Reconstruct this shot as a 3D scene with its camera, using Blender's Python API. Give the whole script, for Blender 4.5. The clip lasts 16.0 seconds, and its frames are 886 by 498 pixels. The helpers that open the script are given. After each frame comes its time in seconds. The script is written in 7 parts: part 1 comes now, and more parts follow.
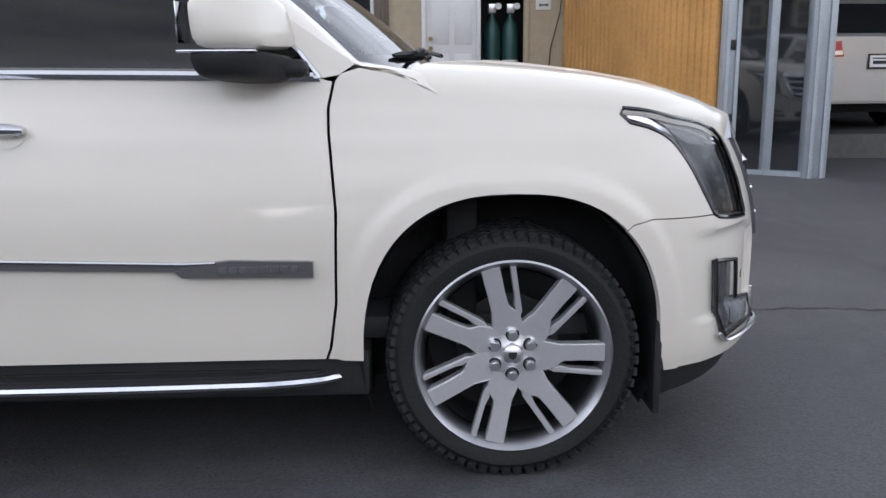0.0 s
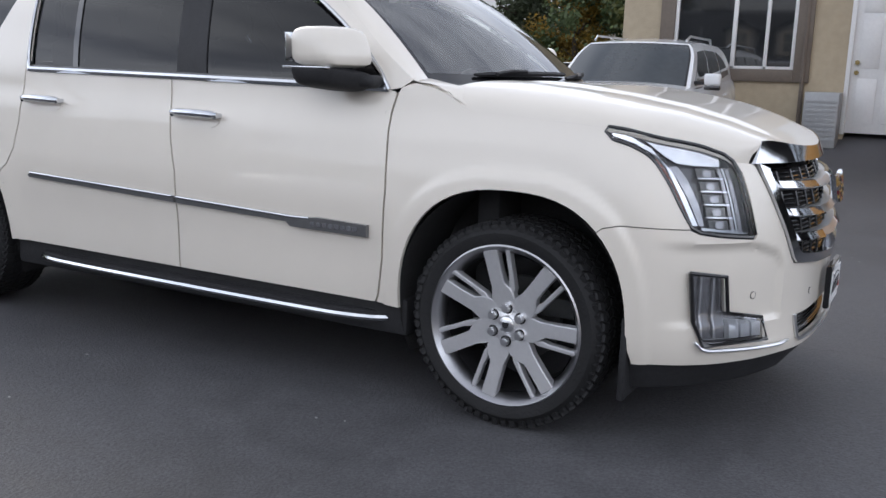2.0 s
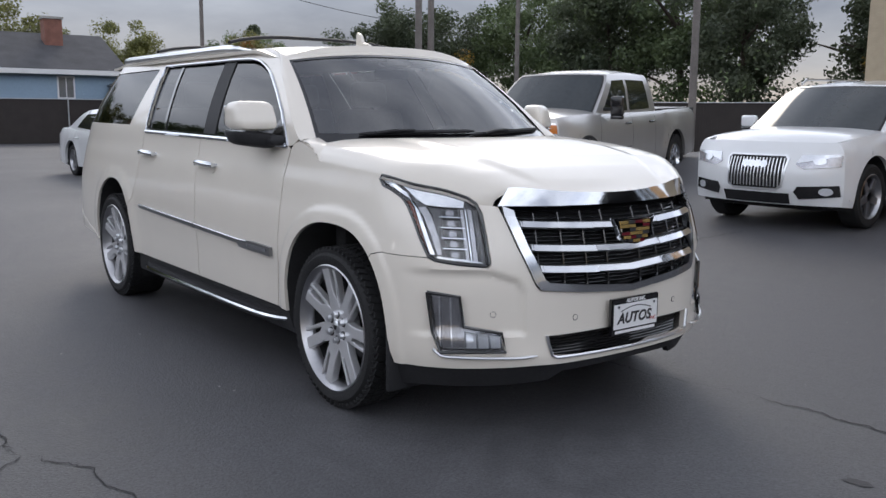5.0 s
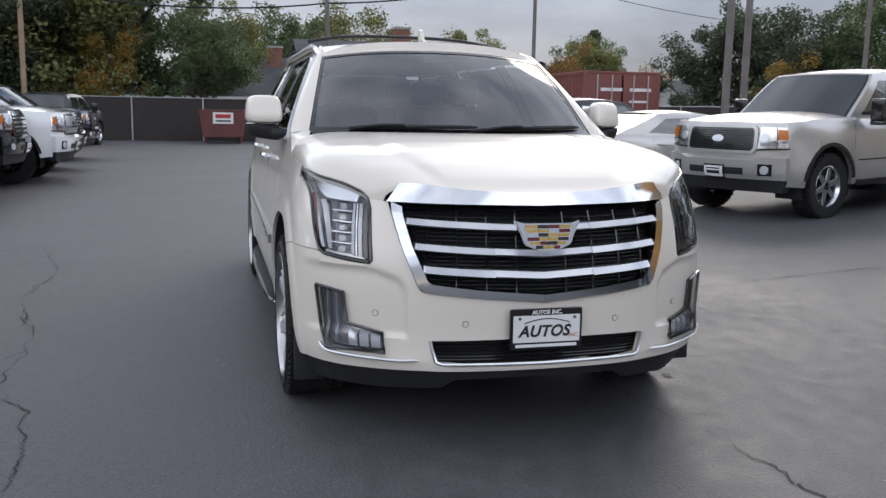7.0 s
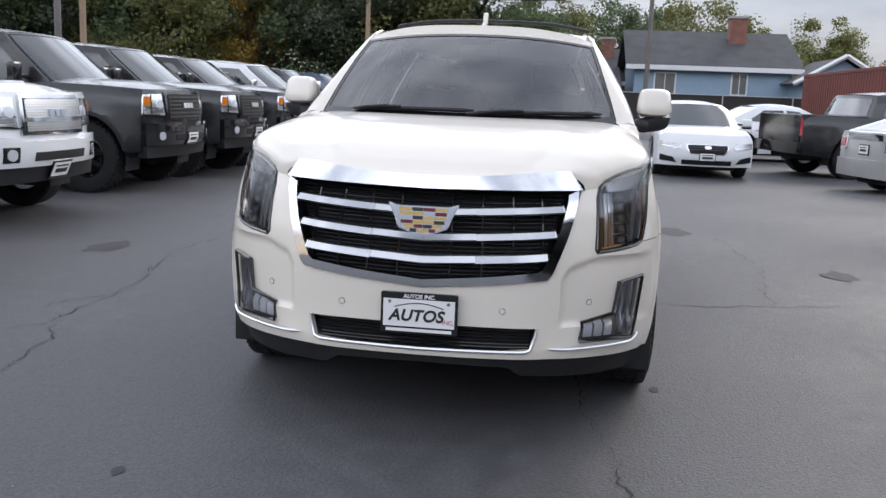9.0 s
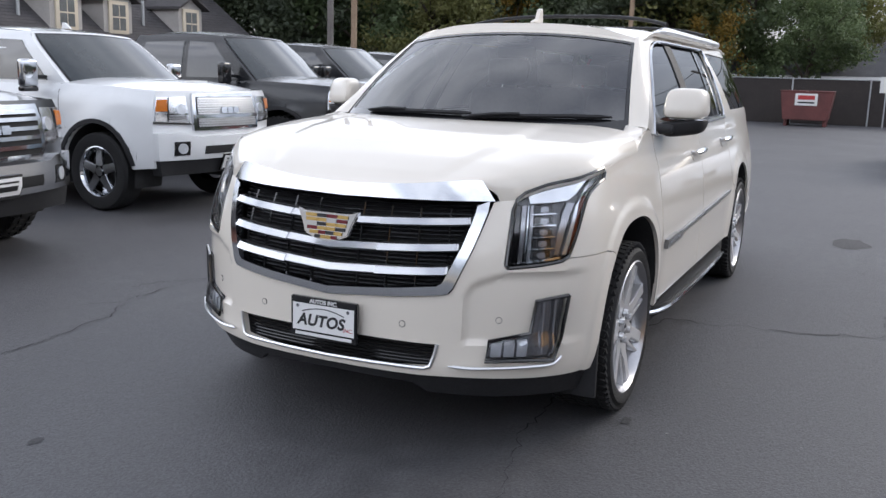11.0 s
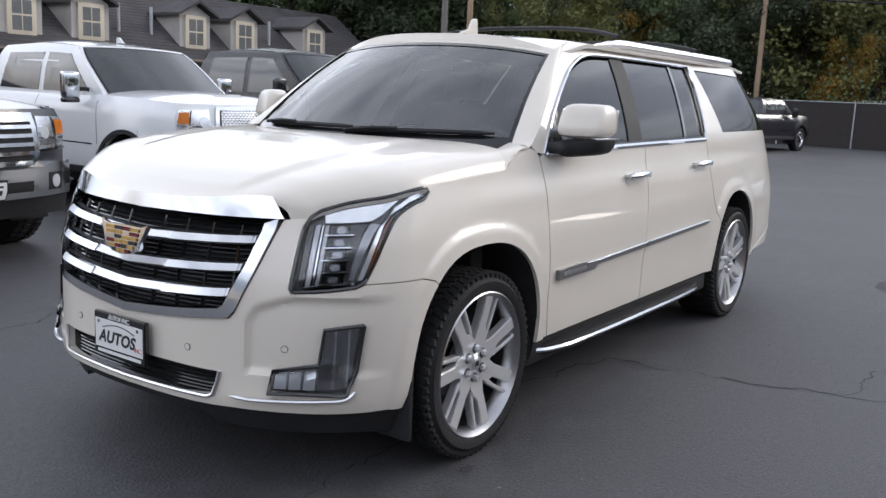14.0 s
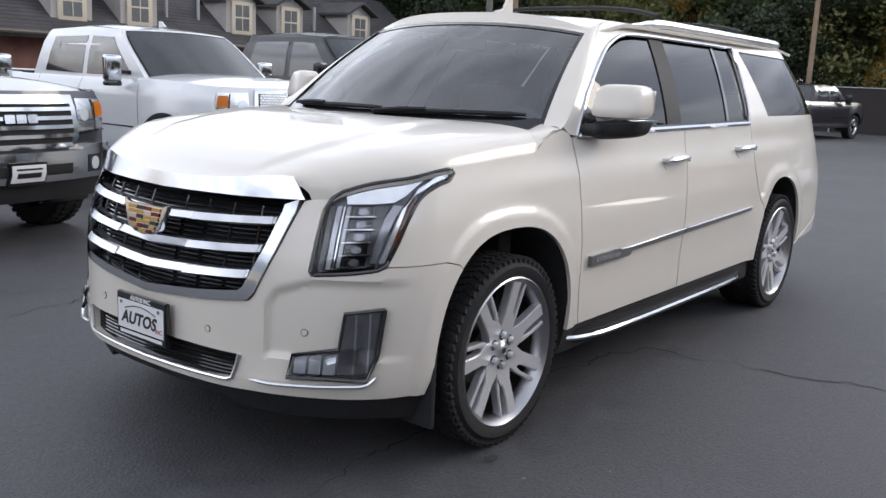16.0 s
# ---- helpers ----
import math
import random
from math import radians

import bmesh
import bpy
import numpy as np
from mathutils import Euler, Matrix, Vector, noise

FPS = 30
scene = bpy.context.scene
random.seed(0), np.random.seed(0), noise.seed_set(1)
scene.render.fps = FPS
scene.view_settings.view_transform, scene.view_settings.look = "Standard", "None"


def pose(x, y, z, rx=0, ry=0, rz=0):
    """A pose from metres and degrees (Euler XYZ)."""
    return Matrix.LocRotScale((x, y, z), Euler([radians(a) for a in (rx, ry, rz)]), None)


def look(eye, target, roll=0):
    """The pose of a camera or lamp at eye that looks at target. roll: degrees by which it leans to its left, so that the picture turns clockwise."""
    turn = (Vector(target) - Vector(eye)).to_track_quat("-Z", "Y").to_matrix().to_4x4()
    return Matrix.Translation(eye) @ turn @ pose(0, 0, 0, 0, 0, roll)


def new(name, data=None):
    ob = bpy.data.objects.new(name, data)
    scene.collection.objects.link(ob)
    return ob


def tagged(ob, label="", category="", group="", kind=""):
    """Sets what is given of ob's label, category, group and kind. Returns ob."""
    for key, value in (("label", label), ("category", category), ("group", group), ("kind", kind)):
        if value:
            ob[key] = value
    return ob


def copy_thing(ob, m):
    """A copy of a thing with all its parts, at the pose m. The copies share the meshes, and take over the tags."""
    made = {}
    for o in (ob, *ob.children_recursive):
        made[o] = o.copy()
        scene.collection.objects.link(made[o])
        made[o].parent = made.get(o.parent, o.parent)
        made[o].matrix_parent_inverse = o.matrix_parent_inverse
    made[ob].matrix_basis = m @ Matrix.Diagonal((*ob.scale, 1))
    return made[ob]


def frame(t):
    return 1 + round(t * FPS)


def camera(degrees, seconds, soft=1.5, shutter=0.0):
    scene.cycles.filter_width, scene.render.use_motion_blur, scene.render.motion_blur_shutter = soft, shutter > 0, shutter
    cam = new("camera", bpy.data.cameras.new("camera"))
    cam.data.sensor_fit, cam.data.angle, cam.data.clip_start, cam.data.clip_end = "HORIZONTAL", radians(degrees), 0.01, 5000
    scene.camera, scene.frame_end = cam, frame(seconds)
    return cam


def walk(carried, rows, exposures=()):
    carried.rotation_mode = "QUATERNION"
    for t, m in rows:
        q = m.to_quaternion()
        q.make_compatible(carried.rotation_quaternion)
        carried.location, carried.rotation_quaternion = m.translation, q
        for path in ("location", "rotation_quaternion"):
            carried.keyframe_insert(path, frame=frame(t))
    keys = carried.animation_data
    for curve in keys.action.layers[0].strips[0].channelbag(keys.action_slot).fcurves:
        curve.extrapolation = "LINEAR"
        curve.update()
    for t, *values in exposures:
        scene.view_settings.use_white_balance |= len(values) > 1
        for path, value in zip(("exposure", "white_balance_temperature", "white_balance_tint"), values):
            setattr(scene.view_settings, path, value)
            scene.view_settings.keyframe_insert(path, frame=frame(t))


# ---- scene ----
cam = camera(52.9, 16.0)
PATH = [
    (0, (-0.336, -3.601, 1.287), (-0.245, -1.645, 0.878), -0.4),
    (0.5, (0.11, -3.602, 1.277), (-0.142, -1.663, 0.859), 1.0),
    (1, (0.497, -3.69, 1.277), (-0.046, -1.809, 0.868), 0.4),
    (1.5, (0.901, -3.84, 1.281), (0.191, -2.013, 0.884), 1.2),
    (2, (1.354, -3.902, 1.311), (0.398, -2.188, 0.926), 1.7),
    (2.5, (1.825, -3.972, 1.379), (0.63, -2.409, 1.02), 3.0),
    (3, (2.205, -3.99, 1.438), (0.963, -2.464, 1.081), 3.2),
    (3.5, (2.61, -3.81, 1.483), (1.275, -2.365, 1.121), 3.1),
    (4, (3.025, -3.642, 1.482), (1.607, -2.273, 1.143), 2.5),
    (4.2, (3.162, -3.571, 1.475), (1.722, -2.223, 1.143), 2.3),
    (6.3, (4.194, -1.953, 1.389), (2.366, -1.191, 1.104), 0.2),
    (6.5, (4.244, -1.763, 1.397), (2.388, -1.078, 1.104), 1.0),
    (7, (4.383, -1.335, 1.401), (2.471, -0.831, 1.098), 1.0),
    (7.5, (4.465, -0.865, 1.423), (2.52, -0.52, 1.111), 1.1),
    (8, (4.52, -0.325, 1.426), (2.549, -0.234, 1.101), 0.8),
    (8.5, (4.514, 0.092, 1.398), (2.541, 0.017, 1.073), 2.2),
    (9, (4.483, 0.54, 1.401), (2.529, 0.285, 1.06), 2.2),
    (9.5, (4.422, 0.938, 1.423), (2.492, 0.548, 1.07), 2.1),
    (10, (4.258, 1.288, 1.434), (2.37, 0.735, 1.079), 2.2),
    (10.2, (4.191, 1.417, 1.447), (2.326, 0.792, 1.083), 1.9),
    (12.3, (3.529, 2.655, 1.555), (1.867, 1.606, 1.183), 2.7),
    (12.5, (3.454, 2.724, 1.547), (1.802, 1.661, 1.177), 2.7),
    (13, (3.251, 2.788, 1.532), (1.615, 1.697, 1.169), 2.8),
    (13.5, (3.113, 2.838, 1.517), (1.474, 1.746, 1.169), 2.5),
    (14, (3.024, 2.885, 1.499), (1.407, 1.76, 1.155), 2.5),
    (14.5, (2.972, 2.902, 1.489), (1.387, 1.732, 1.148), 2.1),
    (15, (2.935, 2.904, 1.49), (1.366, 1.713, 1.147), 2.0),
    (15.5, (2.915, 2.897, 1.478), (1.352, 1.702, 1.122), 2.2),
    (16, (2.909, 2.891, 1.472), (1.354, 1.69, 1.095), 2.6),
]
walk(cam, [(t, look(eye, target, roll)) for t, eye, target, roll in PATH],
     exposures=[(0.0, 1.18), (1.2, 1.12), (2.2, 1.08), (3.0, 0.87), (4.0, 0.85), (7.0, 0.98), (9.0, 1.24), (10.0, 1.24), (12.5, 1.04), (16.0, 1.03)])

# ---------------------------------------------------------------- light
SUN_AZ, SUN_EL = 205.0, 14.0     # degrees: the sun stands low behind cloud, ahead of the camera's middle stretch
world = bpy.data.worlds.new("evening_sky")
scene.world = world
world.use_nodes = True
wn, wl = world.node_tree.nodes, world.node_tree.links
wn.clear()
w_out, w_bg = wn.new("ShaderNodeOutputWorld"), wn.new("ShaderNodeBackground")
w_sky = wn.new("ShaderNodeTexSky")
w_sky.sky_type, w_sky.sun_disc = "NISHITA", False
w_sky.sun_elevation, w_sky.sun_rotation = radians(SUN_EL), radians(150)
w_sky.air_density, w_sky.dust_density = 1.2, 2.0
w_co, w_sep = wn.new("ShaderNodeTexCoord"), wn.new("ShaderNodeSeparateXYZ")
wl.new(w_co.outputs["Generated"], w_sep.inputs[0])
w_map = wn.new("ShaderNodeMapping")
w_map.inputs["Scale"].default_value = (1.0, 1.0, 3.6)
wl.new(w_co.outputs["Generated"], w_map.inputs[0])
w_noise = wn.new("ShaderNodeTexNoise")
w_noise.inputs["Scale"].default_value, w_noise.inputs["Detail"].default_value, w_noise.inputs["Roughness"].default_value = 2.6, 7.0, 0.55
wl.new(w_map.outputs[0], w_noise.inputs["Vector"])
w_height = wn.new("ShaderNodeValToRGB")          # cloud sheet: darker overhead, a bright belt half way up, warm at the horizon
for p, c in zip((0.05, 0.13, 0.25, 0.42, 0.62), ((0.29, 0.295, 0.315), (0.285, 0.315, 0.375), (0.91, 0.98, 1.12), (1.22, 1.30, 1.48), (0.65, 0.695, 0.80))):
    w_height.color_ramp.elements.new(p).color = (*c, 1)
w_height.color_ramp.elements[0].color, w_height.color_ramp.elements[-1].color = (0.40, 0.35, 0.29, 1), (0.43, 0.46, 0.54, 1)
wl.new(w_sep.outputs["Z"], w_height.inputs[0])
w_cloud = wn.new("ShaderNodeValToRGB")
for i, (p, c) in enumerate(((0.34, (0.62, 0.63, 0.67)), (0.66, (1.22, 1.20, 1.17)))):
    w_cloud.color_ramp.elements[i].position, w_cloud.color_ramp.elements[i].color = p, (*c, 1)
wl.new(w_noise.outputs["Fac"], w_cloud.inputs[0])
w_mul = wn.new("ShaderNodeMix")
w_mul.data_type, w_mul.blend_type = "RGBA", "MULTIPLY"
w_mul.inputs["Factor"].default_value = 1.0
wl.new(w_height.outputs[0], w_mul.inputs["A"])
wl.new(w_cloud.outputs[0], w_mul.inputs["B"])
w_scale = wn.new("ShaderNodeMix")
w_scale.data_type, w_scale.blend_type = "RGBA", "MULTIPLY"
w_scale.inputs["Factor"].default_value, w_scale.inputs["B"].default_value = 1.0, (0.05, 0.05, 0.05, 1)
wl.new(w_sky.outputs[0], w_scale.inputs["A"])
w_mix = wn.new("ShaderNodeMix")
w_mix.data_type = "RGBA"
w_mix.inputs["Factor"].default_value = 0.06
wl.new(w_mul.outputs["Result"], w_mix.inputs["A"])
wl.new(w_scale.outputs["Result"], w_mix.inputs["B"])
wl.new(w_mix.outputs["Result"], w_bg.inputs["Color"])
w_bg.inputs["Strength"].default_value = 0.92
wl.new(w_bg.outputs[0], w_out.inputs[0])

sun = new("sun", bpy.data.lights.new("sun", "SUN"))
sun.data.energy, sun.data.angle, sun.data.color = 0.55, radians(25), (1.0, 0.90, 0.78)
sun.matrix_world = look((-20, 12, 12), (0, 0, 0))


# ---------------------------------------------------------------- materials
def mat(name, colour, rough=0.5, metal=0.0, vary=0.0, size=1.0, bump=0.0, bsize=None, coat=0.0, spread=0.0, rvary=0.0, second=None, spec=0.5, emit=None):
    """Principled surface with two scales of uneven colour, uneven gloss and fine relief."""
    m = bpy.data.materials.new(name)
    m.use_nodes = True
    n, l = m.node_tree.nodes, m.node_tree.links
    b = n["Principled BSDF"]
    b.inputs["Base Color"].default_value = (*colour, 1)
    b.inputs["Roughness"].default_value, b.inputs["Metallic"].default_value = rough, metal
    b.inputs["Specular IOR Level"].default_value = spec
    if coat:
        b.inputs["Coat Weight"].default_value, b.inputs["Coat Roughness"].default_value = coat, 0.03
    if emit:
        b.inputs["Emission Color"].default_value, b.inputs["Emission Strength"].default_value = (*colour, 1), emit
    co = n.new("ShaderNodeTexCoord")
    if vary or second or spread:
        big, small = n.new("ShaderNodeTexNoise"), n.new("ShaderNodeTexNoise")
        for node, sc in ((big, 1 / size), (small, 14 / size)):
            node.inputs["Scale"].default_value, node.inputs["Detail"].default_value = sc, 5
            l.new(co.outputs["Object"], node.inputs["Vector"])
        add = n.new("ShaderNodeMath")
        add.operation = "MULTIPLY_ADD"
        add.inputs[1].default_value = 0.45
        l.new(small.outputs["Fac"], add.inputs[0])
        half = n.new("ShaderNodeMath")
        half.operation = "MULTIPLY"
        half.inputs[1].default_value = 0.55
        l.new(big.outputs["Fac"], half.inputs[0])
        l.new(half.outputs[0], add.inputs[2])
        ramp = n.new("ShaderNodeValToRGB")
        lo = [c * (1 - vary) for c in colour]
        hi = second or [min(1, c * (1 + vary)) for c in colour]
        ramp.color_ramp.elements[0].position, ramp.color_ramp.elements[0].color = 0.36, (*lo, 1)
        ramp.color_ramp.elements[1].position, ramp.color_ramp.elements[1].color = 0.64, (*hi, 1)
        l.new(add.outputs[0], ramp.inputs[0])
        last = ramp.outputs[0]
        if spread:
            info, hsv = n.new("ShaderNodeObjectInfo"), n.new("ShaderNodeHueSaturation")
            rng = n.new("ShaderNodeMapRange")
            rng.inputs["To Min"].default_value, rng.inputs["To Max"].default_value = 1 - spread, 1 + spread
            l.new(info.outputs["Random"], rng.inputs["Value"])
            l.new(rng.outputs[0], hsv.inputs["Value"])
            l.new(last, hsv.inputs["Color"])
            last = hsv.outputs[0]
        l.new(last, b.inputs["Base Color"])
        if rvary:
            rr = n.new("ShaderNodeMapRange")
            rr.inputs["From Min"].default_value, rr.inputs["From Max"].default_value = 0.3, 0.7
            rr.inputs["To Min"].default_value, rr.inputs["To Max"].default_value = rough - rvary, min(1, rough + rvary)
            l.new(add.outputs[0], rr.inputs["Value"])
            l.new(rr.outputs[0], b.inputs["Roughness"])
    if bump:
        bn, bt = n.new("ShaderNodeBump"), n.new("ShaderNodeTexNoise")
        bt.inputs["Scale"].default_value, bt.inputs["Detail"].default_value = 1 / (bsize or size * 0.05), 4
        l.new(co.outputs["Object"], bt.inputs["Vector"])
        l.new(bt.outputs["Fac"], bn.inputs["Height"])
        bn.inputs["Strength"].default_value, bn.inputs["Distance"].default_value = bump, 0.02
        l.new(bn.outputs[0], b.inputs["Normal"])
    return m


def glass(name, tint, rough=0.0, ior=1.5, haze=0.0):
    """Thin tinted pane: see-through by its tint, mirrored by its angle."""
    m = bpy.data.materials.new(name)
    m.use_nodes = True
    n, l = m.node_tree.nodes, m.node_tree.links
    n.clear()
    out, mix = n.new("ShaderNodeOutputMaterial"), n.new("ShaderNodeMixShader")
    tr, gl, fr = n.new("ShaderNodeBsdfTransparent"), n.new("ShaderNodeBsdfGlossy"), n.new("ShaderNodeFresnel")
    tr.inputs["Color"].default_value = (*tint, 1)
    gl.inputs["Roughness"].default_value = rough
    fr.inputs["IOR"].default_value = ior
    l.new(fr.outputs[0], mix.inputs[0])
    l.new(tr.outputs[0], mix.inputs[1])
    l.new(gl.outputs[0], mix.inputs[2])
    l.new(mix.outputs[0], out.inputs[0])
    return m


def pearl(name, colour):
    return mat(name, colour, rough=0.42, coat=0.85, vary=0.02, size=3.0, rvary=0.03)


PEARL = pearl("pearl_white_paint", (0.70, 0.652, 0.58))
WHITE = mat("white_car_paint", (0.70, 0.71, 0.72), 0.3, vary=0.02, size=2, coat=1.0)
BLACKP = mat("black_car_paint", (0.009, 0.010, 0.012), 0.25, vary=0.2, size=2, coat=0.3)
DKGREY = mat("dark_grey_car_paint", (0.022, 0.024, 0.031), 0.3, 0.3, vary=0.1, size=2, coat=0.8)
SILVER = mat("silver_car_paint", (0.46, 0.45, 0.44), 0.32, 0.55, vary=0.04, size=2, coat=0.8)
BLUEP = mat("blue_car_paint", (0.02, 0.045, 0.09), 0.3, 0.3, vary=0.1, size=2, coat=1.0)
CHROME = mat("chrome", (0.60, 0.615, 0.64), 0.09, 1.0, vary=0.02, size=0.3)
SATIN = mat("satin_chrome", (0.74, 0.75, 0.77), 0.30, 1.0, vary=0.03, size=0.3)
ALLOY = mat("machined_alloy", (0.42, 0.42, 0.435), 0.30, 1.0, vary=0.05, size=0.2, bump=0.03, bsize=0.004)
DALLOY = mat("grey_alloy", (0.04, 0.04, 0.043), 0.45, 0.5, vary=0.1, size=0.2)
RUBBER = mat("tyre_rubber", (0.016, 0.016, 0.017), 0.7, spec=0.3, vary=0.3, size=0.15, bump=0.25, bsize=0.012, rvary=0.1)
PLASTIC = mat("black_plastic", (0.022, 0.022, 0.024), 0.6, spec=0.3, vary=0.2, size=0.2, bump=0.12, bsize=0.004)
GLOSSB = mat("gloss_black", (0.008, 0.008, 0.009), 0.12, vary=0.2, size=0.3, coat=0.6)
DARK = mat("dark_cavity", (0.012, 0.012, 0.013), 0.9, vary=0.3, size=0.3)
LINER = mat("wheel_liner", (0.022, 0.022, 0.023), 0.85, vary=0.3, size=0.1, bump=0.3, bsize=0.01)
GREYPL = mat("grey_moulding", (0.20, 0.20, 0.205), 0.3, 0.6, vary=0.06, size=0.2)
LEATHER = mat("cream_leather", (0.25, 0.245, 0.235), 0.55, vary=0.1, size=0.3, bump=0.1, bsize=0.008)
CABIN = mat("dark_cabin_trim", (0.045, 0.048, 0.05), 0.7, vary=0.15, size=0.3)
AMBER = mat("amber_lens", (0.55, 0.16, 0.02), 0.15, vary=0.1, size=0.05, coat=0.8)
DEEPAMB = mat("dark_amber_reflector", (0.20, 0.035, 0.012), 0.15, vary=0.1, size=0.05, coat=0.8)
REDL = mat("red_tail_lens", (0.42, 0.02, 0.025), 0.15, vary=0.1, size=0.05, coat=0.8)
LAMPW = mat("clear_lamp_reflector", (0.78, 0.79, 0.82), 0.16, 0.85, vary=0.12, size=0.04)
LAMPD = mat("smoked_lamp_reflector", (0.36, 0.36, 0.38), 0.18, 0.8, vary=0.25, size=0.04)
LAMPK = mat("black_lamp_housing", (0.085, 0.085, 0.09), 0.22, 0.5, vary=0.2, size=0.04, coat=0.4)
SPOKE = mat("machined_spoke", (0.72, 0.72, 0.735), 0.30, 0.65, vary=0.04, size=0.2)
LED = mat("led_lens", (0.72, 0.74, 0.78), 0.08, 0.4, vary=0.1, size=0.02, coat=0.8)
WGLASS = glass("windscreen_glass", (0.56, 0.64, 0.64), ior=2.7)
SGLASS = glass("tinted_side_glass", (0.045, 0.05, 0.055), ior=1.5)
LGLASS = glass("lamp_glass", (0.93, 0.94, 0.95), ior=1.45)
PLATEW = mat("white_plate", (0.74, 0.74, 0.74), 0.4, vary=0.02, size=0.2)
INK = mat("black_print", (0.012, 0.012, 0.014), 0.5, vary=0.1, size=0.1)
REDINK = mat("red_print", (0.40, 0.03, 0.03), 0.5, vary=0.1, size=0.1)
GOLD = mat("gold_enamel", (0.50, 0.34, 0.12), 0.25, 0.6, vary=0.05, size=0.05)
MAROON = mat("maroon_enamel", (0.13, 0.012, 0.02), 0.25, 0.2, vary=0.05, size=0.05)
DISC = mat("brake_disc_steel", (0.10, 0.10, 0.10), 0.4, 0.9, vary=0.2, size=0.05)


# ---------------------------------------------------------------- mesh helpers
def mesh_ob(name, bm, material, parent=None, label="", smooth=True):
    me = bpy.data.meshes.new(name)
    bm.normal_update()
    bm.to_mesh(me)
    bm.free()
    for m in (material if isinstance(material, (list, tuple)) else [material]):
        me.materials.append(m)
    if smooth:
        me.polygons.foreach_set("use_smooth", [True] * len(me.polygons))
        if smooth != "all":
            me.set_sharp_from_angle(angle=radians(38))
    ob = new(name, me)
    if parent is not None:
        ob.parent = parent
    if label:
        ob["label"] = label
    return ob


def part(name, bm, material, parent, label="", smooth=True):
    return mesh_ob(name, bm, material, parent, label, smooth)


def box(x0, y0, z0, x1, y1, z1, bevel=0.0, seg=2, bm=None):
    own = bmesh.new()
    bmesh.ops.create_cube(own, size=1, matrix=Matrix.Translation(((x0 + x1) / 2, (y0 + y1) / 2, (z0 + z1) / 2)) @ Matrix.Diagonal((abs(x1 - x0), abs(y1 - y0), abs(z1 - z0), 1)))
    if bevel:
        bmesh.ops.bevel(own, geom=own.edges[:], offset=bevel, segments=seg, affect="EDGES", profile=0.5)
    return join(bm, own)


def join(bm, own, m=None):
    if m is not None:
        bmesh.ops.transform(own, matrix=m, verts=own.verts)
    if bm is None:
        return own
    tmp = bpy.data.meshes.new("tmp")
    own.to_mesh(tmp)
    own.free()
    bm.from_mesh(tmp)
    bpy.data.meshes.remove(tmp)
    return bm


def cyl(r, depth, m, seg=24, r2=None, bm=None, bevel=0.0):
    own = bmesh.new()
    bmesh.ops.create_cone(own, cap_ends=True, segments=seg, radius1=r, radius2=r if r2 is None else r2, depth=depth)
    if bevel:
        bmesh.ops.bevel(own, geom=[e for e in own.edges if abs(e.verts[0].co.z - e.verts[1].co.z) < 1e-6], offset=bevel, segments=2, affect="EDGES")
    return join(bm, own, m)


def tube(path, r, seg=8, bm=None, taper=None, flat=1.0):
    """A round bar along points; taper: radius at each point; flat squashes it in height."""
    own = bmesh.new()
    pts = [Vector(p) for p in path]
    rings = []
    for i, p in enumerate(pts):
        d = (pts[min(i + 1, len(pts) - 1)] - pts[max(i - 1, 0)]).normalized()
        side = d.cross(Vector((0, 0, 1)))
        side = side.normalized() if side.length > 1e-3 else Vector((1, 0, 0))
        up = side.cross(d).normalized()
        rr = taper[i] if taper else r
        rings.append([own.verts.new(p + side * (rr * math.cos(a)) + up * (rr * flat * math.sin(a))) for a in (2 * math.pi * k / seg for k in range(seg))])
    for a, b in zip(rings, rings[1:]):
        for k in range(seg):
            own.faces.new((a[k], a[(k + 1) % seg], b[(k + 1) % seg], b[k]))
    own.faces.new(rings[0][::-1])
    own.faces.new(rings[-1])
    bmesh.ops.recalc_face_normals(own, faces=own.faces)
    return join(bm, own)


def grid(fn, nu, nv, bm=None, closed=False):
    """A sheet of nu x nv cells through fn(u, v), u and v from 0 to 1."""
    own = bmesh.new()
    vs = [[own.verts.new(fn(i / nu, j / nv)) for j in range(nv + 1)] for i in range(nu + 1)]
    for i in range(nu):
        for j in range(nv):
            own.faces.new((vs[i][j], vs[i + 1][j], vs[i + 1][j + 1], vs[i][j + 1]))
    return join(bm, own)


def fold(bm, border, d):
    """Folds the given border edges back by the vector or function d."""
    for v in bmesh.ops.extrude_edge_only(bm, edges=border)["geom"]:
        if isinstance(v, bmesh.types.BMVert):
            v.co += d(v.co) if callable(d) else Vector(d)
    return bm


def thicken(bm, d):
    """Gives an open sheet a rim: its border folded back by the vector or function d."""
    border = [e for e in bm.edges if len(e.link_faces) == 1]
    made = bmesh.ops.extrude_edge_only(bm, edges=border)["geom"]
    for v in made:
        if isinstance(v, bmesh.types.BMVert):
            v.co += d(v.co) if callable(d) else Vector(d)
    return bm


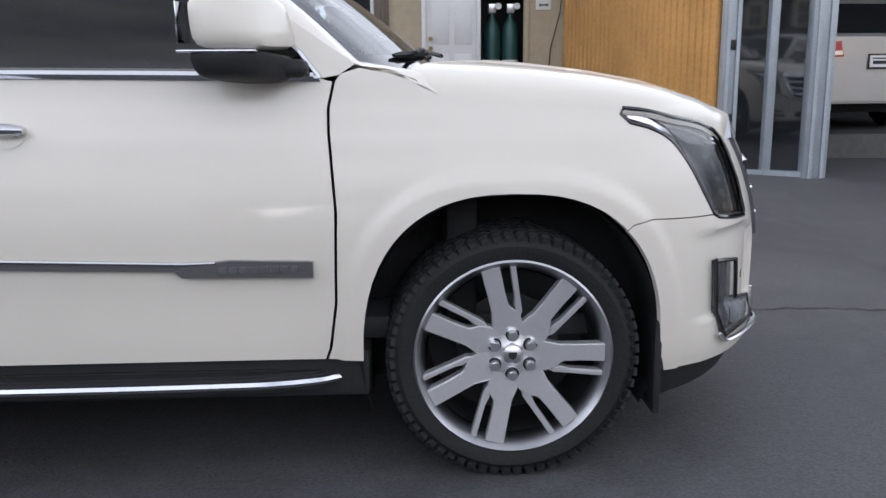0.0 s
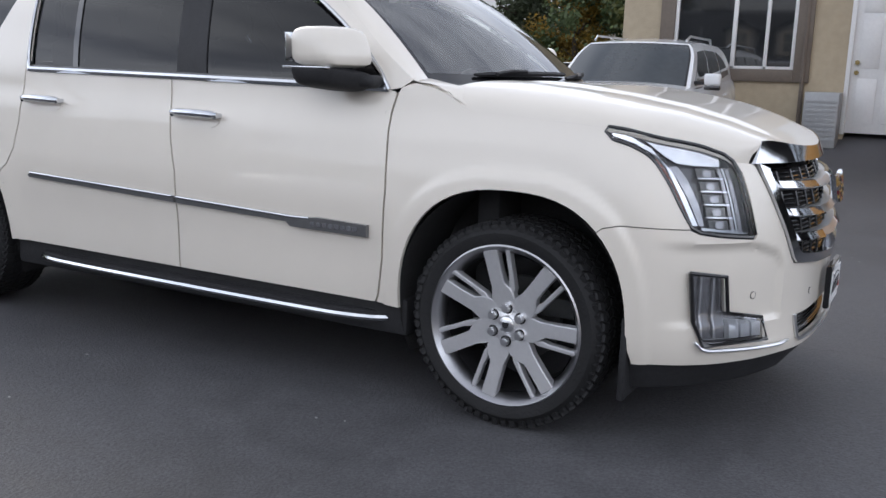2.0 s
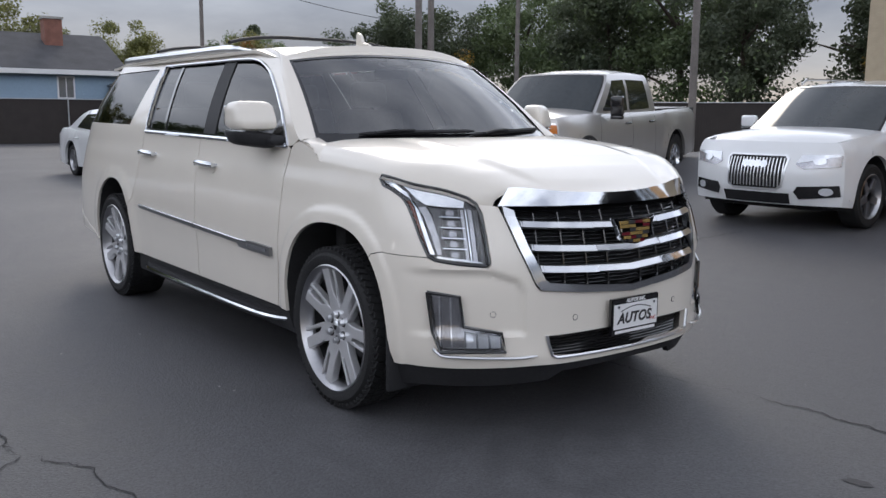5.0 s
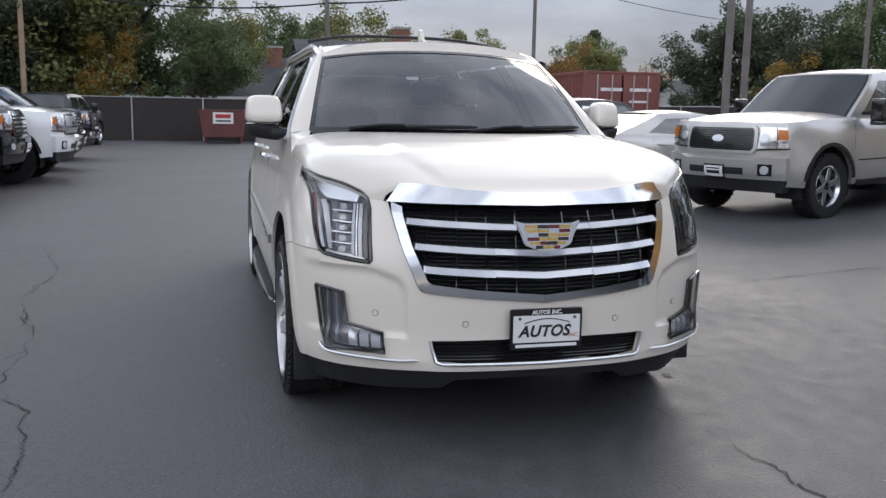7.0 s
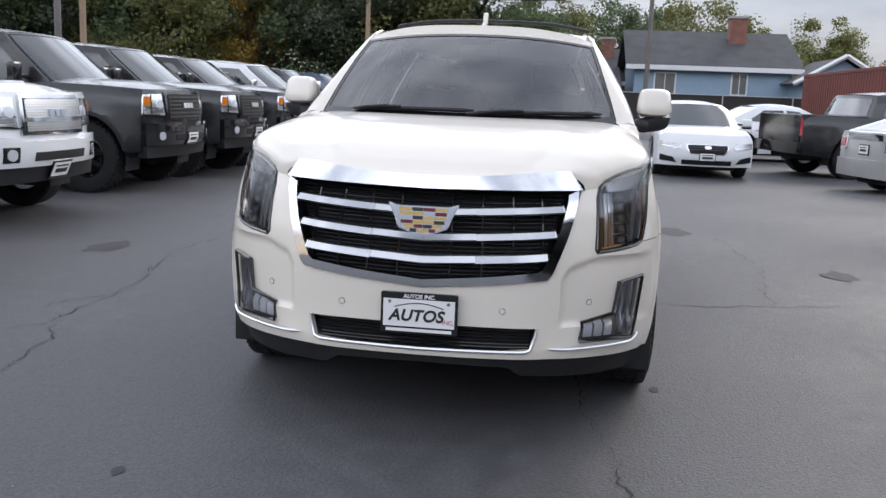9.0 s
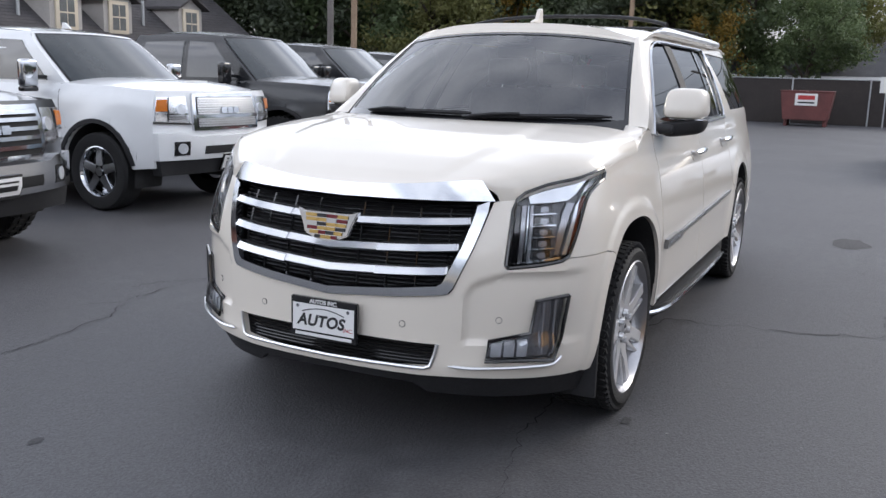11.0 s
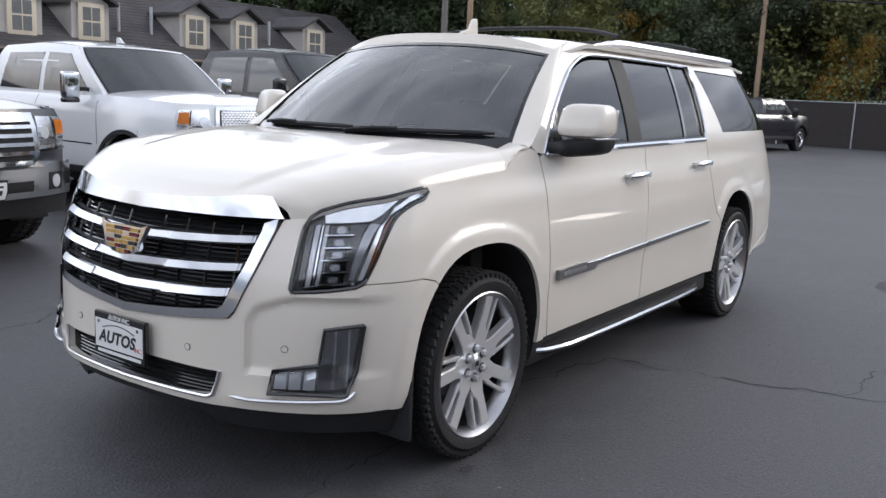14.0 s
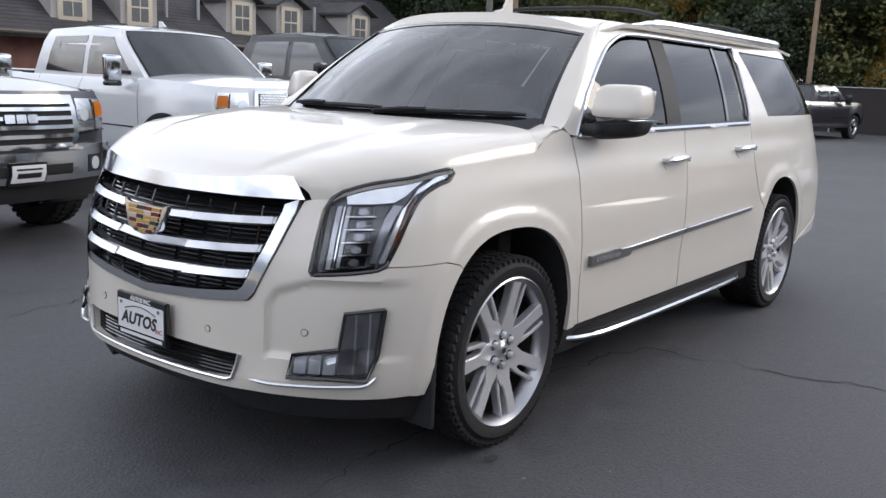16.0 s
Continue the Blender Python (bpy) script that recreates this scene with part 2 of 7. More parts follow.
def prism(outline, z0, z1, bm=None, bevel=0.0, m=None):
    """A flat outline (x, y) raised from z0 to z1."""
    own = bmesh.new()
    f = own.faces.new([own.verts.new((x, y, z0)) for x, y in outline])
    got = bmesh.ops.extrude_face_region(own, geom=[f])["geom"]
    for v in got:
        if isinstance(v, bmesh.types.BMVert):
            v.co.z = z1
    bmesh.ops.recalc_face_normals(own, faces=own.faces)
    if bevel:
        bmesh.ops.bevel(own, geom=own.edges[:], offset=bevel, segments=2, affect="EDGES")
    return join(bm, own, m)


def spin(profile, seg, bm=None, m=None):
    """Turns a profile (radius, along) round the z axis."""
    own = bmesh.new()
    rings = [[own.verts.new((r * math.cos(a), r * math.sin(a), h)) for r, h in profile] for a in (2 * math.pi * k / seg for k in range(seg))]
    for k in range(seg):
        a, b = rings[k], rings[(k + 1) % seg]
        for i in range(len(profile) - 1):
            own.faces.new((a[i], b[i], b[i + 1], a[i + 1]))
    bmesh.ops.recalc_face_normals(own, faces=own.faces)
    return join(bm, own, m)


def letters(name, text, size, m, material, parent=None, depth=0.002, shear=0.0, space=1.0, bold=0.0):
    cu = bpy.data.curves.new(name, "FONT")
    cu.offset = bold
    cu.body, cu.size, cu.extrude, cu.align_x, cu.align_y, cu.shear, cu.space_character = text, size, depth, "CENTER", "CENTER", shear, space
    tmp = bpy.data.objects.new("tmp", cu)
    me = bpy.data.meshes.new_from_object(tmp)
    bpy.data.objects.remove(tmp)
    me.transform(m)
    me.materials.append(material)
    ob = new(name, me)
    if parent is not None:
        ob.parent = parent
    return ob


def thing(name, label, category, m=None, group="", kind=""):
    ob = new(name)
    if m is not None:
        ob.matrix_world = m
    return tagged(ob, label, category, group, kind)


def arr(*v):
    return Vector(v)


# ---------------------------------------------------------------- the large SUV: body surface
# half plan outline at the widest level, from the front centre round to the rear centre; the front axle is x = 0
PLAN = [(0.985, 0), (0.978, .2), (.955, .4), (.915, .53), (.855, .66), (.78, .775), (.70, .865), (.60, .94), (.48, .985), (.30, 1.005), (0, 1.012),
        (-1, 1.012), (-2.2, 1.012), (-3.3, 1.008), (-3.9, .99), (-4.3, .955), (-4.5, .90), (-4.60, .80), (-4.64, .60), (-4.65, .3), (-4.65, 0)]
HALF_WIDTH = np.array([(.18, .93), (.28, .965), (.40, .995), (.55, 1.008), (.70, 1.010), (.82, 1.006), (.95, .988), (1.05, .962), (1.13, .940), (1.20, .926),
                       (1.27, .915), (1.32, .900), (1.45, .845), (1.60, .770), (1.72, .700), (1.80, .645)])
SET_BACK = np.array([(.15, .09), (.25, .035), (.32, .0), (.35, -.012), (.45, 0), (.68, 0), (.80, .015), (.95, .055), (1.06, .10), (1.15, .15), (1.3, .25), (1.78, .5)])
REAR_IN = np.array([(.2, -.05), (.4, 0), (.7, 0), (1.0, .02), (1.25, .06), (1.45, .14), (1.72, .32), (1.80, .38)])


def curve_through(pts, n):
    p = np.array(pts, float)
    p = np.vstack([2 * p[0] - p[1], p, 2 * p[-1] - p[-2]])
    out = []
    for i in range(1, len(p) - 2):
        a, b, c, d = p[i - 1:i + 3]
        ab, bc, cd = (np.linalg.norm(v) for v in (b - a, c - b, d - c))
        m1, m2 = (c - a) * bc / (ab + bc), (d - b) * bc / (cd + bc)
        for k in range(n):
            t = k / n
            out.append((2 * t ** 3 - 3 * t * t + 1) * b + (t ** 3 - 2 * t * t + t) * m1 + (3 * t * t - 2 * t ** 3) * c + (t ** 3 - t * t) * m2)
    out.append(p[-2])
    return np.array(out)


RIM = curve_through(PLAN, 24)
RIM_S = np.r_[0, np.cumsum(np.linalg.norm(np.diff(RIM, axis=0), axis=1))]
S_END = float(RIM_S[-1])


def eased(table, z):
    return sum(np.interp(z + d, table[:, 0], table[:, 1]) for d in (-.04, -.02, 0, .02, .04)) / 5


def step(a, b, x):
    t = min(1.0, max(0.0, (x - a) / (b - a)))
    return t * t * (3 - 2 * t)


def s_at(x):
    return float(np.interp(-x, -RIM[:, 0], RIM_S))


def skin(s, z, side=1, off=0.0):
    """A place on the body: s metres round the plan from the front centre, at height z, off metres out."""
    def raw(a, b):
        x, y = float(np.interp(a, RIM_S, RIM[:, 0])), float(np.interp(a, RIM_S, RIM[:, 1]))
        w = float(eased(HALF_WIDTH, b)) / 1.012
        return Vector((x - float(eased(SET_BACK, b)) * step(.25, .75, x) + float(eased(REAR_IN, b)) * step(-3.9, -4.6, x), y * w, b))
    p = raw(s, z)
    # flared arches, a shoulder line and the recessed cheek round the fog lamp
    flare = 0.0
    for ax in (0.0, -3.302):
        r = (abs((p.x - ax) / .538) ** 2.5 + abs((z - .40) / .582) ** 2.5) ** .4
        flare += .009 * step(1.0, .965, r)
    ledge = .728 + .042 * step(.58, .76, s)
    dent = -.018 * min(step(0, .022, s - .572 - .03 * step(.66, .73, z)), step(0, .022, ledge - z), step(0, .02, z - .476)) * (1 - step(.95, 1.15, s))
    crease = .006 * math.exp(-((z - 1.075 + .02 * p.x / 3) / .06) ** 2) * step(.7, -.6, p.x)
    waist = -.012 * math.exp(-((z - .58) / .12) ** 2) * step(-.45, -.7, p.x) * step(-2.9, -2.6, p.x)
    d = off + (flare if p.x < .6 else 0) + dent + crease + waist
    if d:
        e = 1e-3
        n = (raw(min(s + e, S_END), z) - raw(max(s - e, 0), z)).cross(raw(s, z + e) - raw(s, z - e))
        if n.length > 0:
            n.normalize()
            p = p - n * d if n.dot(Vector((p.x + 1.8, p.y, 0))) < 0 else p + n * d
    p.y *= side
    return p


from mathutils.geometry import tessellate_polygon


def in_poly(x, y, poly):
    hit = False
    for (x0, y0), (x1, y1) in zip(poly, poly[1:] + poly[:1]):
        if (y0 > y) != (y1 > y) and x < x0 + (y - y0) * (x1 - x0) / (y1 - y0):
            hit = not hit
    return hit


def clip_cell(poly, a0, b0, a1, b1):
    for axis, lim, sign in ((0, a0, 1), (0, a1, -1), (1, b0, 1), (1, b1, -1)):
        out = []
        for p, q in zip(poly, poly[1:] + poly[:1]):
            dp, dq = sign * (p[axis] - lim), sign * (q[axis] - lim)
            if dp >= 0:
                out.append(p)
            if (dp > 0 > dq) or (dp < 0 < dq):
                t = dp / (dp - dq)
                out.append((p[0] + t * (q[0] - p[0]), p[1] + t * (q[1] - p[1])))
        poly = out
        if len(poly) < 3:
            return []
    return poly


BORDER = []


def sheet(polys, place, cell=0.04, flip=False, bm=None):
    """Fills flat outlines with a mesh of small cells, cut exactly at the outline, and lays it on place(a, b)."""
    own = bmesh.new()
    made, flat, groups = {}, {}, []
    BORDER.clear()

    def vert(a, b):
        k = (round(a, 4), round(b, 4))
        if k not in made:
            made[k] = own.verts.new(place(a, b))
            flat[made[k]] = k
        return made[k]

    def face(piece):
        vs = []
        for p in piece:
            v = vert(*p)
            if v not in vs:
                vs.append(v)
        area = sum(p[0] * q[1] - q[0] * p[1] for p, q in zip(piece, piece[1:] + piece[:1]))
        if len(vs) < 3 or abs(area) < 2e-8:
            return None
        try:
            return own.faces.new(vs if (area > 0) != flip else vs[::-1])
        except ValueError:
            return None
    for poly in polys:
        poly = [(float(a), float(b)) for a, b in poly]
        poly = [p for p, q in zip(poly, poly[1:] + poly[:1]) if math.hypot(p[0] - q[0], p[1] - q[1]) > 2e-4]
        tris = [[poly[i] for i in t] for t in tessellate_polygon([[Vector((a, b, 0)) for a, b in poly]])]
        lo_a, hi_a = min(p[0] for p in poly), max(p[0] for p in poly)
        lo_b, hi_b = min(p[1] for p in poly), max(p[1] for p in poly)
        for i in range(math.floor(lo_a / cell), math.ceil(hi_a / cell)):
            a0, a1 = i * cell, (i + 1) * cell
            strip = clip_cell(poly, a0, lo_b - 1, a1, hi_b + 1)
            if len(strip) < 3:
                continue
            col = [c for c in (clip_cell(t, a0, lo_b - 1, a1, hi_b + 1) for t in tris) if len(c) >= 3]
            for j in range(math.floor(lo_b / cell), math.ceil(hi_b / cell)):
                b0, b1 = j * cell, (j + 1) * cell
                piece = clip_cell(strip, a0, b0, a1, b1)
                if len(piece) < 3:
                    continue
                area = abs(sum(p[0] * q[1] - q[0] * p[1] for p, q in zip(piece, piece[1:] + piece[:1]))) / 2
                if area > cell * cell * .9999:
                    face([(a0, b0), (a1, b0), (a1, b1), (a0, b1)])
                elif area > 1e-8:
                    got = [f for f in (face(c) for c in (clip_cell(t, a0, b0, a1, b1) for t in col) if len(c) >= 3) if f]
                    if len(got) > 1:
                        groups.append(got)
    for got in groups:
        bmesh.ops.dissolve_faces(own, faces=[f for f in got if f.is_valid])
    flat = {v: k for v, k in flat.items() if v.is_valid}
    for e in own.edges:
        if len(e.link_faces) == 1 and all(v in flat for v in e.verts):
            (a0, b0), (a1, b1) = flat[e.verts[0]], flat[e.verts[1]]
            ma, mb = (a0 + a1) / 2, (b0 + b1) / 2
            for poly in polys:
                for p, q in zip(poly, list(poly[1:]) + [poly[0]]):
                    dx, dy = q[0] - p[0], q[1] - p[1]
                    l2 = dx * dx + dy * dy
                    if l2 < 1e-12:
                        continue
                    t = min(1, max(0, ((ma - p[0]) * dx + (mb - p[1]) * dy) / l2))
                    if math.hypot(ma - p[0] - t * dx, mb - p[1] - t * dy) < 3e-4:
                        BORDER.append(e)
                        break
                else:
                    continue
                break
    if bm is not None:
        BORDER.clear()
    return join(bm, own)


def arc_pts(cx, w, z0, h, a0, a1, n=22, power=2.2):
    """Points of a wheel arch in (s, z), from the angle a0 to a1 (0: to larger s, 180: to smaller s)."""
    out = []
    for k in range(n + 1):
        a = radians(a0 + (a1 - a0) * k / n)
        c, s = math.cos(a), math.sin(a)
        out.append((cx + w * math.copysign(abs(c) ** (2 / power), c), z0 + h * math.copysign(abs(s) ** (2 / power), s)))
    return out


def smooth_line(pts, n=6):
    return [tuple(p) for p in curve_through(pts, n)]


SUV = thing("suv", "pearl white full-size luxury SUV with chrome grille parked on the lot", "suv")
S_F, S_R = s_at(0.0), s_at(-3.302)
ARCH_F = arc_pts(S_F, .460, .40, .505, 180, 0, 30, 2.5)        # front edge to rear edge
S_JOIN = S_F - .460 * (1 - (.39 / .505) ** 2.5) ** .4       # where the bumper joins the fender at the arch
ARCH_R = arc_pts(S_R, .452, .40, .515, 180, 0)
HL = smooth_line([(.80, 1.068), (.90, 1.098), (1.05, 1.120), (1.20, 1.142), (1.325, 1.152)], 4) + [(1.338, 1.135)] + smooth_line([(1.30, 1.108), (1.20, 1.088), (1.115, 1.050), (1.065, .98), (1.03, .90), (.995, .825)], 4) + smooth_line([(.965, .808), (.87, .795), (.745, .785)], 3) + [(.733, .795), (.742, .90), (.752, 1.0), (.768, 1.045)]
FOG = [(1.005, .672), (.865, .655), (.848, .525), (.685, .495), (.675, .418), (.955, .415), (.985, .50)]
HOOD_SEAM = smooth_line([(1.325, 1.152), (1.50, 1.163), (1.70, 1.176), (1.86, 1.186)], 4) + [(1.905, 1.20), (1.96, 1.235), (2.03, 1.262)]
DOOR_FRONT = [(2.205, 1.235), (2.222, 1.16), (2.222, 1.09), (2.205, .86), (2.212, .58), (2.232, .44), (2.245, .405)]
DOOR_MID = [(3.425, 1.262), (3.412, 1.18), (3.385, 1.01), (3.335, .84), (3.325, .70), (3.325, .405)]
GAP = .0045
SEAM_X = [(4.455, 1.285), (4.455, 1.0), (4.475, .88), (4.53, .79), (4.60, .725)]


def panel(name, polys, material, side, off=0.0, cell=0.045, rim=0.018, parent=None, label="", shape=None):
    place = shape or (lambda s, z: skin(s, z, side, off))
    bm = sheet(polys, place, cell, flip=(side < 0))
    bm.normal_update()
    if rim:
        fold(bm, BORDER[:], lambda co: Vector((-.35 * rim * (1 if co.x > .3 else 0), -rim * (1 if co.y > 0 else -1) * (.25 if (co.x > .75 or co.x < -4.5) else 1), 0)) + (Vector((-rim, 0, 0)) if co.x > .6 else Vector((0, 0, 0))))
    return part(name, bm, material, parent or SUV, label)


WIN_TOP = 1.728
FRONT_GLASS = [(2.262, 1.262)] + smooth_line([(2.30, 1.30), (2.42, 1.405), (2.62, 1.535), (2.80, 1.635), (2.98, 1.695), (3.12, 1.716), (3.355, 1.724)], 4) + [(3.225, 1.282), (2.75, 1.268)]
REAR_GLASS = [(3.395, 1.283), (3.525, 1.726), (4.10, 1.730), (4.235, 1.728), (4.075, 1.290)]
VENT_GLASS = [(4.105, 1.291), (4.262, 1.728), (4.55, 1.726), (4.405, 1.293)]
QUARTER_GLASS = [(4.825, 1.318), (4.70, 1.715), (4.72, 1.728), (5.905, 1.720), (6.02, 1.60), (6.13, 1.45), (6.20, 1.345), (6.185, 1.322)]
WIN_LINE = [(2.245, 1.245), (2.30, 1.315)] + smooth_line([(2.42, 1.425), (2.61, 1.552), (2.79, 1.652), (2.97, 1.713), (3.12, 1.735), (3.36, 1.742)], 4) + [(4.58, 1.742), (4.43, 1.272), (3.40, 1.262)]

for side, hand in ((1, "left"), (-1, "right")):
    fender = [(S_JOIN + .001, .7915), (S_JOIN - .018, .808), (1.25, .8225), (1.0, .8195)] + [p for p in HL if p[0] > .99 and p[1] < 1.14][::-1][1:] + [(1.345, 1.140)] + [(a + .004, b - .006) for a, b in HOOD_SEAM] + [(2.13, 1.275), (2.185, 1.258)] + [(a - GAP, b) for a, b in DOOR_FRONT] + [(S_F + .460, .40)]
    fender += [p for p in ARCH_F[::-1] if p[1] > .40 and p[0] > S_JOIN + .003]
    panel("front_fender", [fender], PEARL, side, cell=.018)
    door = [(a + GAP, b) for a, b in DOOR_FRONT][::-1]
    panel("front_door", [door + [(2.245, 1.245), (2.75, 1.254), (3.40, 1.262)] + [(a - GAP, b) for a, b in DOOR_MID]], PEARL, side)
    rear_arch_front = [p for p in ARCH_R if p[0] < S_R - .13]
    panel("rear_door", [[(a + GAP, b) for a, b in DOOR_MID][::-1] + [(4.43, 1.272)] + [(a - GAP, b) for a, b in SEAM_X] + [(p[0] - .0, p[1]) for p in rear_arch_front[::-1] if p[1] < .72] + [(4.50, .405)]], PEARL, side)
    # rear quarter with its pillars and the rail over the windows
    q_low = [(a + GAP, b) for a, b in SEAM_X] + [p for p in ARCH_R if p[1] >= .72 or p[0] > S_R] + [(5.52, .42), (6.35, .45), (6.35, 1.0), (6.33, 1.318), (6.185, 1.322), (4.825, 1.318), (4.70, 1.318), (4.46, 1.318)]
    rail = WIN_LINE[1:len(WIN_LINE) - 3] + [(4.58, 1.742), (4.70, 1.742), (5.90, 1.742), (5.90, 1.795), (2.93, 1.795), (2.83, 1.762), (2.70, 1.685), (2.50, 1.545), (2.30, 1.395), (2.14, 1.287), (2.19, 1.255), (2.245, 1.245)]
    c_pillar = [(4.445, 1.318), (4.58, 1.742), (4.70, 1.742), (4.715, 1.728), (4.695, 1.715), (4.82, 1.318)]
    d_pillar = [(6.185, 1.318), (6.20, 1.345), (6.13, 1.45), (6.02, 1.60), (5.905, 1.720), (4.70, 1.728), (4.70, 1.742), (5.90, 1.742), (5.90, 1.795), (6.02, 1.795), (6.33, 1.318)]
    panel("quarter_panel", [q_low, c_pillar], PEARL, side, cell=.03)
    panel("roof_rail_panel", [rail, d_pillar], PEARL, side, rim=.012)
    # side glass, a little inside the metal
    panel("front_window", [FRONT_GLASS], SGLASS, side, off=-.012, rim=0)
    panel("rear_window", [REAR_GLASS], SGLASS, side, off=-.012, rim=0)
    panel("vent_window", [VENT_GLASS], SGLASS, side, off=-.012, rim=0)
    panel("quarter_window", [QUARTER_GLASS], SGLASS, side, off=-.006, rim=0)
    # black pillars between the panes
    panel("centre_pillar", [[(3.222, 1.275), (3.36, 1.732), (3.53, 1.732), (3.40, 1.275)]], PLASTIC, side, off=-.006, rim=.01)
    panel("window_divider", [[(4.072, 1.285), (4.232, 1.735), (4.268, 1.735), (4.108, 1.285)]], GLOSSB, side, off=-.006, rim=.01)
    panel("window_seal", [[(2.245, 1.246), (2.27, 1.272), (3.40, 1.288), (4.43, 1.30), (4.43, 1.272), (3.40, 1.262)]], GLOSSB, side, off=-.005, rim=.01)
    # chrome round the side windows
    line = WIN_LINE + [WIN_LINE[0]]
    dense = []
    for (a0, b0), (a1, b1) in zip(line, line[1:]):
        n = max(1, int(math.hypot(a1 - a0, b1 - b0) / .06))
        dense += [(a0 + (a1 - a0) * k / n, b0 + (b1 - b0) * k / n) for k in range(n)]
    dense.append(line[-1])
    part("window_chrome", tube([skin(a, b, side, .003) for a, b in dense], .0095, 6), CHROME, SUV, "bright chrome strip")
    line = [(2.262, 1.250), (2.75, 1.258), (3.40, 1.266), (4.42, 1.277)]
    dense = [(a0 + (a1 - a0) * k / 20, b0 + (b1 - b0) * k / 20) for (a0, b0), (a1, b1) in zip(line, line[1:]) for k in range(21)]
    part("belt_chrome", tube([skin(a, b, side, .006) for a, b in dense], .013, 6), CHROME, SUV, "bright chrome belt strip")
    # front bumper skin, upper and lower halves
    up = [(0, .555), (.852, .555), (.865, .655), (1.005, .672), (.992, .555), (S_F - .450, .555)]
    up += [p for p in ARCH_F if p[1] > .56 and p[0] < S_JOIN - .003] + [(S_JOIN, .7875), (S_JOIN - .019, .804), (1.25, .8185), (1.0, .8155)] + smooth_line([(.965, .800), (.87, .787), (.735, .777)], 3) + [(.722, .795), (.731, .90), (.741, 1.0), (.757, 1.038), (.70, 1.034), (.672, 1.030)]
    up += [(.655, .99), (.60, .85), (.535, .70), (.515, .675), (.30, .653), (0, .628)]
    low_top = [(0, .478), (.478, .474), (.478, .555), (0, .555)]
    low_mid = [(0, .345), (.462, .345), (.462, .384), (.30, .372), (0, .366)]
    low_end = [(.462, .345), (.55, .345), (.90, .338), (S_F - .481, .335)] + [p for p in ARCH_F if p[1] < .553 and p[0] < 1.40] + [(S_F - .450, .555), (.992, .555), (.985, .50), (.955, .415), (.675, .418), (.685, .495), (.848, .525), (.852, .555), (.478, .555), (.478, .474), (.482, .468), (.462, .384)]
    panel("front_bumper_skin", [up, low_top, low_mid, low_end], PEARL, side, cell=.014)
    # rear bumper corner
    panel("rear_bumper_skin", [[(5.42, .40), (5.52, .42), (6.35, .45), (S_END, .45), (S_END, .62), (6.35, .62)]], PEARL, side, off=.003)
    panel("tail_panel", [[(6.35, .62), (6.35, 1.318), (S_END, 1.318), (S_END, .62)]], PEARL, side)
    panel("rear_pane", [[(6.33, 1.32), (6.33, 1.74), (S_END, 1.74), (S_END, 1.32)]], SGLASS, side, rim=0)
    panel("tail_lamp", [[(6.30, .75), (6.30, 1.70), (6.46, 1.70), (6.46, .75)]], REDL, side, off=.006, rim=.01)
    # headlamp: housing, light blade, lens blocks, amber edge and the clear cover
    hl = panel("headlight", [[(a, b) for a, b in HL]], LGLASS, side, off=.001, cell=.03, rim=0, label="tall L-shaped clear headlight")
    panel("housing", [HL], LAMPK, side, off=-.034, cell=.03, rim=0, parent=hl)
    part("lamp_edge", tube([skin(a, b, side, -.003) for a, b in HL + HL[:1]], .0075, 6), GLOSSB, hl)
    guide = [(1.318, 1.139), (1.20, 1.121), (1.105, 1.086), (1.058, 1.03), (1.020, .93), (.986, .832), (.966, .832), (.998, .925), (1.036, 1.015), (1.090, 1.064), (1.19, 1.101), (1.300, 1.122)]
    panel("light_guide", [guide], LAMPW, side, off=-.009, cell=.025, rim=.012, parent=hl, label="bright white light guide")
    panel("upper_reflector", [[(.815, 1.066), (.90, 1.088), (1.05, 1.110), (1.16, 1.128), (1.10, 1.098), (1.045, 1.062), (1.0, 1.040), (.93, 1.034), (.825, 1.030)]], LAMPW, side, off=-.016, cell=.025, rim=.012, parent=hl, label="chrome reflector")
    panel("side_reflector", [[(.955, .832), (.982, .92), (1.012, .99), (1.04, 1.03), (1.0, 1.033), (.972, .99), (.945, .90), (.935, .832)]], LAMPD, side, off=-.020, cell=.025, rim=.012, parent=hl)
    panel("amber_reflector", [[(1.108, 1.050), (1.060, .970), (1.020, .86), (1.000, .826), (.991, .832), (1.026, .93), (1.062, 1.02), (1.092, 1.052)]], DEEPAMB, side, off=-.008, cell=.025, rim=.01, parent=hl, label="dark amber reflector")
    for c0, c1, mt in ((.753, .772, GLOSSB), (.778, .796, LAMPD), (.802, .808, CHROME), (.814, .828, LAMPD)):
        panel("inner_trim", [[(c0, .802), (c0 + .013, 1.02), (c1 + .013, 1.025), (c1, .802)]], mt, side, off=-.014, cell=.025, rim=.01, parent=hl)
    for k in range(5):
        zc = 1.004 - k * .0435
        c = .888 - .003 * k
        panel("lens_bezel", [[(c - .040, zc - .014), (c - .040, zc + .019), (c + .040, zc + .022), (c + .040, zc - .011)]], GLOSSB, side, off=-.020, cell=.03, rim=.014, parent=hl)
        panel("lamp_lens", [[(c + .019 * math.cos(t), zc + .003 + .0125 * math.sin(t)) for t in (2 * math.pi * i / 14 for i in range(14))]], LAMPD, side, off=-.014, cell=.03, rim=.01, parent=hl)
        panel("lens_shelf", [[(c - .056, zc - .020), (c - .056, zc - .016), (c + .048, zc - .0125), (c + .048, zc - .0165)]], CHROME, side, off=-.004, cell=.03, rim=.014, parent=hl)
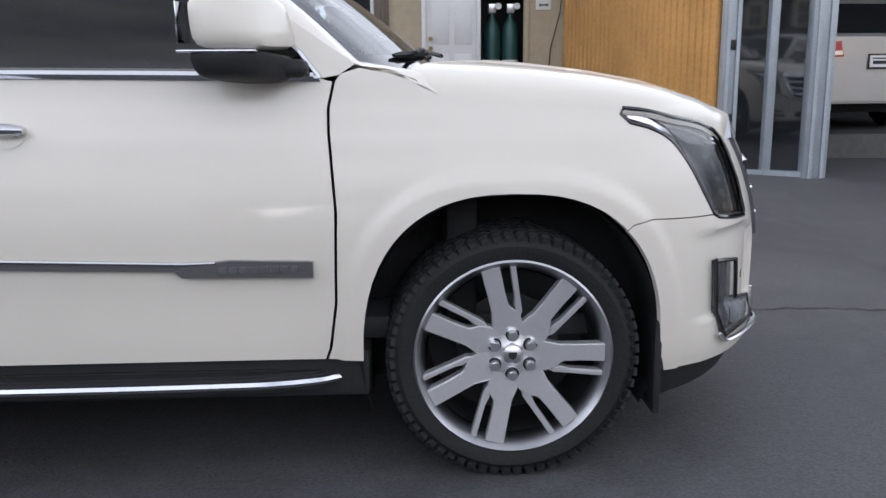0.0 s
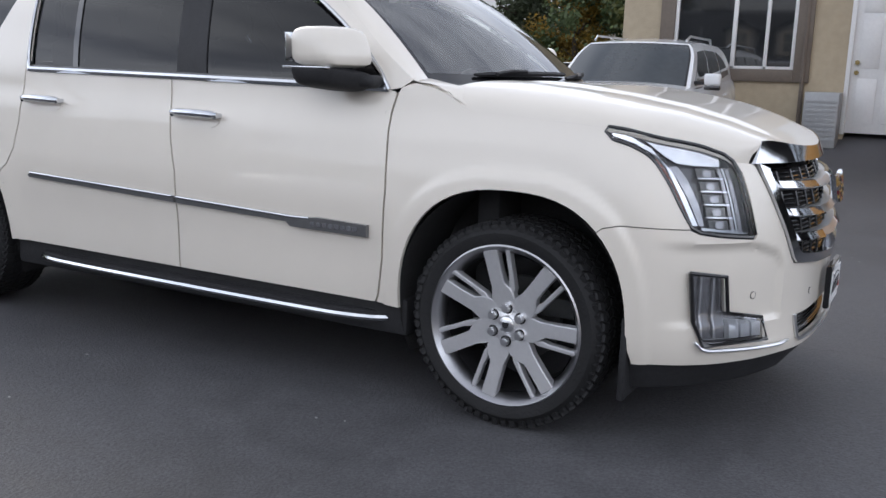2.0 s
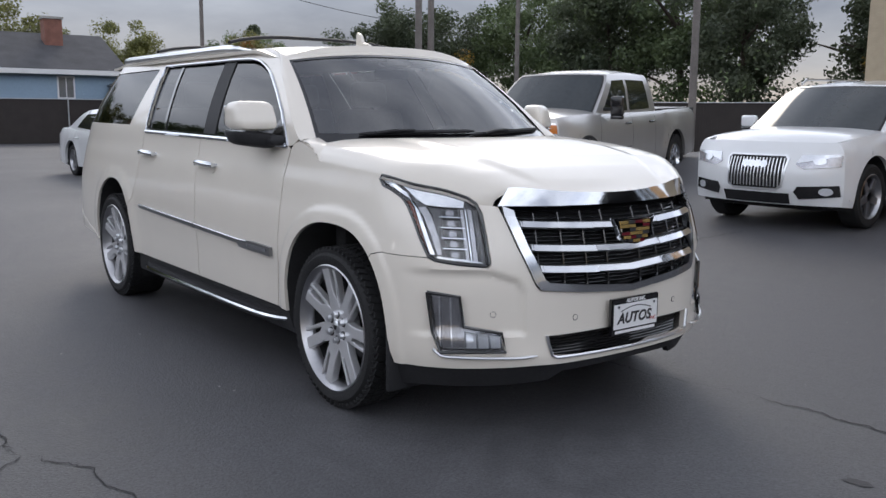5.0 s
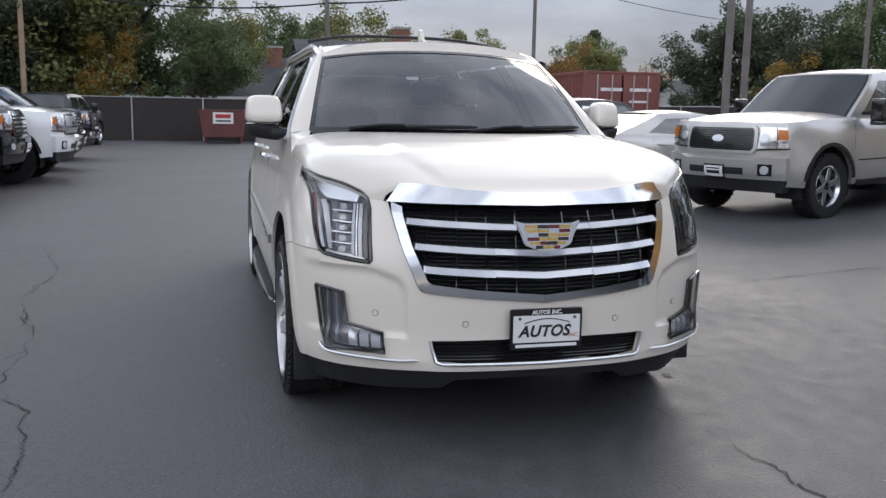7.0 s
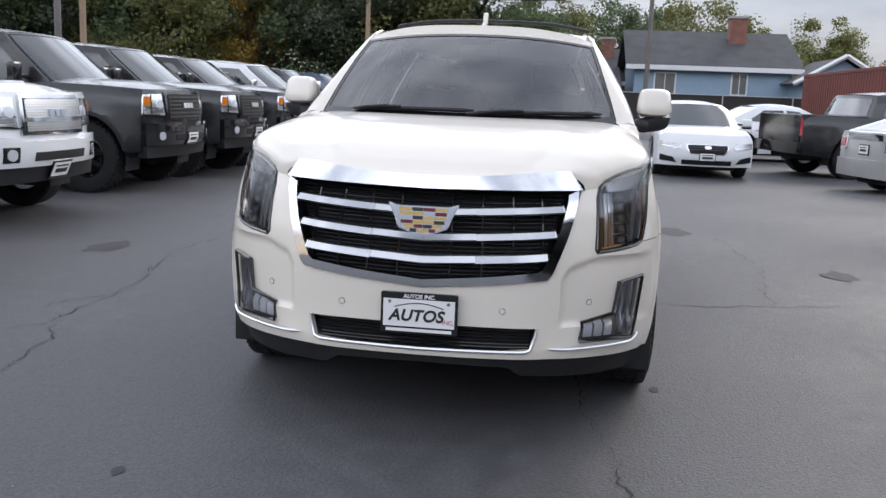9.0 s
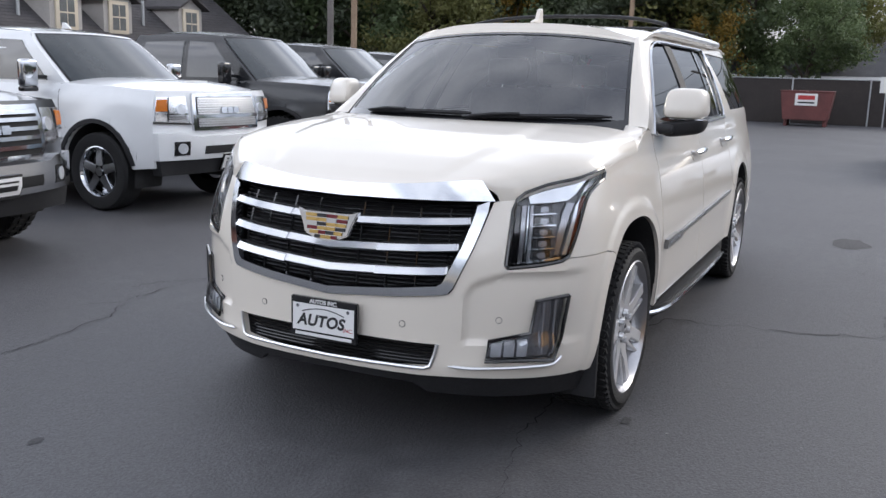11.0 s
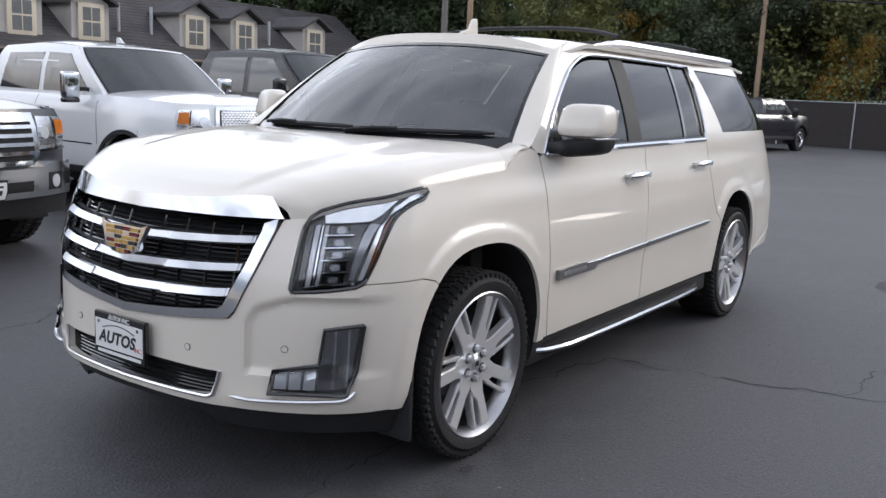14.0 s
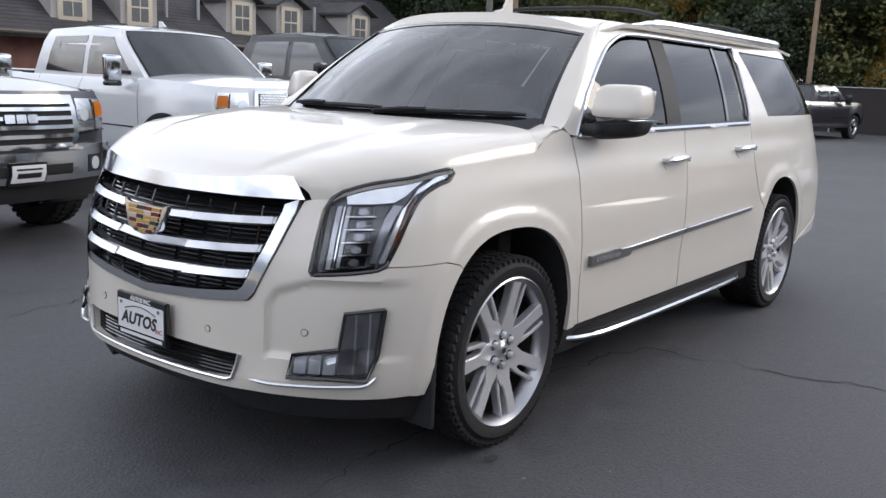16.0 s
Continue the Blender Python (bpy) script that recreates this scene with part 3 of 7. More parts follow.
    panel("base_reflector", [[(.760, .797), (.765, .803), (.955, .826), (.955, .816)]], CHROME, side, off=-.006, cell=.03, rim=.014, parent=hl)
    # fog lamp
    fog = panel("fog_light", [FOG], LGLASS, side, off=.020, cell=.03, rim=0, label="L-shaped fog and corner light")
    panel("housing", [FOG], LAMPD, side, off=-.012, cell=.03, rim=0, parent=fog)
    part("lamp_edge", tube([skin(a, b, side, .018) for a, b in FOG + FOG[:1]], .008, 6), GLOSSB, fog)
    for k in range(2):
        a = .900 + .050 * k
        panel("light_bar", [[(a, .435), (a + .002, .655 + .003 * k), (a + .009, .656 + .003 * k), (a + .007, .435)]], LAMPW, side, off=.004, cell=.03, rim=.01, parent=fog)
    for k in range(3):
        a = .695 + .052 * k
        panel("lamp_lens", [[(a, .432), (a, .482 + .006 * k), (a + .042, .488 + .006 * k), (a + .042, .432)]], LED, side, off=.004, cell=.03, rim=.012, parent=fog)
    part("fog_trim", tube([skin(a, b, side, .012 + .008 * step(.54, .62, a)) for a, b in smooth_line([(.985, .43), (.955, .402), (.88, .396), (.75, .392), (.62, .390), (.535, .392)], 6)], .010, 6, taper=[.006] + [.009] * 28 + [.006, .003], flat=.7), SATIN, SUV, "satin chrome strip")
    # lower black valance and air dam
    panel("valance", [[(0, .30), (0, .350), (.55, .350), (.90, .342), (1.204, .338), (1.217, .225), (1.10, .222), (.75, .228), (.45, .245), (.38, .288), (0, .296)]], PLASTIC, side, off=-.022, cell=.05, rim=.02)
    # wheel arch liner
    for ax, arch in ((0.0, ARCH_F), (-3.302, ARCH_R)):
        own = bmesh.new()
        rows = []
        for s, z in arc_pts(s_at(ax), .463 if ax == 0 else .455, .40, .512, 200, -20, 30):
            p = skin(s, max(.2, z), side, -.014)
            rows.append((own.verts.new(p), own.verts.new((p.x, p.y - side * .34, p.z))))
        for (a, b), (c, d) in zip(rows, rows[1:]):
            own.faces.new((a, b, d, c))
        cap = own.faces.new([r[1] for r in rows])
        part("wheel_liner", own, LINER, SUV)
    part("mud_flap", box(.443, side * .80, .195, .468, side * .985, .50, .008), PLASTIC, SUV)
    # running board with a bright edge
    deck = [(-.46, .70), (-.50, .90), (-.60, .985), (-.80, 1.02), (-1.65, 1.03), (-2.45, 1.02), (-2.62, .985), (-2.72, .90), (-2.76, .70)]
    board = part("running_board", prism([(x, side * y) for x, y in deck], .305, .362, bevel=.006), PLASTIC, SUV, "black ribbed running board with bright edge")
    edge = smooth_line([(-.505, .935), (-.60, .99), (-.80, 1.024), (-1.65, 1.034), (-2.45, 1.024), (-2.63, .985), (-2.72, .91)], 8)
    part("edge_strip", tube([(x, side * y, .335) for x, y in edge], .0125, 6), CHROME, board, "bright edge strip")
    for k in range(7):
        y = .80 + .028 * k
        part("grip_rib", box(-.66 - .01 * k, side * (y - .006), .360, -2.58 + .01 * k, side * (y + .006), .367), PLASTIC, board)
    part("sill", box(-.44, side * .62, .27, -2.86, side * .965, .425, .02), PLASTIC, SUV)
    # side moulding with its badge block
    strip = panel("side_moulding", [[(2.62, .688), (2.62, .712), (3.315, .735), (3.315, .707)], [(3.33, .708), (3.33, .736), (4.32, .766), (4.345, .752), (4.33, .742)]], GREYPL, side, off=.014, cell=.06, rim=.016, label="satin grey side moulding")
    panel("badge_block", [[(2.275, .668), (2.275, .716), (2.52, .722), (2.62, .712), (2.68, .690), (2.66, .672)]], GREYPL, side, off=.020, cell=.05, rim=.02, parent=strip)
    for k in range(8):
        a = 2.318 + k * .030
        panel("badge_bar", [[(a, .685), (a, .703), (a + .022, .703), (a + .022, .685)]], CHROME, side, off=.0225, cell=.05, rim=.004, parent=strip)
    part("bright_line", tube([skin(a, b, side, .018) for a, b in ((2.56, .716), (2.66, .714), (2.9, .722), (3.31, .735))] , .005, 6), CHROME, strip)
    part("bright_line", tube([skin(a, b, side, .018) for a, b in ((3.335, .736), (3.8, .750), (4.32, .766))], .005, 6), CHROME, strip)
    # door handles
    for a0, a1, z in ((3.09, 3.365, 1.098), (4.135, 4.415, 1.122)):
        handle = part("door_handle", tube([skin(a0 + (a1 - a0) * k / 12, z + .004 * k / 12, side, .030 + .014 * math.sin(math.pi * k / 12)) for k in range(13)], .020, 10, taper=[.012, .017] + [.020] * 9 + [.017, .012], flat=.9), CHROME, SUV, "chrome handle")
        panel("handle_recess", [[(a0 + .06 + .055 * math.cos(t), z - .012 + .036 * math.sin(t)) for t in (2 * math.pi * i / 18 for i in range(18))]], PEARL, side, off=.003, cell=.05, rim=.004, parent=handle)
        for k in (a0 + .012, a1 - .012):
            part("handle_foot", cyl(.012, .05, Matrix.Translation(skin(k, z, side, .012)) @ pose(0, 0, 0, 90, 0, 0), 10), CHROME, handle)
    # door mirror
    own = bmesh.new()
    bmesh.ops.create_cube(own, size=1)
    bmesh.ops.subdivide_edges(own, edges=own.edges[:], cuts=5, use_grid_fill=True)
    for v in own.verts:
        x, y, z = (c * 2 for c in v.co)
        l = (abs(x) ** 4.5 + abs(y) ** 4.5 + abs(z) ** 4.5) ** (1 / 4.5)
        x, y, z = x / l, y / l, z / l
        taper = 1 - .16 * (z + 1) / 2
        v.co = Vector((-.835 + x * .105 * taper + .015 * (1 - z) + .05 * (1.0 - y), side * (1.035 + y * .105 * taper), 1.402 + z * .078))
    mir = part("door_mirror", own, PEARL, SUV, "white mirror cap over black shell with chrome band")
    part("mirror_band", box(-.935, side * .955, 1.319, -.72, side * 1.128, 1.327, .003), CHROME, mir)
    own = bmesh.new()
    bmesh.ops.create_cube(own, size=1)
    bmesh.ops.subdivide_edges(own, edges=own.edges[:], cuts=5, use_grid_fill=True)
    for v in own.verts:
        x, y, z = (c * 2 for c in v.co)
        l = (abs(x) ** 4 + abs(y) ** 4 + abs(z) ** 4) ** .25
        x, y, z = x / l, y / l, z / l
        taper = 1 - .22 * (1 - z) / 2
        v.co = Vector((-.82 + x * .112 * taper + .05 * (1.0 - y), side * (1.028 + y * .112 * taper), 1.292 + z * .042 + .012 * (y - 1)))
    part("mirror_shell", own, PLASTIC, mir)
    part("mirror_arm", box(-.80, side * .885, 1.248, -.60, side * 1.0, 1.300, .022, 3), PLASTIC, mir)
    part("mirror_glass", box(-.935, side * .965, 1.345, -.931, side * 1.11, 1.455, .001), CHROME, mir)
    panel("mirror_patch", [[(2.268, 1.262), (2.41, 1.392), (2.47, 1.268)]], GLOSSB, side, off=.002, rim=.008)
    # roof rail
    rail_pts = [skin(a, 1.79, side, .0) for a in np.linspace(3.25, 5.93, 26)]
    rl = [Vector((p.x, side * (.635 - .03 * step(-3.6, -4.3, p.x)), 1.795 + .030 * step(-1.55, -2.0, p.x) * (1 - .55 * step(-3.9, -4.32, p.x)))) for p in rail_pts]
    part("roof_rail", tube(rl, .022, 8, flat=1.2, taper=[.006, .014] + [.022] * 22 + [.016, .008]), SATIN, SUV, "silver roof rail")

# hood: a crowned sheet between the two seams
hood_edge_s = [(1.905, 1.20), (1.86, 1.186), (1.70, 1.176), (1.50, 1.163), (1.325, 1.152), (1.20, 1.142), (1.05, 1.120), (.90, 1.098), (.80, 1.068), (.757, 1.045), (.70, 1.040)]
edge_xyz = np.array([tuple(skin(a, b, 1)) for a, b in smooth_line(hood_edge_s, 6)])


def hood_at(u, v):
    """u: 0 at the windscreen, 1 at the nose; v: -1 to 1 across."""
    k = u * (len(edge_xyz) - 1)
    i = min(int(k), len(edge_xyz) - 2)
    e = edge_xyz[i] + (edge_xyz[i + 1] - edge_xyz[i]) * (k - i)
    a = abs(v)
    nose = .155 * u ** 2.2 + .13 * (1 - u) ** 3
    x = e[0] + nose * (1 - a ** 2.0) - .10 * (1 - u) ** 6 * a ** 6 - .035 * (1 - u) ** 8
    crown = float(np.interp(x, (-.30, -.1, .1, .3, .5, .65, .78, .86, .93), (1.302, 1.292, 1.276, 1.251, 1.215, 1.172, 1.122, 1.088, 1.062)))
    top = max(crown, e[2] + .012)
    z = e[2] + (top - e[2]) * (1 - a ** (8.0 + 3.0 * u)) ** .6
    dome = .010 * step(.62, .52, a) * step(.02, .2, u) * (1 - step(.7, 1.0, u))
    return Vector((x, math.copysign(1, v) * e[1] * a if v else 0, z + dome))


nh = 96
bm = grid(lambda u, v: hood_at((.978 + .022 * step(.865, .90, abs(2 * v - 1))) * u, 2 * v - 1), 54, nh)
bmesh.ops.recalc_face_normals(bm, faces=bm.faces)
if sum(f.normal.z for f in bm.faces) < 0:
    bmesh.ops.reverse_faces(bm, faces=bm.faces)
thicken(bm, (0, 0, -.02))
part("hood", bm, PEARL, SUV)
# bright band along the nose, over the grille
band = grid(lambda u, v: (lambda p, q: p.lerp(q, u))(hood_at(.979, 1.76 * v - .88) + Vector((.003, 0, .002)), skin(abs(1.35 * v - .675), 1.030 - .010 * (1 - abs(2 * v - 1)), 1 if v >= .5 else -1, .012)), 5, 48)
bmesh.ops.recalc_face_normals(band, faces=band.faces)
if sum(f.normal.x for f in band.faces) < 0:
    bmesh.ops.reverse_faces(band, faces=band.faces)
thicken(band, (-.02, 0, -.004))
part("nose_band", band, CHROME, SUV, "wide chrome band above the grille")

# windscreen, roof, cowl, wipers
def screen_at(u, v):
    a = abs(v)
    lo = Vector((-.185 - .285 * a ** 2.2, .845 * v, 1.262 + .012 * a))
    hi = Vector((-.955 - .10 * a ** 2.2, .690 * v, 1.782 - .052 * a ** 2.4))
    p = lo.lerp(hi, u)
    p.z += .028 * math.sin(math.pi * u) * (1 - .4 * a)
    p.x += .028 * math.sin(math.pi * u) * (1 - .4 * a)
    return p


bm = grid(lambda u, v: screen_at(.95 * u, 2 * v - 1), 24, 40)
bmesh.ops.recalc_face_normals(bm, faces=bm.faces)
if sum(f.normal.x for f in bm.faces) < 0:
    bmesh.ops.reverse_faces(bm, faces=bm.faces)
part("windscreen", bm, WGLASS, SUV, "large curved windscreen")
# black ceramic border of the windscreen
bm = bmesh.new()
grid(lambda u, v: screen_at(.92 + .03 * u, 2 * v - 1) + Vector((.002, 0, .003)), 4, 40, bm)
grid(lambda u, v: screen_at(-.01 + .085 * u, 2 * v - 1) + Vector((.002, 0, .003)), 4, 40, bm)
for sgn in (1, -1):
    grid(lambda u, v: screen_at(.95 * u, sgn * (.945 + .055 * v)) + Vector((.002, 0, .003)), 24, 4, bm)
part("screen_border", bm, GLOSSB, SUV, "black border of the windscreen")
part("sensor_box", box(-1.0, -.09, 1.70, -.87, .09, 1.745, .02), GLOSSB, SUV)
bm = grid(lambda u, v: Vector((-.07 - .17 * abs(2 * v - 1) ** 2.2 - .17 * u - .13 * u * abs(2 * v - 1) ** 2, .80 * (2 * v - 1), 1.272 - .035 * math.sin(math.pi * min(1, u * 1.1)) * (1 - abs(2 * v - 1) ** 6) - .006 * abs(2 * v - 1))), 8, 30)
part("cowl", bm, PLASTIC, SUV)
for x0, y0, x1, y1 in ((-.26, -.62, -.33, .06), (-.22, .02, -.46, .74)):
    pts = []
    for k in range(13):
        f = k / 12
        y = y0 + (y1 - y0) * f
        b = screen_at(.055 + .03 * f, y / .84)
        pts.append(b + Vector((.010, 0, .012 + .004 * math.sin(f * math.pi))))
    wp = part("wiper", tube(pts, .011, 6, taper=[.006] + [.012] * 11 + [.006]), PLASTIC, SUV)
    part("wiper_arm", tube([pts[5] + Vector((.008, 0, .010)), pts[3] + Vector((.018, 0, .012)), pts[1] + Vector((.05, 0, .004))], .009, 6), PLASTIC, wp)


for side in (1, -1):
    rail_edge = [(1.955, 1.232), (2.03, 1.268), (2.14, 1.287), (2.30, 1.395), (2.50, 1.545), (2.70, 1.685), (2.83, 1.762), (2.93, 1.795)]
    own = bmesh.new()
    rows = []
    for k, (a, b) in enumerate(smooth_line(rail_edge, 5)):
        p = skin(a, b, side)
        u = min(1.0, max(-.02, (b - 1.275) / .455))
        q = screen_at(u, side * .968) + Vector((.005, 0, .006)) if a > 2.10 else Vector((p.x - .02 - .10 * step(1.9, 2.1, a), side * (.905 - .07 * step(1.95, 2.10, a)), max(p.z, 1.25 + .022 * step(1.95, 2.10, a))))
        rows.append([own.verts.new(p.lerp(q, t) + Vector((0, side * .010 * math.sin(math.pi * t), .006 * math.sin(math.pi * t)))) for t in (0, .25, .5, .75, 1)])
    for r0, r1 in zip(rows, rows[1:]):
        for i in range(4):
            own.faces.new((r0[i], r1[i], r1[i + 1], r0[i + 1]) if side < 0 else (r0[i + 1], r1[i + 1], r1[i], r0[i]))
    part("front_pillar", own, PEARL, SUV)
    # painted corner between hood, fender and pillar foot
    own = bmesh.new()
    rows = []
    for k in range(11):
        t = k / 10
        p = skin(1.895 + .27 * t, 1.196 + .094 * t ** .75, side, -.002)
        q = (hood_at(.012, side * .90) + Vector((0, 0, -.006))).lerp(screen_at(.03, side * .955) + Vector((.006, 0, .004)), t)
        rows.append([own.verts.new(p.lerp(q, w) + Vector((0, 0, .016 * math.sin(math.pi * w) * (1 - t)))) for w in (0, .2, .4, .6, .8, 1)])
    for r0, r1 in zip(rows, rows[1:]):
        for i in range(5):
            own.faces.new((r0[i], r1[i], r1[i + 1], r0[i + 1]))
    bmesh.ops.recalc_face_normals(own, faces=own.faces)
    if sum(f.normal.z for f in own.faces) < 0:
        bmesh.ops.reverse_faces(own, faces=own.faces)
    part("cowl_corner", own, PEARL, SUV)


def roof_at(u, v):
    a = abs(v)
    front, back = screen_at(1.0, v), Vector((-4.28 - .02 * (1 - a), .60 * v, 1.775))
    p = front.lerp(back, u)
    w = .690 - .05 * step(.6, 1, u)
    crown = 1.790 + .055 * math.sin(math.pi * min(1, .16 + u * .80)) * 1.0
    edge = 1.73 + .062 * step(0, .12, u) - .02 * step(.9, 1, u)
    return Vector((p.x, v * w, edge + (crown - edge) * (1 - a ** 3.2)))


bm = grid(lambda u, v: screen_at(.948 + .052 * u, 2 * v - 1) + Vector((.004, 0, .005)) * (1 - u) if u < .999 else roof_at(0, 2 * v - 1), 4, 30)
grid(lambda u, v: roof_at(u, 2 * v - 1), 40, 30, bm)
bmesh.ops.remove_doubles(bm, verts=bm.verts, dist=1e-4)
bmesh.ops.recalc_face_normals(bm, faces=bm.faces)
if sum(f.normal.z for f in bm.faces) < 0:
    bmesh.ops.reverse_faces(bm, faces=bm.faces)
thicken(bm, (0, 0, -.02))
part("roof", bm, PEARL, SUV)
part("rear_spoiler", prism([(-4.05, .53), (-4.38, .50), (-4.40, -.50), (-4.05, -.53)], 1.765, 1.797, bevel=.012), PEARL, SUV)
for x in (-1.95, -3.25):
    part("cross_bar", tube([(x + .10 - .10 * math.cos(math.pi * k / 20) * 0 - .10 * (1 - (k / 10 - 1) ** 2), .66 * (k / 10 - 1), 1.862 + .060 * (1 - abs(k / 10 - 1) ** 3)) for k in range(21)], .020, 8, flat=.6), PLASTIC, SUV, "black roof cross bar")
fin = prism([(-.0, 0), (.16, 0), (.15, .012), (.075, .03), (.045, .085), (.01, .095)], -.014, .014, bevel=.004, m=Matrix.Translation((-1.36, 0, 1.832)) @ pose(0, 0, 0, 90, 0, 0))
part("antenna_fin", fin, PEARL, SUV)

# grille
def grille_outer(dz=0.0, ds=0.0):
    return [(.655 + ds, 1.03 + dz), (.648 + ds, .99), (.595 + ds, .85), (.530 + ds, .70), (.508 + ds, .678 - dz), (.30, .655 - dz), (0, .632 - dz)]


grille = None
for side in (1, -1):
    outer = grille_outer()
    inner = [(.605, 1.012), (.600, .985), (.555, .86), (.490, .722), (.470, .708), (.28, .686), (0, .662)]
    frame_side = outer + inner[::-1]
    g = panel("grille_frame", [frame_side], CHROME, side, off=.012, cell=.03, rim=.03, parent=grille or SUV, label="chrome grille surround")
    grille = grille or g
    panel("grille_backing", [[(0, .64), (0, 1.035), (.63, 1.02), (.50, .69)]], DARK, side, off=-.075, cell=.06, rim=0, parent=grille)
    for zl, zc, th in ((.955, .928, .030), (.857, .828, .030), (.768, .740, .031)):
        w = .612 - (1.03 - zl) * .40
        own = bmesh.new()
        ab = []
        for k in range(25):
            s = w * k / 24
            # the middle third dips like a shallow V
            z = zl + (zc - zl) * max(0, 1 - s / w) ** .9
            ab.append((s, z))
        for lo, hi, o0, o1 in ((-.5, -.34, .004, .018), (-.34, .5, .018, .002)):
            rows = [(own.verts.new(skin(s, z + lo * th, side, o0)), own.verts.new(skin(s, z + hi * th, side, o1))) for s, z in ab]
            for (a, b), (c, d) in zip(rows, rows[1:]):
                own.faces.new((a, c, d, b))
        bmesh.ops.remove_doubles(own, verts=own.verts, dist=1e-5)
        bmesh.ops.recalc_face_normals(own, faces=own.faces)
        if sum(f.normal.x for f in own.faces) < 0:
            bmesh.ops.reverse_faces(own, faces=own.faces)
        thicken(own, (-.035, 0, 0))
        part("grille_bar", own, SATIN, grille, "satin chrome grille bar")
        panel("bar_face", [[(.215, zl - th * .42 + (zc - zl) * .66), (.215, zl + th * .45 + (zc - zl) * .66), (w - .01, zl + th * .45), (w - .01, zl - th * .42)]], CHROME, side, cell=.05, rim=.012, parent=grille, shape=lambda s, z, zl=zl, zc=zc, w=w: skin(s, z, side, .0225 - .45 * (z - (zl + (zc - zl) * max(0, 1 - s / w)) + .014)))
    for k in range(22):
        z = .676 + k * .0165
        w = .46 + (z - .676) * .40
        part("grille_slat", tube([skin(s, z - .012 * (1 - s / w), side, -.035) for s in np.linspace(0, w, 9)], .0042, 4), GLOSSB, grille)
    for k in range(1, 5):
        part("grille_rib", tube([skin(.13 * k - .02, z, side, -.03) for z in np.linspace(.67 if k < 4 else .72, 1.01, 8)], .004, 4), GLOSSB, grille)
    # lower intake
    low_in = panel("lower_intake", [[(0, .36), (0, .482), (.478, .478), (.465, .378)]], DARK, side, off=-.05, cell=.05, rim=0)
    for k in range(7):
        z = .392 + .013 * k
        part("intake_slat", tube([skin(s, z, side, -.025) for s in np.linspace(0, .465, 8)], .0035, 4), GLOSSB, low_in)
    part("intake_trim", tube([skin(a, b, side, .006) for a, b in [(.482, .476), (.476, .44), (.463, .388)] + [(s, .378 - .004 * (1 - s / .46)) for s in np.linspace(.44, 0, 14)]], .0075, 6), SATIN, low_in, "satin chrome strip")
    # parking sensors
    for s, z in ((.335, .545), (.72, .575)):
        sp = skin(s, z, side, .0)
        nrm = (skin(s, z, side, .05) - sp).normalized()
        part("parking_sensor", cyl(.0115, .006, Matrix.Translation(sp) @ nrm.to_track_quat("Z", "Y").to_matrix().to_4x4(), 16, bevel=.001), PEARL, SUV)
        part("sensor_ring", spin([(.0117, 0), (.0135, 0), (.0135, .0022), (.0117, .0022)], 16, m=Matrix.Translation(sp) @ nrm.to_track_quat("Z", "Y").to_matrix().to_4x4()), PLASTIC, SUV)

# emblem: a plain shield with coloured bands
em = Matrix.Translation((.978, 0, .912)) @ pose(0, 0, 0, 90, 0, 90) @ pose(0, 0, 0, -8, 0, 0) @ Matrix.Diagonal((1.16, 1.16, 1, 1))
shield = [(-.125, .052), (-.09, .040), (.09, .040), (.125, .052), (.098, -.005), (.088, -.035), (.045, -.052), (0, -.058), (-.045, -.052), (-.088, -.035), (-.098, -.005)]
emblem = part("emblem", prism(shield, 0, .022, bevel=.004, m=em), CHROME, SUV, "chrome shield emblem with coloured bands")
for r in range(6):
    z1 = .034 - r * .0145
    half = .086 - .003 * r - (.026 if r == 5 else 0) - (.008 if r == 4 else 0)
    cuts = [-half, -half * .45, 0.0, half * .5, half]
    for k in range(4):
        m = ((GOLD, INK, MAROON, GOLD), (GOLD, GOLD, CHROME, MAROON), (CHROME, INK, GOLD, GOLD), (MAROON, GOLD, GOLD, INK), (GOLD, MAROON, INK, GOLD), (INK, GOLD, GOLD, MAROON))[r][k]
        part("emblem_band", box(cuts[k] + .001, z1 - .012, .020, cuts[k + 1] - .001, z1, .0262 + .0004 * (k % 2)), m, emblem).data.transform(em)

# dealer plate
pm = Matrix.Translation((1.0, 0, .525)) @ pose(0, 0, 0, 90, 0, 90)
plate = part("plate_frame", prism([(-.158, -.085), (.158, -.085), (.158, .085), (-.158, .085)], 0, .022, bevel=.004, m=pm), GLOSSB, SUV, "black dealer plate frame with white plate")
part("plate_sheet", prism([(-.146, -.055), (.146, -.055), (.146, .058), (-.146, .058)], .020, .0245, m=pm), PLATEW, plate, smooth=False)
letters("plate_word", "AUTOS", .066, pm @ Matrix.Translation((-.012, -.010, .0245)), INK, plate, .0012, shear=.25, space=1.05, bold=.0022)
letters("plate_word", "INC.", .024, pm @ Matrix.Translation((.120, -.030, .0245)), REDINK, plate, .0012)
letters("plate_word", "AUTOS INC.", .024, pm @ Matrix.Translation((0, .070, .0225)), PLATEW, plate, .0012, shear=.15, bold=.0006)
part("plate_bar", prism([(-.135, -.076), (.135, -.076), (.135, -.063), (-.135, -.063)], .0222, .0232, m=pm), PLATEW, plate, smooth=False)
part("plate_line", tube([pm @ Vector((-.10 + .02 * k, .022 + .022 * math.sin(math.pi * (.05 + .09 * k)) , .0252)) for k in range(11)], .0022, 4), INK, plate)
for x in (-.12, .12):
    part("plate_screw", cyl(.007, .005, pm @ Matrix.Translation((x, .047, .026)), 10), CHROME, plate)

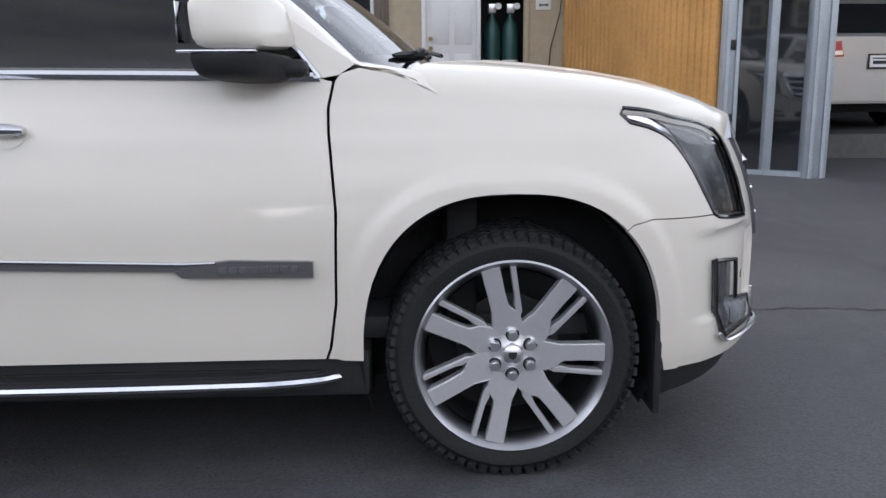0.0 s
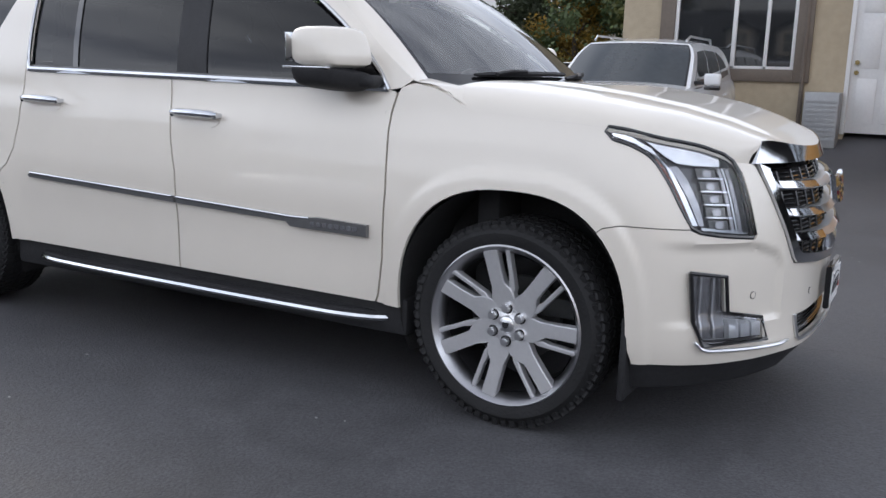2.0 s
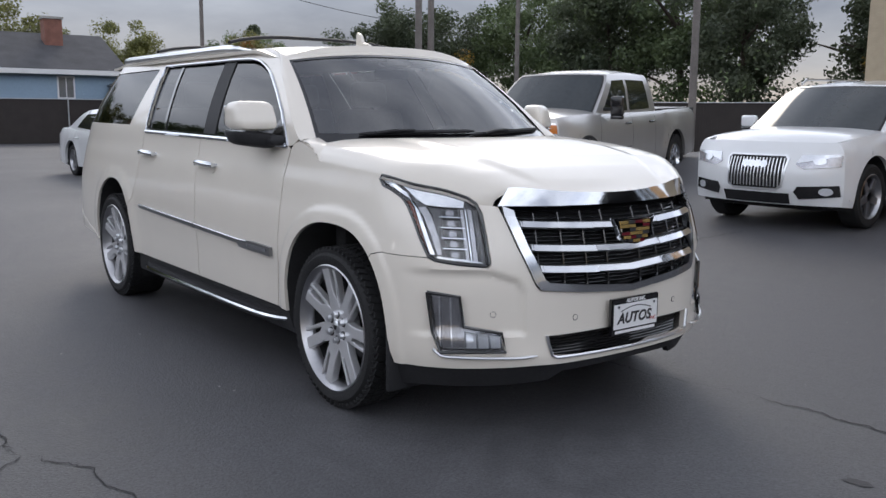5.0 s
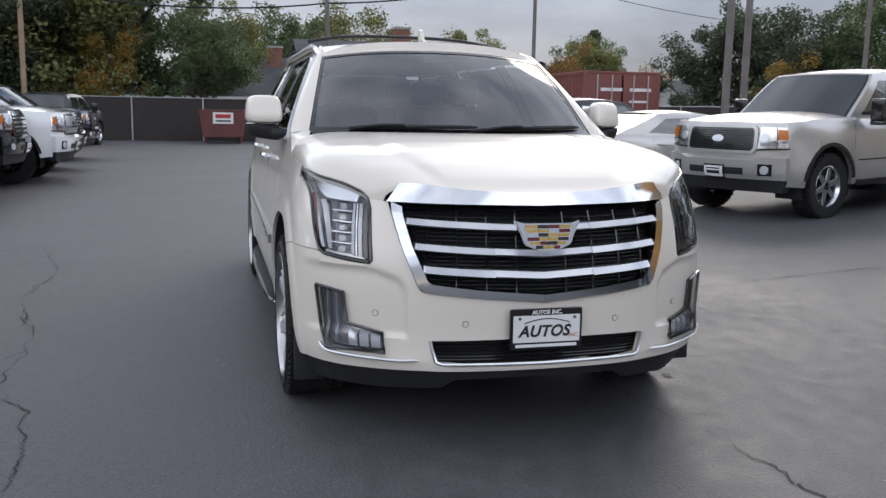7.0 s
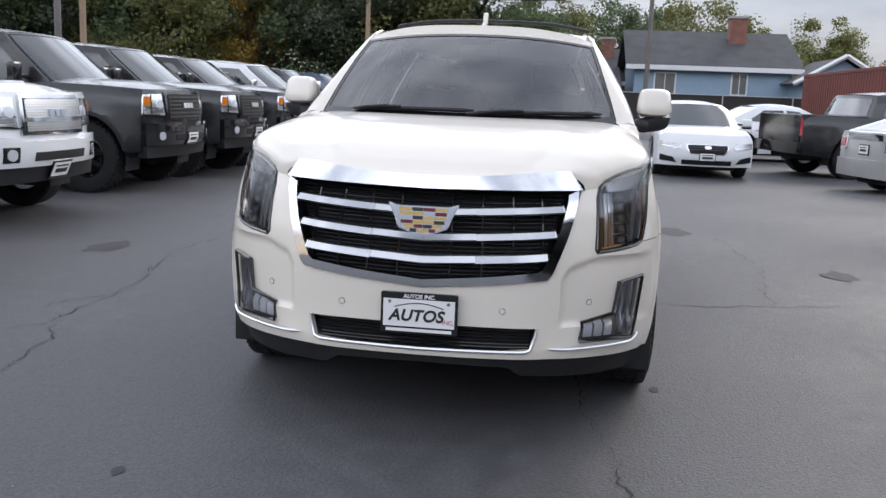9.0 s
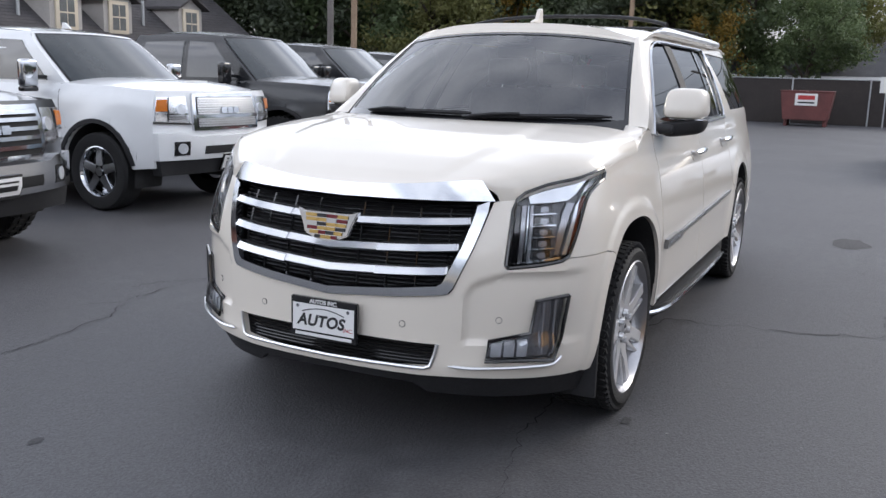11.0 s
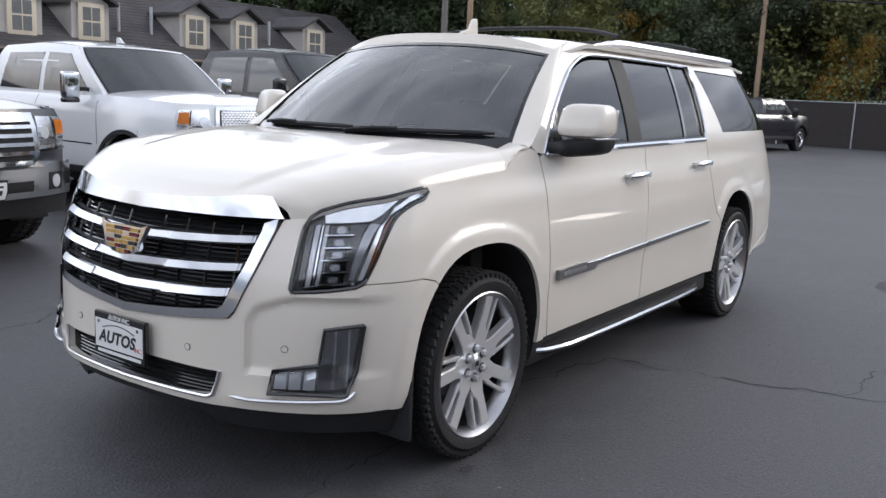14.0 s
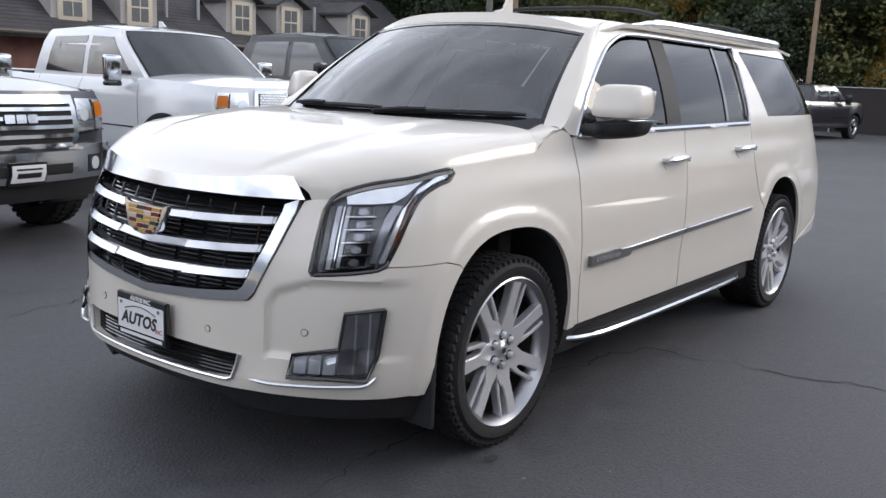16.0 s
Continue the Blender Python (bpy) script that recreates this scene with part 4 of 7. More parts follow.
# cabin: floor tub, dashboard, seats, wheel, headliner
part("cabin_floor", box(-4.4, -.86, .42, .3, .86, .50, .02), CABIN, SUV)
part("firewall", box(-.20, -.86, .45, -.10, .86, 1.24, .02), DARK, SUV)
part("engine_bay", box(-.1, -.68, .40, .68, .68, 1.04, .02), DARK, SUV)
part("underbody", box(-4.4, -.70, .28, .62, .70, .46, .05), DARK, SUV)
part("rear_shell", box(-4.42, -.80, .45, -4.34, .80, 1.30, .02), CABIN, SUV)
part("headliner", box(-4.15, -.60, 1.735, -1.10, .60, 1.745), CABIN, SUV)
bm = grid(lambda u, v: Vector((-.28 - .55 * u, .84 * (2 * v - 1), 1.235 + .02 * math.sin(math.pi * u) - .22 * max(0, u - .8) * 5 * .5)), 10, 16)
part("dashboard", bm, CABIN, SUV)
wheel_m = Matrix.Translation((-.98, .40, 1.16)) @ pose(0, 0, 0, 0, -65, 0)
steer = part("steering_wheel", spin([(.185 + .016 * math.cos(a), .016 * math.sin(a)) for a in (2 * math.pi * k / 10 for k in range(11))], 32, m=wheel_m), LEATHER, SUV)
part("wheel_hub", cyl(.07, .05, wheel_m, 18, bevel=.01), CABIN, steer)
for a in (0, 140, 220):
    part("wheel_spoke", box(.04, -.02, -.012, .18, .02, .012, .006), CABIN, steer).data.transform(wheel_m @ pose(0, 0, 0, 0, 0, a))
for x in (-1.45, -2.45, -3.35):
    for y in (-.42, .42):
        seat = part("seat", box(x - .28, y - .25, .62, x + .25, y + .25, .84, .06, 3), LEATHER, SUV, "cream leather seat")
        part("seat_back", box(-.09, -.25, 0, .07, .25, .66, .06, 3), LEATHER, seat).data.transform(Matrix.Translation((x - .26, y, .80)) @ pose(0, 0, 0, 0, -14, 0))
        part("head_rest", box(-.05, -.14, 0, .06, .14, .18, .045, 3), LEATHER, seat).data.transform(Matrix.Translation((x - .43, y, 1.46)) @ pose(0, 0, 0, 0, -10, 0))
part("inner_mirror", box(-.98, -.12, 1.62, -.955, .12, 1.685, .01), GLOSSB, SUV)


# ---------------------------------------------------------------- wheels
def alloy_wheel(parent, m, r_tyre=.393, r_rim=.301, width=.285, tread=64):
    """Seven twin-slot spokes; the wheel's outer face looks along +z of m."""
    hw = width / 2
    tyre = part("tyre", spin([(r_rim - .015, -hw + .02), (r_rim + .01, -hw), (r_rim + .05, -hw - .006), (r_tyre - .03, -hw + .006), (r_tyre - .008, -hw + .028), (r_tyre - .004, 0), (r_tyre - .008, hw - .028), (r_tyre - .03, hw - .006), (r_rim + .05, hw + .006), (r_rim + .012, hw + .002), (r_rim - .015, hw - .02)], 72), RUBBER, parent, "black all-terrain tyre")
    bm = bmesh.new()
    for k in range(tread):
        for row, (y0, y1, twist) in enumerate(((-hw + .012, -hw + .055, .0), (-.075, -.03, .4), (-.018, .022, .1), (.034, .078, .6), (hw - .055, hw - .012, .3), (hw - .034, hw - .006, .55))):
            a = 2 * math.pi * (k + twist) / tread
            edge = row == 5
            own = bmesh.new()
            bmesh.ops.create_cube(own, size=1, matrix=Matrix.Diagonal(((.016 if edge else .012), .026, y1 - y0, 1)))
            rr = r_tyre - (.020 if edge else .006)
            join(bm, own, Matrix.Rotation(a, 4, "Z") @ Matrix.Translation((rr, 0, (y0 + y1) / 2)) @ Matrix.Rotation(.35 if row % 2 else -.35, 4, "X"))
    part("tread", bm, RUBBER, tyre)
    rim = part("rim", spin([(r_rim - .018, -hw + .03), (r_rim - .035, -.02), (r_rim - .03, hw - .05), (r_rim - .012, hw - .012), (r_rim + .002, hw + .004), (r_rim + .008, hw), (r_rim + .004, hw - .012), (r_rim - .01, -hw + .03)], 72), ALLOY, parent, "bright machined alloy rim")
    part("barrel", spin([(r_rim - .036, hw - .06), (r_rim - .045, -.10), (.10, -.115), (.0, -.115)], 48), DALLOY, rim)
    part("brake_disc", spin([(0, .0), (.075, .004), (.08, -.02), (.165, -.02), (.165, -.045), (0, -.045)], 40), DISC, rim)
    z = hw - .030
    spokes = 7
    for k in range(spokes):
        a = 2 * math.pi * k / spokes + 1.765
        rm = Matrix.Rotation(a, 4, "Z")
        own = bmesh.new()
        # a broad arm and a thin one, parted by a slot that runs out to the rim
        prism([(.05, -.048), (.105, -.050), (.135, -.040), (.160, -.018), (.21, -.014), (r_rim - .012, -.013), (r_rim - .012, .046), (.20, .040), (.145, .037), (.105, .044), (.05, .044)], z - .040, z, bm=own)
        prism([(.110, -.046), (.132, -.056), (r_rim - .012, -.062), (r_rim - .012, -.044), (.18, -.041), (.150, -.034)], z - .042, z - .004, bm=own)
        for v in own.verts:
            rr = math.hypot(v.co.x, v.co.y)
            v.co.z += .018 * step(.10, r_rim, rr) - .012 * step(.12, .05, rr)
        bmesh.ops.remove_doubles(own, verts=own.verts, dist=1e-5)
        bmesh.ops.bevel(own, geom=[e for e in own.edges if e.calc_face_angle(0) > .6], offset=.0035, segments=2, affect="EDGES")
        part("spoke", own, SPOKE, rim).data.transform(rm)
    hub = part("hub", spin([(.0, z - .002), (.035, z - .002), (.040, z - .006), (.085, z - .008), (.096, z - .03), (.096, z - .08)], 40), SPOKE, rim)
    part("centre_cap", spin([(0, z + .006), (.026, z + .004), (.031, z), (.031, z - .01)], 28), SATIN, hub)
    part("cap_badge", prism([(-.014, .010), (.014, .010), (.011, -.008), (0, -.014), (-.011, -.008)], z + .004, z + .007), DALLOY, hub)
    for k in range(6):
        a = 2 * math.pi * k / 6 + .5236
        # flat dark disc stands in for the shaded recess round each nut
        part("lug_well", cyl(.022, .004, Matrix.Translation((.064 * math.cos(a), .064 * math.sin(a), z - .008)), 16), PLASTIC, hub)
        part("lug_nut", cyl(.0165, .030, Matrix.Translation((.064 * math.cos(a), .064 * math.sin(a), z + .002)), 8, bevel=.003), SATIN, hub)
    part("valve", cyl(.004, .03, Matrix.Translation((r_rim - .03, 0, z - .01)), 8), PLASTIC, rim)
    for o in [tyre, rim]:
        for c in (o, *o.children_recursive):
            c.data.transform(m)


for x in (0.0, -3.302):
    for side in (1, -1):
        hubp = thing("wheel", "", "")
        hubp.parent = SUV
        for key in list(hubp.keys()):
            del hubp[key]
        alloy_wheel(hubp, Matrix.Translation((x, side * .862, .398)) @ pose(0, 0, 0, -90 * side, 0, 0))


# ---------------------------------------------------------------- ground
ASPHALT = mat("asphalt", (0.064, 0.0635, 0.068), 0.64, vary=0.27, size=1.9, bump=0.28, bsize=0.012, rvary=0.14)
_n, _l = ASPHALT.node_tree.nodes, ASPHALT.node_tree.links        # pale and dark aggregate grains
_b = _n["Principled BSDF"]
_co, _gr, _rp, _mx = _n.new("ShaderNodeTexCoord"), _n.new("ShaderNodeTexNoise"), _n.new("ShaderNodeValToRGB"), _n.new("ShaderNodeMix")
_gr.inputs["Scale"].default_value, _gr.inputs["Detail"].default_value, _gr.inputs["Roughness"].default_value = 95, 3, 0.7
_l.new(_co.outputs["Object"], _gr.inputs["Vector"])
for _i, (_p, _c) in enumerate(((0.30, 0.62), (0.72, 1.5))):
    _rp.color_ramp.elements[_i].position, _rp.color_ramp.elements[_i].color = _p, (_c, _c, _c, 1)
_l.new(_gr.outputs["Fac"], _rp.inputs[0])
_mx.data_type, _mx.blend_type = "RGBA", "MULTIPLY"
_mx.inputs["Factor"].default_value = 1.0
_l.new(_b.inputs["Base Color"].links[0].from_socket, _mx.inputs["A"])
_l.new(_rp.outputs[0], _mx.inputs["B"])
_l.new(_mx.outputs["Result"], _b.inputs["Base Color"])
CRACK = mat("crack_filler", (0.022, 0.022, 0.024), 0.9, vary=0.3, size=0.2)
PATCH = mat("oil_stained_asphalt", (0.036, 0.035, 0.037), 0.75, vary=0.25, size=0.4, bump=0.3, bsize=0.012)
CHIP = mat("pale_litter", (0.26, 0.26, 0.25), 0.7, vary=0.2, size=0.05)


def lie(x, y):
    """Height of the lot: level round the SUV, rising gently to the office."""
    rise = float(np.interp(y, (2, 4, 6.5, 9.2, 10.0, 30), (0, .05, .17, .27, .62, .66)))
    return rise * step(-13, -8, x) + .004


bm = bmesh.new()
xs = [-900, -400, -150, -80] + [-50 + 2 * k for k in range(16)] + [-18 + .75 * k for k in range(40)] + [14, 20, 40, 120, 400, 900]
ys = [-900, -400, -120, -60, -30] + [-20 + 2.5 * k for k in range(8)] + [.6 * k for k in range(24)] + [16, 20, 30, 60, 120, 400, 900]
vs = [[bm.verts.new((x, y, lie(x, y))) for y in ys] for x in xs]
for i in range(len(xs) - 1):
    for j in range(len(ys) - 1):
        bm.faces.new((vs[i][j], vs[i + 1][j], vs[i + 1][j + 1], vs[i][j + 1]))
ground = tagged(mesh_ob("ground", bm, ASPHALT), "worn dark grey asphalt of the car lot", "ground", kind="structure")


def crack(pts, width):
    rng = random.Random(len(pts) * 7 + int(width * 1e4))
    line = []
    for (x0, y0), (x1, y1) in zip(pts, pts[1:]):
        n = max(2, int(math.hypot(x1 - x0, y1 - y0) / .03))
        for k in range(n):
            line.append((x0 + (x1 - x0) * k / n, y0 + (y1 - y0) * k / n))
    own = bmesh.new()
    rows, w, off = [], width, Vector((0, 0))
    for i, (x, y) in enumerate(line):
        off = off * .72 + Vector((rng.gauss(0, .014), rng.gauss(0, .014)))
        w = min(width * 1.8, max(width * .25, w + rng.gauss(0, width * .35)))
        nx = line[min(i + 1, len(line) - 1)]
        pv = line[max(i - 1, 0)]
        d = Vector((nx[0] - pv[0], nx[1] - pv[1]))
        n = Vector((-d.y, d.x)).normalized() * w / 2
        c = Vector((x, y)) + off
        z = lie(c.x, c.y) + .004
        rows.append((own.verts.new((c.x + n.x, c.y + n.y, z)), own.verts.new((c.x - n.x, c.y - n.y, z))))
    for (a, b), (c, d) in zip(rows, rows[1:]):
        own.faces.new((a, b, d, c))
    return tagged(mesh_ob("crack", own, CRACK, smooth=False), "dark branching crack in the asphalt", "crack", "cracks in the lot", "structure")


crack([(-1.95, -2.60), (-1.63, -2.44), (-1.17, -2.41), (-.98, -2.37), (-.58, -2.40), (-.18, -2.34), (.17, -2.15), (.6, -2.11), (.99, -2.09), (1.5, -2.14)], .006)
crack([(-.98, -2.37), (-.75, -2.55), (-.5, -2.60)], .004)
crack([(-.18, -2.34), (-.02, -2.52), (.25, -2.60), (.5, -2.85)], .004)
crack([(-.96, .67), (-.3, .66), (.28, .70), (.61, .70), (1.0, .81), (1.45, .83), (1.69, .85), (2.2, .80), (2.9, .95)], .007)
crack([(-.96, .67), (-1.5, .74), (-1.74, .87), (-1.80, 1.45), (-1.92, 2.05), (-2.15, 3.1), (-2.3, 4.2), (-2.2, 5.6)], .008)
crack([(-1.8, -2.5), (-2.6, -2.7), (-3.6, -2.6), (-5.0, -2.9)], .006)
crack([(-1.95, 2.05), (-3.4, 2.3), (-5.2, 2.2)], .005)
rng = random.Random(5)
for x, y, r in ((.15, 1.05, .05), (2.0, .2, .07), (-3.2, 2.9, .28), (.8, -2.9, .06), (-5.5, 1.8, .35), (-2.6, -3.3, .30), (1.6, -1.0, .05)):
    own = bmesh.new()
    own.faces.new([own.verts.new((x + r * rng.uniform(.6, 1.2) * math.cos(a), y + r * rng.uniform(.35, .6) * math.sin(a), lie(x, y) + .003)) for a in (2 * math.pi * k / 16 for k in range(16))])
    tagged(mesh_ob("stain", own, PATCH, smooth=False), "dark oil stain on the asphalt", "stain", "stains on the lot", "structure")
bm = bmesh.new()
for k in range(70):
    x, y = rng.uniform(-4, 4.5), rng.choice((-1, 1)) * rng.uniform(1.2, 3.6)
    s = rng.uniform(.002, .006)
    own = bmesh.new()
    bmesh.ops.create_icosphere(own, subdivisions=1, radius=s)
    join(bm, own, Matrix.Translation((x, y, lie(x, y) + s * .3)) @ pose(0, 0, 0, 0, 0, rng.uniform(0, 360)) @ Matrix.Diagonal((1.6, 1, .5, 1)))
tagged(mesh_ob("litter", bm, CHIP), "pale stone chips and scraps on the asphalt", "litter", kind="stuff")


# ---------------------------------------------------------------- parked vehicles
TINT = mat("dark_vehicle_glass", (0.016, 0.018, 0.020), 0.04, vary=0.1, size=1.0, coat=1.0, spec=0.6)
CLEARG = mat("windscreen_far", (0.030, 0.036, 0.039), 0.06, vary=0.15, size=1.0, spec=0.55)
WHEELS = {}


def plain_wheel(key, r, width, rim_r, rim_mat, spokes, chunky):
    """Tyre and rim meshes of one kind, shared by all wheels that look alike."""
    if key in WHEELS:
        return WHEELS[key]
    hw = width / 2
    bm = spin([(rim_r - .01, -hw + .02), (rim_r + .03, -hw), (r - .03, -hw + .004), (r - .006, -hw + .03), (r - .003, 0), (r - .006, hw - .03), (r - .03, hw - .004), (rim_r + .03, hw), (rim_r - .01, hw - .02)], 40)
    if chunky:
        for k in range(36):
            for z0, tw in ((-hw + .045, 0), (-.02, .5), (hw - .045, .25), (hw - .012, .7)):
                own = bmesh.new()
                bmesh.ops.create_cube(own, size=1, matrix=Matrix.Diagonal((.024, .042, .062 if abs(z0) < hw - .02 else .03, 1)))
                join(bm, own, Matrix.Rotation(2 * math.pi * (k + tw) / 36, 4, "Z") @ Matrix.Translation((r - (.006 if abs(z0) < hw - .02 else .022), 0, z0)))
    tyre = bpy.data.meshes.new("tyre")
    bm.to_mesh(tyre)
    bm.free()
    tyre.materials.append(RUBBER)
    z = hw - .03
    bm = spin([(rim_r - .03, -.05), (rim_r - .03, hw - .05), (rim_r, hw - .005), (rim_r + .008, hw - .008), (rim_r + .004, hw - .02)], 40)
    spin([(0, -.04), (rim_r - .03, -.04)], 32, bm)
    rim = bpy.data.meshes.new("rim")
    bm.to_mesh(rim)
    bm.free()
    rim.materials.append(rim_mat)
    spoke = bpy.data.meshes.new("spoke")
    wd = 1.25 * rim_r / spokes
    bm = prism([(.02, -wd * .9), (.10, -wd * .75), (rim_r - .02, -wd * .62), (rim_r - .02, wd * .62), (.10, wd * .75), (.02, wd * .9)], z - .04, z, bevel=.006)
    cyl(.05, .05, Matrix.Translation((0, 0, z - .02)), 16, bm=bm)
    bm.to_mesh(spoke)
    bm.free()
    spoke.materials.append(rim_mat)
    disc = bpy.data.meshes.new("brake_disc")
    bm = cyl(rim_r * .72, .03, Matrix.Translation((0, 0, z - .09)), 24)
    bm.to_mesh(disc)
    bm.free()
    disc.materials.append(DISC)
    for me in (tyre, rim, spoke, disc):
        me.polygons.foreach_set("use_smooth", [True] * len(me.polygons))
        me.set_sharp_from_angle(angle=radians(35))
    WHEELS[key] = (tyre, rim, spoke, disc, spokes)
    return WHEELS[key]


def set_wheel(parent, key, local):
    tyre, rim, spoke, disc, n = WHEELS[key]
    hub = new("wheel")
    hub.parent = parent
    hub.matrix_local = local
    for name, me in (("tyre", tyre), ("rim", rim), ("brake_disc", disc)):
        o = new(name, me)
        o.parent = hub
    for k in range(n):
        o = new("spoke", spoke)
        o.parent = hub
        o.matrix_local = Matrix.Rotation(2 * math.pi * k / n + .3, 4, "Z")
    return hub


def vehicle(name, label, category, m, paint, sp, group=""):
    """A road vehicle: x ahead from the front axle, z up from the ground; sp holds its shape and fittings."""
    car = thing(name, label, category, m, group)
    fo, wb, ro, hw, lift = sp["fo"], sp["wb"], sp["ro"], sp["hw"], sp.get("lift", 0)
    r, key = sp["r"], sp["wheel"]
    top = np.array(sp["top"])                 # (x, z) upper edge of the lower body, from the nose back
    sill, bulge = sp["sill"] + lift, sp.get("bulge", .05)
    back = -wb - ro
    nose_in, tail_in = sp.get("nose_in", .14), sp.get("tail_in", .06)

    def half(x, z):
        f = hw * (1 - .15 * max(0.0, (x - (fo - .55)) / .55) ** 2.0 - .08 * max(0.0, ((back + .45) - x) / .45) ** 2.0)
        zt = float(np.interp(-x, -top[:, 0], top[:, 1])) + lift
        k = (z - sill) / max(.1, zt - sill)
        f *= 1 - bulge * max(0.0, k - .45) ** 2 * 2.2 - .05 * max(0.0, .25 - k) ** 2 * 8
        f *= 1 - .055 * (max(0.0, k - .80) / .20) ** 2
        for ax in (0, -wb):
            d = math.hypot((x - ax) / (r + .22), (z - r) / (r + .24))
            f += sp.get("flare", .02) * step(1.0, .86, d)
        return f

    def body_side(s, off=0.0):
        return lambda x, z: Vector((x, s * (half(x, z) + off), z))
    tops = [(x, z + lift) for x, z in sp["top"]]
    nose_x, tail_x = fo - nose_in, back + tail_in
    upper = [(nose_x, float(np.interp(-nose_x, -top[:, 0], top[:, 1])) + lift)] + [(x, z) for x, z in tops if tail_x + .02 < x < nose_x - .02] + [(tail_x, float(np.interp(-tail_x, -top[:, 0], top[:, 1])) + lift)]

    def arch(ax):
        ra = r + .075
        return [(ax + ra * math.cos(a), r + (ra + .02) * math.sin(a)) for a in (math.pi * k / 16 for k in range(17)) if r + (ra + .02) * math.sin(a) > sill]
    lower = [(tail_x, sill + .06), (-wb - r - .075, sill)] + arch(-wb)[::-1] + [(-wb + r + .075, sill), (-r - .075, sill)] + arch(0)[::-1] + [(r + .075, sill), (nose_x, sill + .02)]
    for s in (1, -1):
        bm = sheet([upper + lower], body_side(s), sp.get("cell", .12), flip=s > 0)
        fold(bm, BORDER[:], (0, -s * .05, 0))
        part("body_side", bm, paint, car)
        for ax in (0, -wb):
            own = bmesh.new()
            rows = []
            for x, z in [(ax + (r + .08) * math.cos(a), r + (r + .10) * math.sin(a)) for a in (math.pi * (k - 1.5) / 16 for k in range(20))]:
                rows.append((own.verts.new((x, s * (half(x, max(z, sill)) - .03), z)), own.verts.new((x, s * (hw - .42), z))))
            for (a, b), (c, d) in zip(rows, rows[1:]):
                own.faces.new((a, b, d, c))
            own.faces.new([q[1] for q in rows])
            part("wheel_liner", own, LINER, car)
            set_wheel(car, key, Matrix.Translation((ax, s * (hw - sp.get("inset", .13)), r)) @ pose(0, 0, 0, -90 * s, 0, 0))

    # nose and tail skins
    z_nose = upper[0][1]

    def nose(v, z, off=0.0):
        lean = sp.get("lean", .10) * max(0.0, (z - .62 * z_nose) / (.38 * z_nose)) ** 1.6 + .08 * max(0.0, (sill + .18 - z) / .18)
        a = abs(v)
        x = fo - nose_in * a ** 2.6 - lean * (1 - a ** 4) + off
        return Vector((x, v * half(nose_x, min(z, z_nose)), z))

    def tail(v, z, off=0.0):
        zt = upper[-1][1]
        return Vector((back + tail_in * abs(v) ** 3 - off + sp.get("tail_lean", 0) * max(0, z - .8), v * half(tail_x, min(z, zt)), z))
    bm = grid(lambda u, v: nose(2 * v - 1, sill + .02 + (z_nose - sill - .02) * u), 14, 24)
    part("nose_panel", bm, paint, car)
    zt = upper[-1][1]
    bm = grid(lambda u, v: tail(2 * v - 1, sill + .06 + (zt - sill - .06) * u), 10, 16)
    part("tail_panel", bm, paint, car)
    # top of the lower body: hood, and deck or bed
    cowl, rear_end = sp["cowl"], sp["cab_end"]

    def deck(x0, x1, n):
        def fn(u, v):
            x = x0 + (x1 - x0) * u
            w = 2 * v - 1
            z = float(np.interp(-x, -top[:, 0], top[:, 1])) + lift
            p = Vector((x, w * half(min(x, nose_x), z), z + sp.get("crown", .05) * (1 - abs(w) ** 2.6)))
            if x > nose_x - .4:
                e = nose(w, z_nose)
                k = step(nose_x - .4, fo - .02, x)
                p.x = p.x + (e.x - fo + nose_in * 0) * k
                p.z -= sp.get("crown", .05) * (1 - abs(w) ** 2.6) * k * .75
            return p
        return grid(fn, n, 20)
    part("hood", deck(cowl - .15, fo, 16), paint, car)
    if sp["kind"] == "pickup":
        bx0, bx1 = rear_end - .02, tail_x
        zb = zt
        part("bed_floor", box(bx0, -hw * .80, .78 + lift, bx1, hw * .80, .80 + lift), DARK, car)
        for s in (1, -1):
            part("bed_rail", box(bx0, s * (hw * .80), zb - .30, bx1, s * (half(-wb, zb) + .002), zb + .012, .012), sp.get("rail", PLASTIC), car)
        part("tailgate", box(back + .02, -hw * .86, .70 + lift, back + .10, hw * .86, zb + .012, .015), paint, car)
    elif rear_end > tail_x + .1:
        part("boot_lid", deck(tail_x, rear_end + .3, 8), paint, car)

    # cabin
    ww, wr = half(-1.2, float(np.interp(1.2, -top[:, 0], top[:, 1])) + lift) - .015, sp["roof_half"]
    belt = lambda x: float(np.interp(-x, -top[:, 0], top[:, 1])) + lift
    roof_z = sp["roof_z"] + lift

    def cab(s, off=0.0):
        def fn(x, z):
            k = (z - belt(x)) / max(.1, roof_z - belt(x))
            return Vector((x, s * (ww + (wr - ww) * (.50 * k + .50 * max(0.0, k) ** 7) + off), z))
        return fn
    A0, A1, C1, C0 = sp["a0"], sp["a1"], sp["c1"], sp["c0"]       # x of screen base and top, rear top and base
    side_poly = [(A0, belt(A0) - .02), (A1, roof_z - .02), ((A1 + C1) / 2, roof_z + .015), (C1, roof_z - .025), (C0, belt(C0) - .02)]
